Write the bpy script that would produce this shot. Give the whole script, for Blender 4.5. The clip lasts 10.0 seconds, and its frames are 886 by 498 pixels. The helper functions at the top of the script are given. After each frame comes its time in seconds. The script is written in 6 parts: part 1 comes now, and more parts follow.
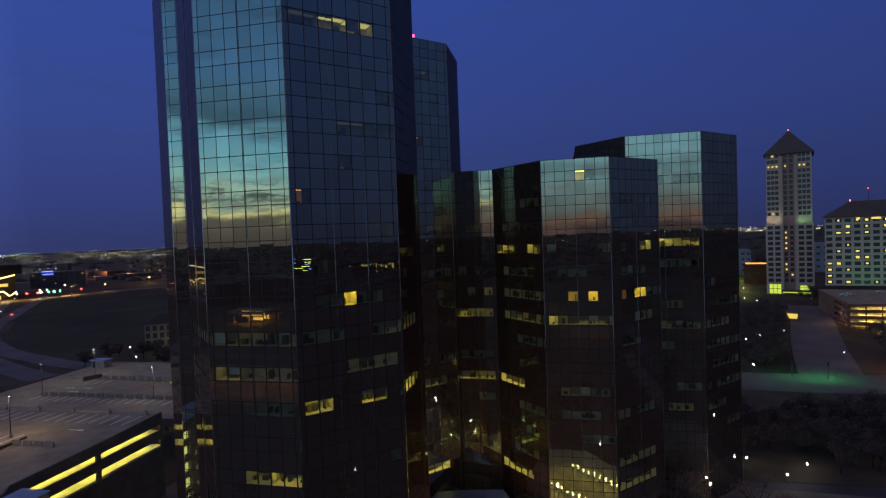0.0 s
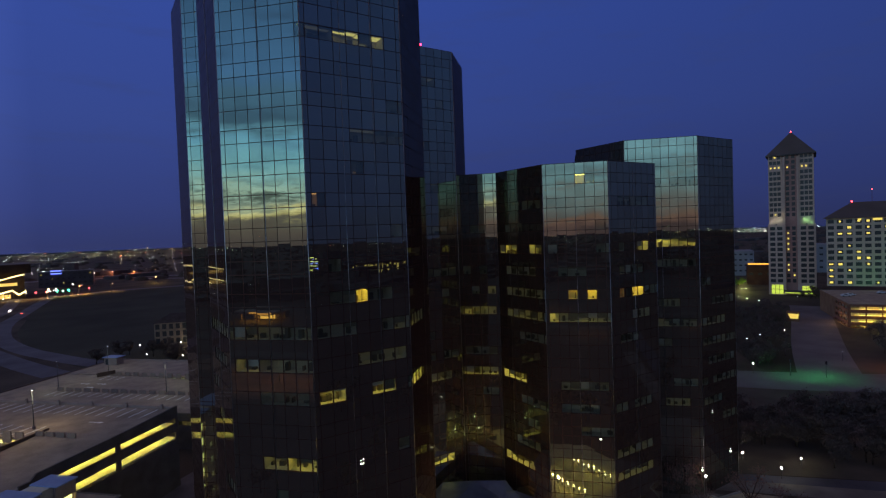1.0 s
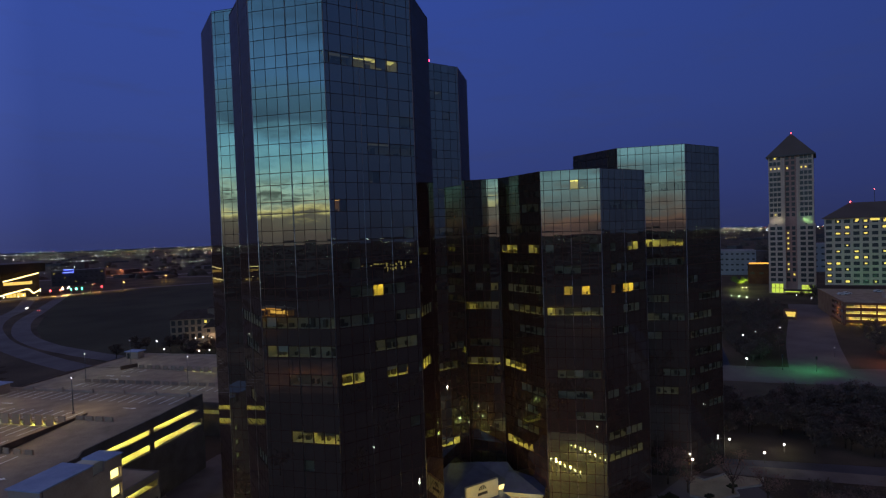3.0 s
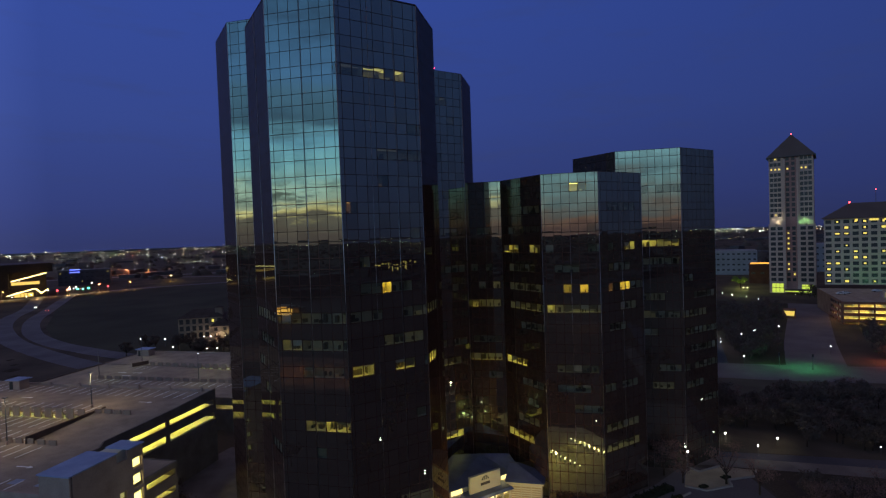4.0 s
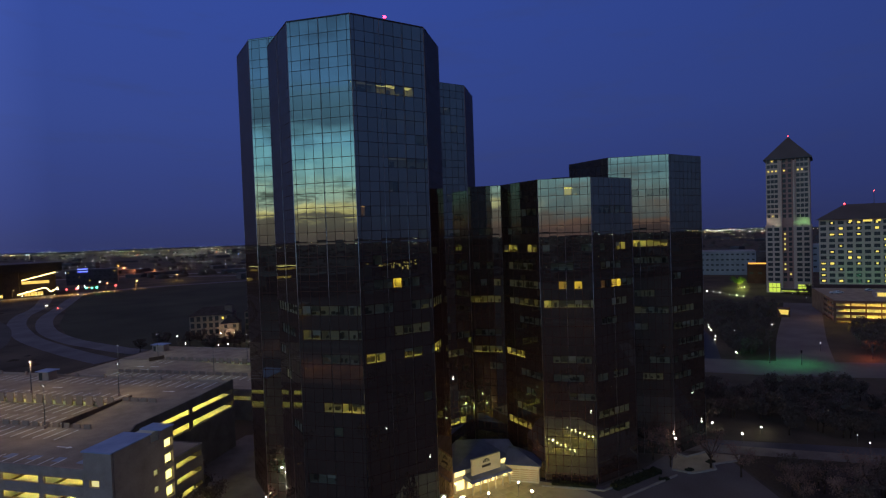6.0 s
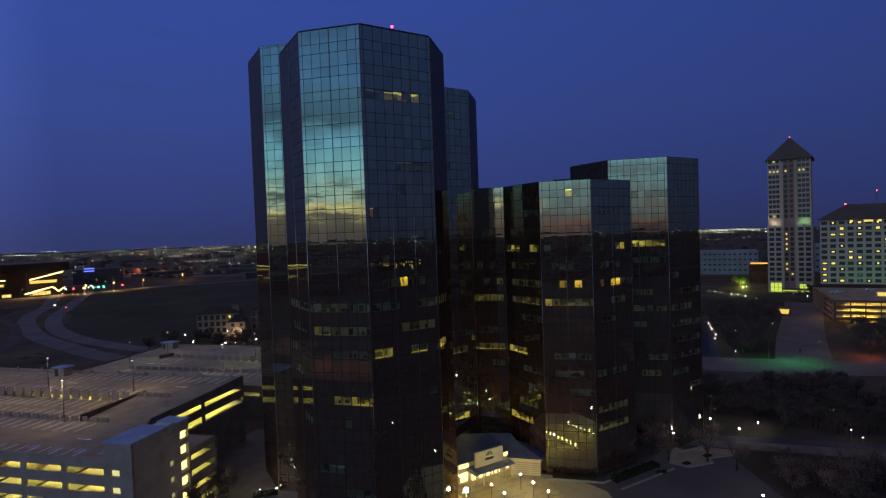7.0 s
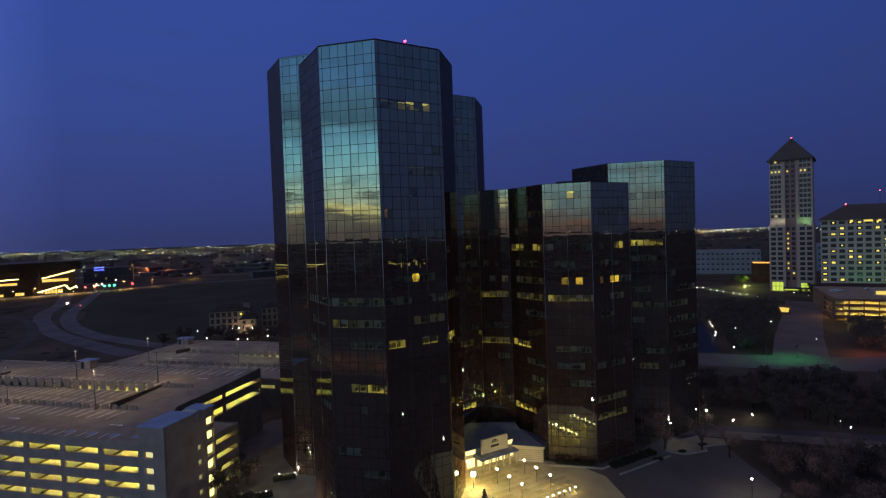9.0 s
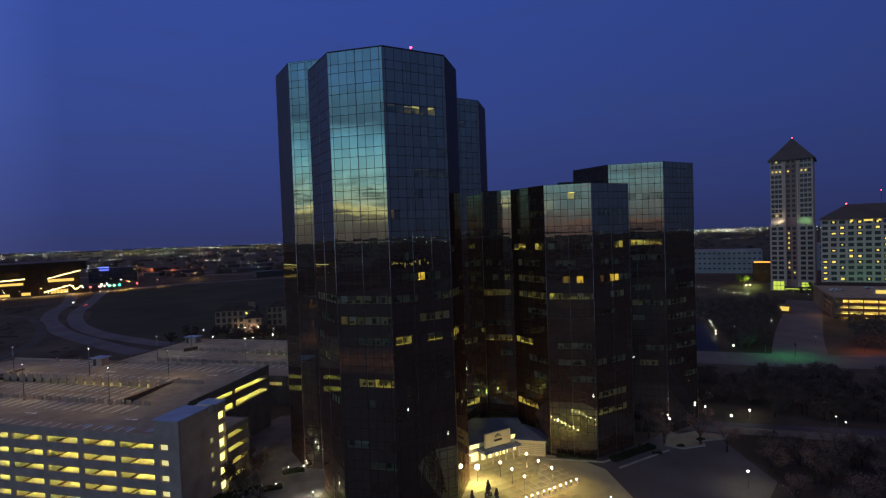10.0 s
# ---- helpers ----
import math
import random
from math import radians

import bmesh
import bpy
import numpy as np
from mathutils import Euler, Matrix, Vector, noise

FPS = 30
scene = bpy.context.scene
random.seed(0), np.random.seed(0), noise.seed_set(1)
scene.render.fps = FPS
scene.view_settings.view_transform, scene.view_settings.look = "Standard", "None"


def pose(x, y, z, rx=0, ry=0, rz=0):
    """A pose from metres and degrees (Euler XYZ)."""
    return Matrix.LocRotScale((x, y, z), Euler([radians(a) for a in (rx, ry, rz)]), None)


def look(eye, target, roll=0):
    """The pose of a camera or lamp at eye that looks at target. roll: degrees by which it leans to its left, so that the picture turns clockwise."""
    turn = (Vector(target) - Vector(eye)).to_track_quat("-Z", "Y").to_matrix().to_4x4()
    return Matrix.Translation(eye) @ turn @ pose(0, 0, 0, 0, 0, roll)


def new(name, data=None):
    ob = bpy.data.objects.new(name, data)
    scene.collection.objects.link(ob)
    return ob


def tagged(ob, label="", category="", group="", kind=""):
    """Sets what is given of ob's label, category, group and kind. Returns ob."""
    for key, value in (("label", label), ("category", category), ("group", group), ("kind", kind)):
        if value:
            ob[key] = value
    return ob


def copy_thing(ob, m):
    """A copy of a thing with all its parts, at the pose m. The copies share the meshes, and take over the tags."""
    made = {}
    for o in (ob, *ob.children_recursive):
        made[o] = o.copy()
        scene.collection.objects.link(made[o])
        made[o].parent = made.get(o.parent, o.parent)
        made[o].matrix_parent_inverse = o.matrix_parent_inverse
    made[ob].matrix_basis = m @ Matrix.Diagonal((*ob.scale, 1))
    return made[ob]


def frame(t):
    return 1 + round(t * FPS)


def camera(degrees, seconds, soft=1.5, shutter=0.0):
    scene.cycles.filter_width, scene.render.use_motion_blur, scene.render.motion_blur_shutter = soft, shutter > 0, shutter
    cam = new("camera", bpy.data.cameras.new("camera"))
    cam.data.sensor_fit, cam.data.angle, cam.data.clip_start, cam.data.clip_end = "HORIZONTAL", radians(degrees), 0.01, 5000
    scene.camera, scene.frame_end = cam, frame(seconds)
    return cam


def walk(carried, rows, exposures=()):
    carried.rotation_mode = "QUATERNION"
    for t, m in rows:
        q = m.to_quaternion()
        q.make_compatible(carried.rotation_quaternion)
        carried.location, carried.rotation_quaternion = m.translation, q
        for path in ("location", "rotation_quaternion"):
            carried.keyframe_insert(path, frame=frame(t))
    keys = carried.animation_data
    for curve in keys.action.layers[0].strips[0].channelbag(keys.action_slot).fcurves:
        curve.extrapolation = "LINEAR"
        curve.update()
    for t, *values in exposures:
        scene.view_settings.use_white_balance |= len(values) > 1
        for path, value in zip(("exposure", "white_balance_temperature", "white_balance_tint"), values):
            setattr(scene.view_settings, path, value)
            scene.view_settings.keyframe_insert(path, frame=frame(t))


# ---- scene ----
# camera and its flight, backwards away from the towers
cam = camera(79.0, 10.0, soft=1.25)
ROWS = [
    (0.0, 28.39, -53.69, 53.00, 12.21, -1.71, 2.09),
    (0.5, 28.67, -55.62, 53.06, 12.44, -1.70, 2.07),
    (1.0, 28.95, -57.61, 53.11, 12.61, -1.67, 2.02),
    (1.5, 29.33, -59.70, 53.20, 12.77, -1.68, 2.04),
    (2.0, 29.77, -61.86, 53.28, 12.88, -1.69, 2.04),
    (2.5, 30.23, -63.99, 53.38, 13.01, -1.73, 2.01),
    (4.0, 31.28, -70.56, 53.54, 13.43, -1.70, 2.03),
    (4.5, 31.68, -72.67, 53.55, 13.54, -1.69, 2.02),
    (5.0, 32.10, -74.80, 53.56, 13.61, -1.66, 2.04),
    (5.5, 32.46, -76.86, 53.59, 13.57, -1.67, 1.98),
    (7.0, 33.41, -82.62, 53.80, 14.00, -1.68, 1.96),
    (7.5, 33.64, -84.39, 53.83, 14.09, -1.72, 1.95),
    (8.0, 33.85, -86.16, 53.85, 14.19, -1.74, 1.97),
    (8.5, 34.05, -87.88, 53.87, 14.31, -1.74, 1.97),
    (9.0, 34.24, -89.59, 53.88, 14.47, -1.72, 1.94),
    (9.5, 34.42, -91.26, 53.89, 14.60, -1.71, 1.94),
    (10.0, 34.57, -92.95, 53.89, 14.69, -1.72, 2.00),
]
walk(cam, [(t, pose(x, y, z, 90 + pitch, 0, yaw) @ pose(0, 0, 0, 0, 0, -roll)) for t, x, y, z, yaw, pitch, roll in ROWS])
scene.view_settings.exposure = 0.0

# ---- dusk sky: blue overhead, afterglow low in the south-west, streaks of cloud ----
SUNSET = (-0.50, -0.866)          # compass direction of the afterglow
world = bpy.data.worlds.new("dusk_sky")
scene.world = world
world.use_nodes = True
wn, wl = world.node_tree.nodes, world.node_tree.links
wn.clear()


def wnode(kind, **values):
    n = wn.new(kind)
    for key, value in values.items():
        setattr(n, key, value)
    return n


def wmath(op, a, b=None, c=None, clamp=False):
    n = wnode("ShaderNodeMath", operation=op, use_clamp=clamp)
    for i, v in enumerate((a, b, c)):
        if v is None:
            continue
        if isinstance(v, (int, float)):
            n.inputs[i].default_value = v
        else:
            wl.new(v, n.inputs[i])
    return n.outputs[0]


def wramp(fac, stops):
    n = wnode("ShaderNodeValToRGB")
    e = n.color_ramp.elements
    while len(e) < len(stops):
        e.new(0.5)
    for el, (p, c) in zip(e, stops):
        el.position, el.color = p, (*c, 1)
    wl.new(fac, n.inputs[0])
    return n.outputs[0]


def wmix(fac, a, b, blend="MIX"):
    n = wnode("ShaderNodeMix", data_type="RGBA", blend_type=blend)
    for sock, v in ((n.inputs[0], fac), (n.inputs[6], a), (n.inputs[7], b)):
        if isinstance(v, (int, float)):
            sock.default_value = v
        elif isinstance(v, tuple):
            sock.default_value = (*v, 1)
        else:
            wl.new(v, sock)
    return n.outputs[2]


coord = wnode("ShaderNodeTexCoord")
sep = wnode("ShaderNodeSeparateXYZ")
wl.new(coord.outputs["Generated"], sep.inputs[0])
up = wmath("MAXIMUM", sep.outputs[2], 0.0)
flat = wmath("SQRT", wmath("ADD", wmath("MULTIPLY", sep.outputs[0], sep.outputs[0]), wmath("MULTIPLY_ADD", sep.outputs[1], sep.outputs[1], 1e-5)))
toward = wmath("DIVIDE", wmath("MULTIPLY_ADD", sep.outputs[0], SUNSET[0], wmath("MULTIPLY", sep.outputs[1], SUNSET[1])), flat)
# cloud noise, drawn out along the horizon
stretch = wnode("ShaderNodeVectorMath", operation="MULTIPLY")
stretch.inputs[1].default_value = (3.6, 3.6, 17.0)
wl.new(coord.outputs["Generated"], stretch.inputs[0])
cloud = wnode("ShaderNodeTexNoise")
cloud.inputs["Scale"].default_value, cloud.inputs["Detail"].default_value, cloud.inputs["Roughness"].default_value = 1.9, 7.0, 0.6
wl.new(stretch.outputs[0], cloud.inputs["Vector"])
ragged = wmath("MAXIMUM", wmath("MULTIPLY_ADD", wmath("SUBTRACT", cloud.outputs[0], 0.5), 0.08, up), 0.0)
blue = wramp(up, [(0.0, (0.0235, 0.031, 0.105)), (0.06, (0.0255, 0.038, 0.145)), (0.2, (0.028, 0.0495, 0.203)), (0.42, (0.0265, 0.055, 0.255)), (0.6, (0.056, 0.052, 0.115)), (1.0, (0.21, 0.14, 0.115))])
teal = wramp(ragged, [(0.0, (0.161, 0.094, 0.107)), (0.01, (0.402, 0.201, 0.188)), (0.018, (0.514, 0.258, 0.204)), (0.028, (0.368, 0.288, 0.304)), (0.04, (0.416, 0.44, 0.496)), (0.065, (0.44, 0.576, 0.688)), (0.09, (0.5, 0.8, 1.02)), (0.105, (0.36, 0.56, 0.74)), (0.13, (0.6, 1.02, 1.38)), (0.2, (0.38, 0.68, 1.12)), (0.3, (0.121, 0.255, 0.616)), (0.7, (0.08, 0.101, 0.241))])
gold = wramp(ragged, [(0.0, (0.24, 0.17, 0.17)), (0.018, (0.32, 0.235, 0.21)), (0.033, (0.38, 0.31, 0.27)), (0.039, (1.608, 1.206, 0.563)), (0.05, (2.546, 2.01, 1.072)), (0.056, (1.407, 1.34, 0.992)), (0.066, (1.072, 1.179, 1.045)), (0.082, (1.152, 1.42, 1.313)), (0.1, (0.858, 1.367, 1.554)), (0.14, (0.59, 1.206, 1.635)), (0.178, (0.442, 0.992, 1.608)), (0.19, (0.342, 0.723, 1.125)), (0.205, (0.171, 0.361, 0.622)), (0.25, (0.201, 0.432, 0.824)), (0.275, (0.201, 0.469, 1.072)), (0.4, (0.127, 0.302, 0.697)), (0.72, (0.08, 0.114, 0.241))])
near_sun = wmath("SMOOTH_MIN", 1.0, wmath("MULTIPLY", wmath("SUBTRACT", toward, 0.885), 14.0, clamp=True), 0.1)
wide_sun = wmath("MULTIPLY", wmath("SUBTRACT", toward, 0.15), 1.8, clamp=True)
lift = wmath("MULTIPLY_ADD", wmath("DIVIDE", sep.outputs[0], flat), -0.28, 1.11)
lifted = wnode("ShaderNodeVectorMath", operation="SCALE")
wl.new(blue, lifted.inputs[0])
wl.new(lift, lifted.inputs["Scale"])
glow = wmix(near_sun, teal, gold)
sky = wmix(wide_sun, lifted.outputs[0], glow)
shade = wmath("MULTIPLY", wmath("SUBTRACT", cloud.outputs[0], 0.52), 5.0, clamp=True)
dim = wmath("MULTIPLY", shade, wmath("MULTIPLY_ADD", wide_sun, 0.20, 0.18))
sky = wmix(dim, sky, (0.040, 0.052, 0.115))
# thin torn cloud streaks low over the afterglow
thin = wnode("ShaderNodeVectorMath", operation="MULTIPLY")
thin.inputs[1].default_value = (9.5, 9.5, 52.0)
wl.new(coord.outputs["Generated"], thin.inputs[0])
streak = wnode("ShaderNodeTexNoise")
streak.inputs["Scale"].default_value, streak.inputs["Detail"].default_value, streak.inputs["Roughness"].default_value = 1.6, 8.0, 0.62
wl.new(thin.outputs[0], streak.inputs["Vector"])
low_band = wmath("SUBTRACT", 1.0, wmath("MULTIPLY", wmath("ABSOLUTE", wmath("SUBTRACT", up, 0.078)), 25.0, clamp=True))
torn = wmath("MULTIPLY", wmath("MULTIPLY", wmath("SUBTRACT", streak.outputs[0], 0.48), 11.0, clamp=True), wmath("MULTIPLY", low_band, near_sun))
sky = wmix(wmath("MULTIPLY", torn, 0.85), sky, (0.10, 0.13, 0.14))
# paler cloud banks beside the afterglow
bank = wmath("SUBTRACT", 1.0, wmath("MULTIPLY", wmath("ABSOLUTE", wmath("SUBTRACT", up, 0.085)), 13.0, clamp=True))
pale_bank = wmath("MULTIPLY", wmath("MULTIPLY", wmath("SUBTRACT", streak.outputs[0], 0.50), 9.0, clamp=True), wmath("MULTIPLY", bank, wmath("MULTIPLY", wide_sun, wmath("SUBTRACT", 1.0, near_sun))))
sky = wmix(wmath("MULTIPLY", pale_bank, 0.6), sky, (0.44, 0.37, 0.40))
# hazier, greyer sky due east and west
aside = wmath("MULTIPLY", wmath("SUBTRACT", wmath("ABSOLUTE", wmath("DIVIDE", sep.outputs[0], flat)), 0.76), 5.0, clamp=True)
eastern = wmath("GREATER_THAN", sep.outputs[0], 0.0)
haze = wmix(eastern, (2.65, 2.4, 2.1), (1.95, 1.85, 1.22))
sky = wmix(wmath("MULTIPLY", aside, 0.9), sky, wmix(1.0, sky, haze, "MULTIPLY"))
back = wnode("ShaderNodeBackground")
back.inputs[1].default_value = 1.0
wl.new(sky, back.inputs[0])
out = wnode("ShaderNodeOutputWorld")
wl.new(back.outputs[0], out.inputs[0])

# ---- materials ----
def surface(name, dark, light, scale=1.0, rough=0.7, metal=0.0, bump=0.15, fine=14.0, spread=0.0):
    """A worn surface: coarse stains and fine grain between two colours, with slight relief; spread: how much single pieces differ."""
    m = bpy.data.materials.new(name)
    m.use_nodes = True
    n, l = m.node_tree.nodes, m.node_tree.links
    bsdf = n["Principled BSDF"]
    tc = n.new("ShaderNodeTexCoord")
    big, small = n.new("ShaderNodeTexNoise"), n.new("ShaderNodeTexNoise")
    big.inputs["Scale"].default_value, big.inputs["Detail"].default_value = 0.35 * scale, 5.0
    small.inputs["Scale"].default_value, small.inputs["Detail"].default_value = fine * 0.35 * scale, 3.0
    for t in (big, small):
        l.new(tc.outputs["Object"], t.inputs["Vector"])
    add = n.new("ShaderNodeMath")
    add.operation = "MULTIPLY_ADD"
    add.inputs[1].default_value = 0.45
    l.new(small.outputs[0], add.inputs[0])
    l.new(big.outputs[0], add.inputs[2])
    fac = add.outputs[0]
    if spread:
        info = n.new("ShaderNodeObjectInfo")
        more = n.new("ShaderNodeMath")
        more.operation = "MULTIPLY_ADD"
        more.inputs[1].default_value = spread
        l.new(info.outputs["Random"], more.inputs[0])
        l.new(fac, more.inputs[2])
        fac = more.outputs[0]
    ramp = n.new("ShaderNodeValToRGB")
    e = ramp.color_ramp.elements
    e[0].position, e[0].color = 0.45, (*dark, 1)
    e[1].position, e[1].color = 0.98, (*light, 1)
    l.new(fac, ramp.inputs[0])
    l.new(ramp.outputs[0], bsdf.inputs["Base Color"])
    bsdf.inputs["Roughness"].default_value = rough
    bsdf.inputs["Metallic"].default_value = metal
    if rough >= 0.7:
        bsdf.inputs["Specular IOR Level"].default_value = 0.06
    if bump:
        b = n.new("ShaderNodeBump")
        b.inputs["Strength"].default_value, b.inputs["Distance"].default_value = bump, 0.05
        l.new(small.outputs[0], b.inputs["Height"])
        l.new(b.outputs[0], bsdf.inputs["Normal"])
    return m


def glowing(name, colour, strength, sampled=True, base=0.6):
    m = bpy.data.materials.new(name)
    m.use_nodes = True
    b = m.node_tree.nodes["Principled BSDF"]
    b.inputs["Base Color"].default_value = (base, base, base, 1)
    b.inputs["Emission Color"].default_value = (*colour, 1)
    b.inputs["Emission Strength"].default_value = strength
    if not sampled:
        m.cycles.emission_sampling = "NONE"
    return m


def mirror_glass(name, tint, rough, brown):
    """Coated reflective office glazing; panes differ a little in tint."""
    m = bpy.data.materials.new(name)
    m.use_nodes = True
    n, l = m.node_tree.nodes, m.node_tree.links
    b = n["Principled BSDF"]
    b.inputs["Metallic"].default_value, b.inputs["Roughness"].default_value = 1.0, rough
    b.inputs["Specular Tint"].default_value = (0.33, 0.31, 0.30, 1)
    geo, info = n.new("ShaderNodeNewGeometry"), n.new("ShaderNodeObjectInfo")
    both = n.new("ShaderNodeMath")
    both.operation = "ADD"
    l.new(geo.outputs["Random Per Island"], both.inputs[0])
    l.new(info.outputs["Random"], both.inputs[1])
    fr = n.new("ShaderNodeMath")
    fr.operation = "FRACT"
    l.new(both.outputs[0], fr.inputs[0])
    ramp = n.new("ShaderNodeValToRGB")
    e = ramp.color_ramp.elements
    e[0].color = (*[c * 0.86 for c in tint], 1)
    e[1].color = (*[c * 1.08 for c in tint], 1)
    l.new(fr.outputs[0], ramp.inputs[0])
    l.new(ramp.outputs[0], b.inputs["Base Color"])
    # brown diffuse share: a veil of haze put into the colour, lifting dark glass
    veil, blend = n.new("ShaderNodeBsdfDiffuse"), n.new("ShaderNodeMixShader")
    veil.inputs["Color"].default_value = (0.30, 0.155, 0.125, 1)
    blend.inputs[0].default_value = brown
    l.new(b.outputs[0], blend.inputs[1])
    l.new(veil.outputs[0], blend.inputs[2])
    l.new(blend.outputs[0], n["Material Output"].inputs[0])
    return m


FRAME = mirror_glass("facade_frame", (0.028, 0.033, 0.030), 0.25, 0.17)
GLASS = mirror_glass("coated_glass", (0.245, 0.305, 0.25), 0.012, 0.14)
MULLION = surface("dark_mullion", (0.013, 0.010, 0.009), (0.022, 0.017, 0.015), 2.0, 0.55, 0.0, 0.0)
TRIM = surface("corner_trim", (0.27, 0.27, 0.27), (0.36, 0.36, 0.36), 2.0, 0.35, 0.95, 0.0)
CORE = surface("tower_core", (0.012, 0.012, 0.014), (0.02, 0.02, 0.022), 1.0, 0.8)
ROOF = surface("roof_gravel", (0.05, 0.05, 0.05), (0.09, 0.09, 0.09), 1.0, 0.9)
ROOM = surface("office_wall", (0.50, 0.47, 0.38), (0.62, 0.58, 0.48), 1.0, 0.8, bump=0.0)
BLIND = surface("office_blind", (0.16, 0.14, 0.09), (0.30, 0.27, 0.18), 2.0, 0.8, bump=0.0)
DESK = surface("office_furniture", (0.05, 0.04, 0.03), (0.12, 0.10, 0.08), 2.0, 0.6, bump=0.0)
OFFICE = {
    "b": glowing("office_light_bright", (1.0, 0.86, 0.14), 5.6),
    "m": glowing("office_light_medium", (1.0, 0.90, 0.24), 0.85),
    "d": glowing("office_light_dim", (1.0, 0.93, 0.36), 0.20),
    "a": glowing("office_light_amber", (1.0, 0.70, 0.06), 10.0),
    "f": glowing("office_light_faint", (1.0, 0.96, 0.62), 0.05),
    "o": glowing("office_light_orange", (1.0, 0.50, 0.14), 1.3),
}
CONCRETE = surface("garage_concrete", (0.245, 0.178, 0.145), (0.375, 0.285, 0.235), 1.0, 0.85, bump=0.2)
DECK = surface("deck_concrete", (0.20, 0.16, 0.12), (0.34, 0.275, 0.205), 0.8, 0.85, bump=0.2)
BARRIER = surface("barrier_concrete", (0.20, 0.145, 0.105), (0.32, 0.24, 0.18), 1.5, 0.85, spread=0.25)
RUST = surface("ramp_wall", (0.10, 0.07, 0.05), (0.17, 0.12, 0.09), 1.5, 0.8)
PAINT = surface("white_line", (0.66, 0.65, 0.60), (0.86, 0.85, 0.80), 3.0, 0.7, bump=0.0)
METAL_ROOF = surface("metal_roof", (0.20, 0.25, 0.40), (0.29, 0.35, 0.52), 1.0, 0.8, 0.0, bump=0.03)
STEEL = surface("lamp_steel", (0.06, 0.06, 0.06), (0.12, 0.12, 0.12), 3.0, 0.5, 0.7, bump=0.0)
GRASS = surface("ground_grass", (0.034, 0.027, 0.020), (0.10, 0.078, 0.058), 0.10, 0.95, bump=0.4, fine=60)
ASPHALT = surface("asphalt", (0.052, 0.042, 0.036), (0.10, 0.083, 0.072), 0.5, 0.75, bump=0.15, fine=40)
ROADWAY = surface("concrete_road", (0.085, 0.073, 0.066), (0.20, 0.175, 0.16), 0.5, 0.75, bump=0.1, fine=40)
HIGHWAY = surface("pale_highway", (0.072, 0.067, 0.073), (0.135, 0.128, 0.137), 0.2, 0.75, bump=0.1, fine=40)
PAVING = surface("plaza_paving", (0.25, 0.215, 0.14), (0.44, 0.385, 0.255), 0.8, 0.8, bump=0.25, spread=0.3)
GRAVEL = surface("worn_lane", (0.088, 0.076, 0.078), (0.15, 0.134, 0.136), 0.2, 0.9, bump=0.1, fine=40)
WORN = surface("worn_track", (0.052, 0.046, 0.044), (0.085, 0.076, 0.072), 0.2, 0.9, bump=0.1, fine=40)
GARAGE_TUBE = glowing("garage_tube", (1.0, 0.90, 0.20), 25.0)
CLEAR = bpy.data.materials.new("clear_coated_pane")
CLEAR.use_nodes = True
cn, cl = CLEAR.node_tree.nodes, CLEAR.node_tree.links
cn.clear()
gloss, clear, mixed, ended = cn.new("ShaderNodeBsdfGlossy"), cn.new("ShaderNodeBsdfTransparent"), cn.new("ShaderNodeMixShader"), cn.new("ShaderNodeOutputMaterial")
gloss.inputs["Color"].default_value, gloss.inputs["Roughness"].default_value = (0.27, 0.33, 0.28, 1), 0.015
clear.inputs["Color"].default_value = (0.92, 0.95, 0.92, 1)
mixed.inputs[0].default_value = 0.5
cl.new(clear.outputs[0], mixed.inputs[1])
cl.new(gloss.outputs[0], mixed.inputs[2])
cl.new(mixed.outputs[0], ended.inputs[0])
LAMP_WARM = glowing("lamp_warm", (1.0, 0.80, 0.42), 40.0)
LAMP_WHITE = glowing("lamp_white", (1.0, 0.95, 0.80), 24.0)


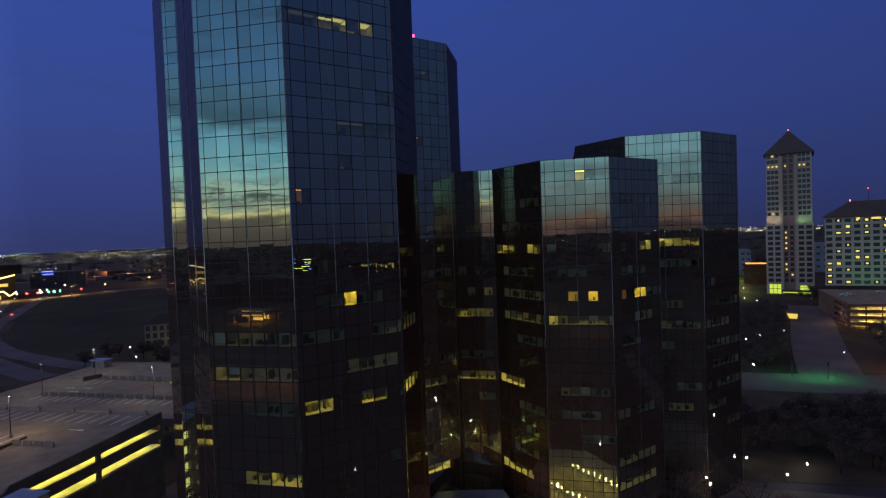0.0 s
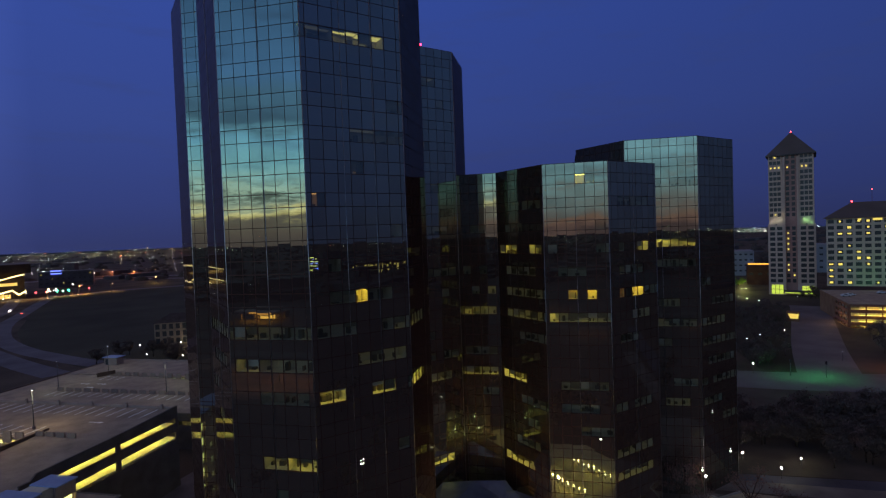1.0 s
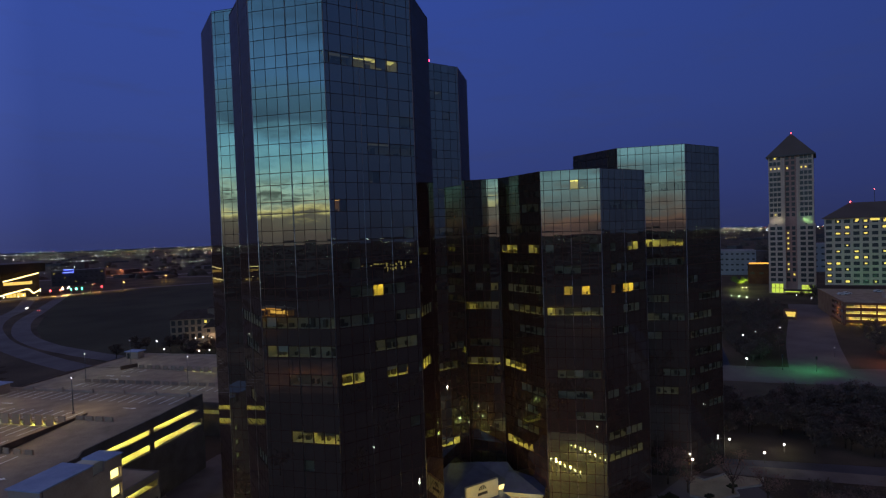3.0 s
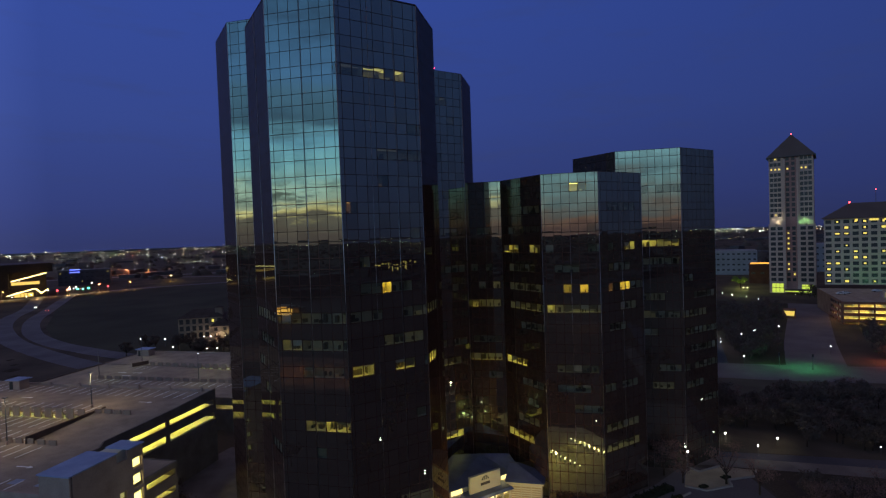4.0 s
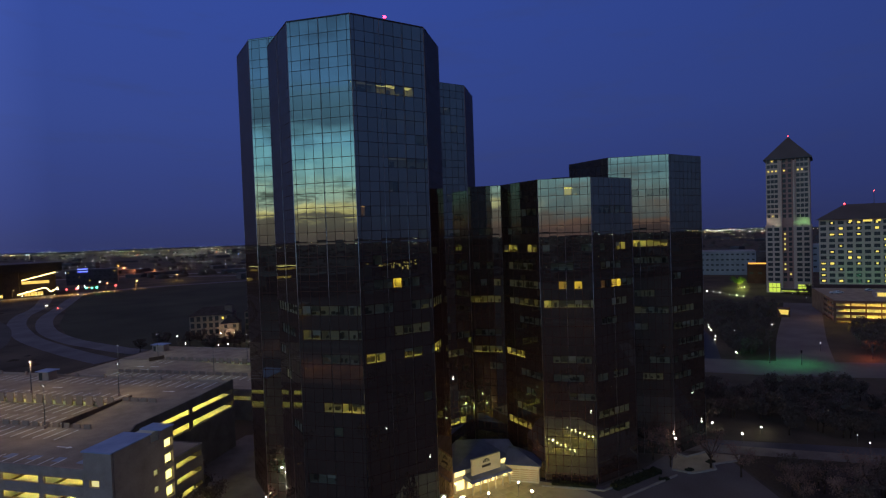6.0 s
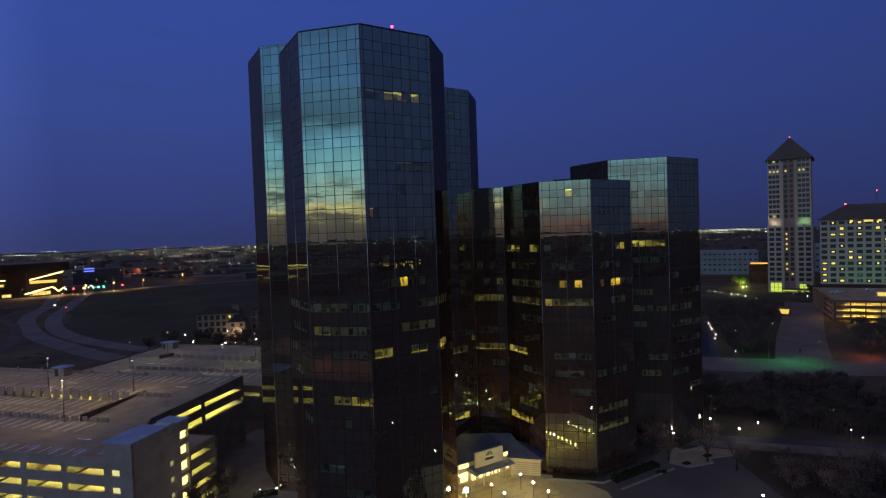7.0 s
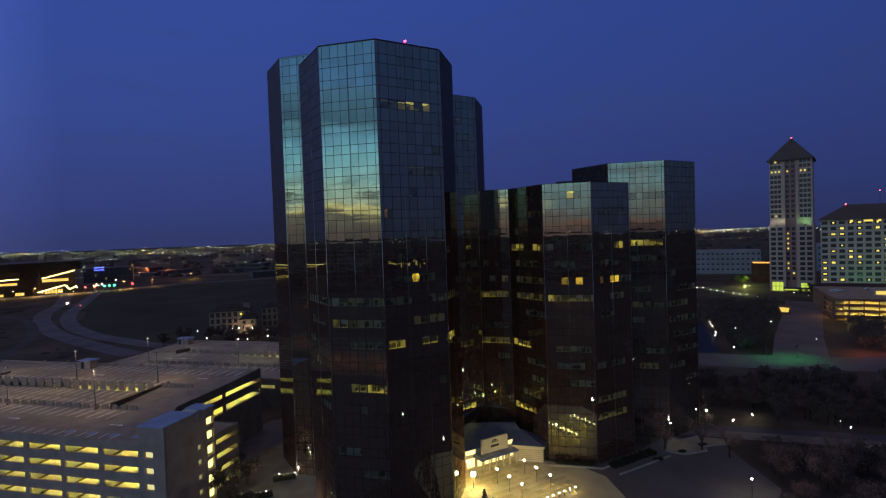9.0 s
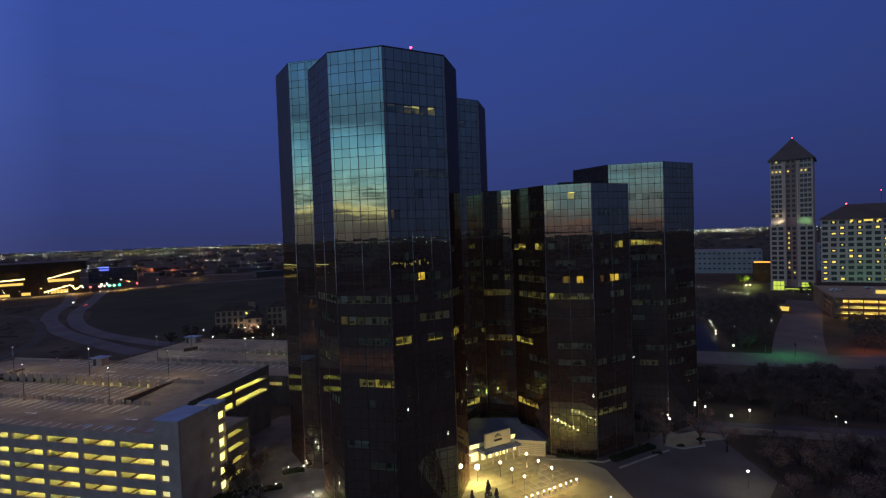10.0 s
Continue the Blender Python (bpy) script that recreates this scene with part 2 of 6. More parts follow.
# ---- building blocks ----
class Shape:
    """Collects faces for one mesh."""

    def __init__(self):
        self.v, self.f, self.smooth = [], [], []

    def face(self, pts, smooth=False):
        i = len(self.v)
        self.v += [tuple(p) for p in pts]
        self.f.append(tuple(range(i, i + len(pts))))
        self.smooth.append(smooth)
        return self

    def solid(self, verts, faces, smooth=False):
        i = len(self.v)
        self.v += [tuple(p) for p in verts]
        self.f += [tuple(i + k for k in f) for f in faces]
        self.smooth += [smooth] * len(faces)
        return self

    def box(self, x0, x1, y0, y1, z0, z1):
        return self.prism([(x0, y0), (x1, y0), (x1, y1), (x0, y1)], z0, z1)

    def prism(self, poly, z0, z1, top=None):
        n = len(poly)
        top = top or poly
        v = [(x, y, z0) for x, y in poly] + [(x, y, z1) for x, y in top]
        f = [tuple(range(n - 1, -1, -1)), tuple(range(n, 2 * n))] + [(i, (i + 1) % n, n + (i + 1) % n, n + i) for i in range(n)]
        return self.solid(v, f)

    def beam(self, a, b, w, h=None):
        """A bar from a to b."""
        a, b = Vector(a), Vector(b)
        d = (b - a).normalized()
        side = d.cross(Vector((0, 0, 1)))
        side = side.normalized() if side.length > 1e-4 else Vector((1, 0, 0))
        top = side.cross(d)
        s, t = side * w / 2, top * (h or w) / 2
        v = [a - s - t, a + s - t, a + s + t, a - s + t, b - s - t, b + s - t, b + s + t, b - s + t]
        return self.solid(v, [(3, 2, 1, 0), (4, 5, 6, 7), (0, 1, 5, 4), (1, 2, 6, 5), (2, 3, 7, 6), (3, 0, 4, 7)])

    def tube(self, a, b, r0, r1, n=8):
        a, b = Vector(a), Vector(b)
        d = (b - a).normalized()
        s = d.orthogonal().normalized()
        t = d.cross(s)
        v = []
        for c, r in ((a, r0), (b, r1)):
            v += [c + (s * math.cos(k * math.tau / n) + t * math.sin(k * math.tau / n)) * r for k in range(n)]
        f = [(i, (i + 1) % n, n + (i + 1) % n, n + i) for i in range(n)]
        return self.solid(v, f + [tuple(range(n - 1, -1, -1)), tuple(range(n, 2 * n))], True)

    def ball(self, c, r, n=10, m=6, squash=1.0):
        v = [(c[0], c[1], c[2] - r * squash)]
        for j in range(1, m):
            a = math.pi * j / m
            v += [(c[0] + r * math.sin(a) * math.cos(math.tau * i / n), c[1] + r * math.sin(a) * math.sin(math.tau * i / n), c[2] - r * squash * math.cos(a)) for i in range(n)]
        v.append((c[0], c[1], c[2] + r * squash))
        f = [(0, 1 + (i + 1) % n, 1 + i) for i in range(n)]
        for j in range(m - 2):
            f += [(1 + j * n + i, 1 + j * n + (i + 1) % n, 1 + (j + 1) * n + (i + 1) % n, 1 + (j + 1) * n + i) for i in range(n)]
        k = 1 + (m - 2) * n
        f += [(k + i, k + (i + 1) % n, len(v) - 1) for i in range(n)]
        return self.solid(v, f, True)

    def mesh(self, name, material):
        me = bpy.data.meshes.new(name)
        me.from_pydata(self.v, [], self.f)
        me.polygons.foreach_set("use_smooth", self.smooth)
        for m in (material if isinstance(material, (list, tuple)) else [material]):
            me.materials.append(m)
        me.update()
        return me


def part(name, shape, material, parent, label=""):
    """Links a shape as one mesh under a thing or a part."""
    ob = new(name, shape.mesh(name, material))
    ob.parent = parent
    return tagged(ob, label)


def thing(name, label, category, shape=None, material=None, group="", kind=""):
    """A top-level thing: an Empty for its parts, or one mesh."""
    ob = new(name, shape.mesh(name, material) if shape else None)
    return tagged(ob, label, category, group, kind)


def inset(poly, d):
    """The polygon (counter-clockwise) moved inwards by d."""
    res, n = [], len(poly)
    for i in range(n):
        a, b, c = Vector(poly[i - 1]), Vector(poly[i]), Vector(poly[(i + 1) % n])
        u, w = (b - a).normalized(), (c - b).normalized()
        n1, n2 = Vector((-u.y, u.x)), Vector((-w.y, w.x))
        k = 1 + n1.dot(n2)
        res.append(tuple(b + (n1 + n2) * d / max(k, 0.2)))
    return res


# ---- the ground ----
tagged(new("ground", Shape().face([(-4900, -4900, 0), (4900, -4900, 0), (4900, 4900, 0), (-4900, 4900, 0)]).mesh("ground", GRASS)), "dark winter grass and scrub at dusk", "ground", kind="structure")

# ---- the glass towers ----
STOREY, LEVEL, SIGHT = 3.92, 41.9, 1.62      # storey height, middle of one window band, height of the bands
RNG = random.Random(7)


def bands(z0, z1):
    """Heights of the glass rows from z0 up to z1: window bands and taller spandrels in turn; yields bottom, top, storey or None."""
    k = math.floor((z0 - LEVEL) / STOREY)
    low = z0
    while low < z1 - 0.2:
        w0, w1 = LEVEL + k * STOREY - SIGHT / 2, LEVEL + k * STOREY + SIGHT / 2
        if w1 > z0:
            if w0 > low + 0.15:
                yield low, min(w0, z1), None
            if w0 < z1 - 0.2:
                yield max(w0, low), min(w1, z1), k
            low = w1
        k += 1


def pane_shape(w, h, shape=None, place=None, bow=0.0035, tilt=(0, 0)):
    """One glass pane, w by h, 5 cm thick, very slightly bowed; front towards -y in its own frame."""
    shape = shape or Shape()
    m = place or Matrix.Identity(4)
    c = [(-w / 2, -h / 2), (w / 2, -h / 2), (w / 2, h / 2), (-w / 2, h / 2)]
    front = [m @ Vector((x, -0.05 + x * tilt[0] + z * tilt[1], z)) for x, z in c] + [m @ Vector((0, -0.05 - bow, 0))]
    shape.solid(front, [(0, 1, 4), (1, 2, 4), (2, 3, 4), (3, 0, 4)], True)
    back_v = [m @ Vector((x, 0, z)) for x, z in c]
    shape.solid(front[:4] + back_v, [(1, 0, 4, 5), (2, 1, 5, 6), (3, 2, 6, 7), (0, 3, 7, 4)])
    return shape


def facade(tower, p0, p1, z0, z1, lit=(), single=False):
    """A curtain wall from p0 to p1 (outside on the right hand): mullion grid, panes, and lit offices behind the panes named in lit:
    (storey, from, to, kind of light) in metres along the wall."""
    a, b = Vector((*p0, 0)), Vector((*p1, 0))
    u = (b - a).normalized()
    length, angle = (b - a).length, math.atan2(u.y, u.x)
    edge = 0.62
    n = max(1, round((length - 2 * edge) / 1.62))
    step = (length - 2 * edge) / n
    cuts = [0.0, edge] + [edge + step * (i + 1) for i in range(n)] + [length]
    rows = list(bands(z0, z1))
    grid, glass = Shape(), Shape()
    base = Matrix.Translation(a) @ Matrix.Rotation(angle, 4, "Z")
    line = 0.115

    def slab(s0, s1, y0, y1, zz0, zz1, shape):
        v = [base @ Vector(p) for p in ((s0, y0, zz0), (s1, y0, zz0), (s1, y1, zz0), (s0, y1, zz0), (s0, y0, zz1), (s1, y0, zz1), (s1, y1, zz1), (s0, y1, zz1))]
        shape.solid(v, [(3, 2, 1, 0), (4, 5, 6, 7), (0, 1, 5, 4), (1, 2, 6, 5), (2, 3, 7, 6), (3, 0, 4, 7)])

    for s in cuts:
        slab(max(s - line / 2, 0), min(s + line / 2, length), -0.025, 0.1, z0, z1, grid)
    for r0, r1, k in rows:
        slab(0, length, -0.02, 0.09, r0 - line / 2, r0 + line / 2, grid)
    slab(0, length, -0.03, 0.12, z1 - line, z1 + 0.05, grid)
    kinds = {}
    for r0, r1, k in rows:
        for i in range(len(cuts) - 1):
            mid = (cuts[i] + cuts[i + 1]) / 2
            if k is not None:
                hit = [kind for st, s0, s1, kind in lit if st == k and s0 - 0.35 < mid < s1 + 0.35]
                if hit:
                    kinds.setdefault((k, hit[0], r0, r1), []).append(i)
                    continue
            w, h = cuts[i + 1] - cuts[i] - line * 0.8, r1 - r0 - line * 0.8
            lean = (RNG.gauss(0, 0.0009), RNG.gauss(0, 0.0009))
            where = base @ Matrix.Translation((mid, 0, (r0 + r1) / 2))
            if single:
                key = (round(w, 2), round(h, 2))
                if key not in PANES:
                    PANES[key] = pane_shape(w, h).mesh("pane", GLASS)
                LATE.append((PANES[key], tower, where @ Euler((lean[1], 0, lean[0])).to_matrix().to_4x4()))
            else:
                pane_shape(w, h, glass, where, 0.003 * RNG.uniform(0.3, 1.6), lean)
    part("mullion_grid", grid, FRAME, tower)
    if glass.f:
        tagged(part("glazing", glass, GLASS, tower, "dark reflective glass panes in a grid"), kind="stuff")
    # lit offices
    for (k, kind, r0, r1), cells in kinds.items():
        runs = []
        for i in cells:
            if runs and runs[-1][-1] == i - 1:
                runs[-1].append(i)
            else:
                runs.append([i])
        for run in runs:
            s0, s1 = cuts[run[0]] + 0.02, cuts[run[-1] + 1] - 0.02
            room, deep = Shape(), 2.2

            def wall(*pts):
                room.face([base @ Vector(p) for p in pts])

            wall((s0, deep, r0), (s1, deep, r0), (s1, deep, r1), (s0, deep, r1))
            wall((s0, 0.1, r0), (s0, deep, r0), (s0, deep, r1), (s0, 0.1, r1))
            wall((s1, deep, r0), (s1, 0.1, r0), (s1, 0.1, r1), (s1, deep, r1))
            wall((s0, 0.1, r0), (s1, 0.1, r0), (s1, deep, r0), (s0, deep, r0))
            wall((s0, deep, r1), (s1, deep, r1), (s1, 0.1, r1), (s0, 0.1, r1))
            office = part("lit_office", room, ROOM, tower, "lit office behind the window band")
            for i in run:
                w, h = cuts[i + 1] - cuts[i] - line * 0.8, r1 - r0 - line * 0.8
                where = base @ Matrix.Translation(((cuts[i] + cuts[i + 1]) / 2, 0.03, (r0 + r1) / 2))
                clear_pane = part("window_pane", pane_shape(w, h, None, where, 0.001, (RNG.gauss(0, 0.0009), RNG.gauss(0, 0.0009))), CLEAR, office)
                clear_pane.visible_shadow = False
            for j in range(0, len(run), 2):
                if j and RNG.random() < 0.28:
                    continue
                tube = Shape()
                last_cell = run[min(j + 1, len(run) - 1)]
                slab(cuts[run[j]] + 0.12, cuts[last_cell + 1] - 0.12, 0.5, RNG.uniform(1.0, deep - 0.3), r1 - 0.07, r1 - 0.03, tube)
                part("ceiling_light", tube, OFFICE[kind], office)
            for _ in range(max(1, int((s1 - s0) / 1.1))):
                desk = Shape()
                c, w = RNG.uniform(s0 + 0.3, s1 - 0.3), RNG.uniform(0.12, 0.7)
                slab(max(c - w / 2, s0), min(c + w / 2, s1), 1.2, 1.8, r0 + 0.01, r0 + RNG.uniform(0.2, 1.25), desk)
                part("desk", desk, DESK, office)
            if kind == "o":
                screen = Shape()
                slab(s0 + (s1 - s0) * 0.42, s1, 0.14, 0.17, r0 + 0.01, r1 - 0.02, screen)
                part("screen", screen, DESK, office)
            for i in run:
                if kind != "a" and RNG.random() < 0.6:
                    blind, drop = Shape(), RNG.choice((0.15, 0.3, 0.55, 0.9, 1.3))
                    slab(cuts[i] + 0.08, cuts[i + 1] - 0.08, 0.14, 0.16, r1 - drop, r1 - 0.02, blind)
                    part("blind", blind, RNG.choice((ROOM, BLIND, BLIND)), office)


PANES, LATE = {}, []


def body(tower, poly, z1):
    """The dark core behind the glass, and the flat roof."""
    part("core", Shape().prism(inset(poly, 2.4), -0.5, z1 - 0.6), CORE, tower)
    part("roof", Shape().prism(inset(poly, 0.1), z1 - 0.55, z1 - 0.1), ROOF, tower, "flat dark roof")


def corner(tower, p, z1, r=0.05):
    part("corner_trim", Shape().tube((*p, 0), (*p, z1 + 0.06), r, r, 6), TRIM, tower, "pale metal corner strip")


def guide_rail(tower, p0, p1, at, z1):
    """A slim vertical rail for the cleaning cradle, proud of the glass, at a share of the way from p0 to p1."""
    u = (Vector(p1) - Vector(p0)).normalized()
    q = Vector(p0).lerp(Vector(p1), at) + Vector((u.y, -u.x)) * 0.09
    part("guide_rail", Shape().tube((q.x, q.y, 0), (q.x, q.y, z1), 0.022, 0.022, 6), TRIM, tower, "slim pale vertical rail")


# lit windows: storey (counted from the band at 41.9 m), from, to along the wall, kind of light
LIT_DE = [(-4, 4.6, 6.0, "m"), (-4, 6.4, 10.9, "b"), (0, 0.6, 10.6, "d"), (-1, 1.1, 3.0, "m"), (-1, 3.7, 10.4, "d"), (9, 10.3, 10.8, "a")]
LIT_EF = [(1, 6.2, 6.9, "a"), (-2, 7.4, 11.0, "b"), (-2, 12.0, 12.9, "b"), (0, 11.6, 12.9, "m"), (-2, 1.4, 4.0, "b"), (-1, 5.8, 11.6, "d"), (9, 4.3, 5.5, "m"), (9, 0.0, 0.5, "m"), (9, 6.3, 10.0, "m"), (9, 1.0, 3.0, "f"), (5, 6.7, 7.7, "o"), (4, 1.3, 1.7, "o")]
LIT_FG = [(-2, 0.6, 5.0, "b"), (0, 0.6, 6.5, "m")]
LIT_CD = [(0, 0.6, 11.5, "d"), (-3, 4.2, 6.2, "m")]
LIT_HI = [(7, 6.6, 7.4, "o"), (-4, 6.5, 10.8, "m"), (-8, 6.4, 10.8, "b")]
LIT_KF = [(-1, 0.0, 4.2, "b"), (-1, 4.5, 6.8, "m"), (-4, 0.0, 6.2, "b"), (0, 6.4, 6.9, "m")]
LIT_KL = [(2, 1.2, 5.2, "b"), (2, 8.4, 11.0, "b"), (1, 3.0, 10.8, "d"), (0, 2.7, 11.0, "d"), (-1, 2.5, 11.0, "m"), (-4, 1.3, 6.8, "b"), (-8, 1.2, 8.4, "b"), (-7, 3.6, 9.6, "d")]
LIT_LM = [(0, 3.9, 5.8, "a"), (0, 7.2, 8.0, "a"), (-1, 1.1, 2.4, "b"), (-1, 2.6, 10.2, "m"), (-4, 2.3, 9.5, "d"), (5, 5.7, 8.1, "b")]
LIT_MN = [(2, 7.1, 10.4, "b"), (0, 5.4, 8.2, "a"), (0, 2.5, 5.0, "o"), (-7, 1.3, 10.5, "d"), (-8, 1.4, 10.4, "m"), (1, 3.0, 8.2, "d"), (-1, 5.5, 10.4, "d")]
LIT_OP = [(2, 6.1, 12.5, "b"), (-1, 6.5, 9.2, "d"), (-2, 6.2, 12.2, "d"), (-6, 6.4, 10.8, "d")]
LIT_PQ = [(-2, 0.6, 8.2, "d"), (-3, 0.9, 7.4, "d"), (-6, 1.0, 6.6, "d")]



def faint(length, count, seed, low=-8, high=11):
    """Dim offices with a little light left on, scattered over a wall."""
    rng = random.Random(seed)
    runs = []
    for _ in range(count):
        s0 = rng.uniform(0.6, max(0.7, length - 2.0))
        runs.append((rng.randint(low, high), s0, min(length - 0.6, s0 + rng.choice((1.2, 1.6, 3.2, 4.8, 7.5))), "f"))
    return runs


LIT_DE += faint(10.9, 5, 1, -8, -1)
LIT_EF += faint(13.1, 12, 2, -5, 10)
LIT_CD += faint(13.3, 4, 3, -5, 0)
LIT_HI += faint(12.9, 16, 4, -3, 10)
LIT_KF += faint(7.5, 9, 5, -6, 4)
LIT_KL += faint(12.7, 12, 6, -6, 4)
LIT_LM += faint(10.8, 9, 7, -7, 3)
LIT_MN += faint(12.4, 10, 8, -8, 4)
LIT_OP += faint(13.4, 12, 9, -6, 5)
LIT_PQ += faint(12.2, 12, 10, -7, 3)

TALL, WING, HIGH, LOW, REAR = 88.32, 87.4, 94.0, 64.23, 70.11
A, B, C, D, E, F, G = (-38.05, 26.8), (-29.8, 18.7), (-19.7, 8.84), (-10.86, 0.0), (0.0, 0.0), (9.25, 9.25), (9.25, 19.55)
H, I, J = (0.0, 34.3), (9.3, 43.6), (9.3, 54.0)
K, L, M, N = (16.76, 45.15), (25.75, 36.18), (36.53, 36.18), (45.3, 44.95)
O, P, Q = (41.2, 54.4), (54.6, 54.4), (63.2, 63.0)

tall = thing("office_tower", "tall dark reflective glass office tower with chamfered corners", "skyscraper")
front = [D, E, F, G, (0.0, 28.8), (0.0, 33.0), (-19.7, 33.0), (-19.7, 8.84)]
wing_plan = [(-19.7, 33.2), (0.0, 33.2), H, I, J, (0.0, 63.3), (0.0, 78.0), (-19.7, 78.0)]
body(tall, front, TALL)
body(tall, wing_plan, WING)
side = [B, (-19.9, 18.7), (-19.9, 60.0), (-29.8, 60.0), (-37.8, 52.0), A]
body(tall, side, HIGH)
facade(tall, C, D, 0, TALL, LIT_CD)
facade(tall, D, E, 0, TALL, LIT_DE, single=True)
facade(tall, E, F, 0, TALL, LIT_EF)
facade(tall, F, G, 0, TALL, LIT_FG)
facade(tall, G, (0.0, 28.8), 0, TALL)
facade(tall, (0.0, 28.8), H, 0, WING)
facade(tall, H, I, 0, WING, LIT_HI)
facade(tall, I, J, 0, WING)
facade(tall, J, (0.0, 63.3), LOW - 8, WING)
facade(tall, (0.0, 63.3), (0.0, 78.0), LOW - 8, WING)
facade(tall, (-19.7, 18.6), C, 0, TALL)
facade(tall, B, (-19.7, 18.7), 0, HIGH)
facade(tall, A, B, 0, HIGH)
facade(tall, (-37.8, 52.0), A, 0, HIGH)
for p, z in ((C, TALL), (D, TALL), (E, TALL), (F, TALL), (G, TALL), (A, HIGH), (B, HIGH), (I, WING), (J, WING)):
    corner(tall, p, z)
for p0, p1, at in ((D, E, 0.51), (E, F, 0.37), (E, F, 0.68), (C, D, 0.5)):
    guide_rail(tall, p0, p1, at, TALL)
guide_rail(tall, B, (-19.7, 18.7), 0.45, HIGH)
BEACON_RED = glowing("beacon_red", (1.0, 0.012, 0.04), 22.0)
beacon = part("aviation_beacon", Shape().tube((4.2, 4.35, TALL - 0.1), (4.2, 4.35, TALL + 0.25), 0.12, 0.12), STEEL, tall)
part("red_lens", Shape().ball((4.2, 4.35, TALL + 0.45), 0.26), BEACON_RED, beacon, "glowing red lens")
beacon = part("aviation_beacon", Shape().tube((4.4, 38.95, WING - 0.1), (4.4, 38.95, WING + 0.25), 0.12, 0.12), STEEL, tall)
part("red_lens", Shape().ball((4.4, 38.95, WING + 0.42), 0.26), BEACON_RED, beacon, "glowing red lens")

low = thing("office_building", "lower dark reflective glass office building joined to the tower", "office building")
body(low, [(9.3, 45.15), K, L, M, N, (45.3, 54.3), (45.3, 75.0), (9.3, 75.0)], LOW)
facade(low, (9.2, 45.15), K, 0, LOW, LIT_KF)
facade(low, K, L, 0, LOW, LIT_KL)
facade(low, L, M, 0, LOW, LIT_LM)
facade(low, M, N, 0, LOW, LIT_MN)
facade(low, N, (45.3, 54.3), 0, LOW)
for p in (K, L, M, N):
    corner(low, p, LOW)
guide_rail(low, L, M, 0.5, LOW)
guide_rail(low, M, N, 0.5, LOW)
rear = thing("office_building", "dark reflective glass office block a storey higher behind another", "office building")
body(rear, [(41.2, 54.6), P, Q, (63.2, 80.0), (32.2, 80.0), (32.2, 63.4)], REAR)
facade(rear, O, P, 0, REAR, LIT_OP)
facade(rear, P, Q, 0, REAR, LIT_PQ)
facade(rear, Q, (63.2, 80.0), 0, REAR)
facade(rear, (32.2, 63.4), O, LOW - 4, REAR)
for p in (O, P, Q):
    corner(rear, p, REAR)
guide_rail(rear, O, P, 0.5, REAR)
part("penthouse", Shape().box(27.8, 32.1, 63.6, 76.0, LOW - 1, 67.0), MULLION, rear, "dark plant room on the roof")

# ---- the parking garage ----
INSIDE = surface("garage_inside", (0.40, 0.38, 0.30), (0.55, 0.52, 0.42), 1.0, 0.8, bump=0.1)
BLUE_PAINT = surface("blue_marking", (0.24, 0.27, 0.33), (0.31, 0.35, 0.42), 3.0, 0.7, bump=0.0)
FRONT, EAST, LEFT_END, BACK = -8.4, -54.3, -150.0, 43.0
DECK_LOW, DECK_HIGH, RISE = 15.65, 16.75, 3.03
garage = thing("parking_garage", "split-level concrete parking garage with yellow-lit floors", "parking garage")


def wall_y(parent, y, x0, x1, z0, z1, cols, rows, thick=0.35, material=None):
    """A wall along x with openings where cols (x from, to) and rows (z from, to) cross: long spandrels, and piers between."""
    material = material or CONCRETE
    rows = sorted(rows)
    edges = [z0] + [z for r in rows for z in r] + [z1]
    for i in range(0, len(edges), 2):
        if edges[i + 1] > edges[i]:
            part("spandrel", Shape().box(x0, x1, y, y + thick, edges[i], edges[i + 1]), material, parent)
    cols = sorted(cols)
    xs = [x0] + [x for c in cols for x in c] + [x1]
    for a, b in rows:
        for i in range(0, len(xs), 2):
            if xs[i + 1] - xs[i] > 0.02:
                part("pier", Shape().box(xs[i], xs[i + 1], y + 0.002, y + thick, a, b), material, parent)


def wall_x(parent, x, y0, y1, z0, z1, cols, rows, thick=0.35, material=None):
    """The same along y, its outer face at x."""
    material = material or CONCRETE
    rows = sorted(rows)
    edges = [z0] + [z for r in rows for z in r] + [z1]
    for i in range(0, len(edges), 2):
        if edges[i + 1] > edges[i]:
            part("spandrel", Shape().box(x - thick, x, y0, y1, edges[i], edges[i + 1]), material, parent)
    ys = [y0] + [y for c in sorted(cols) for y in c] + [y1]
    for a, b in rows:
        for i in range(0, len(ys), 2):
            if ys[i + 1] - ys[i] > 0.02:
                part("pier", Shape().box(x - thick, x - 0.002, ys[i], ys[i + 1], a, b), material, parent)


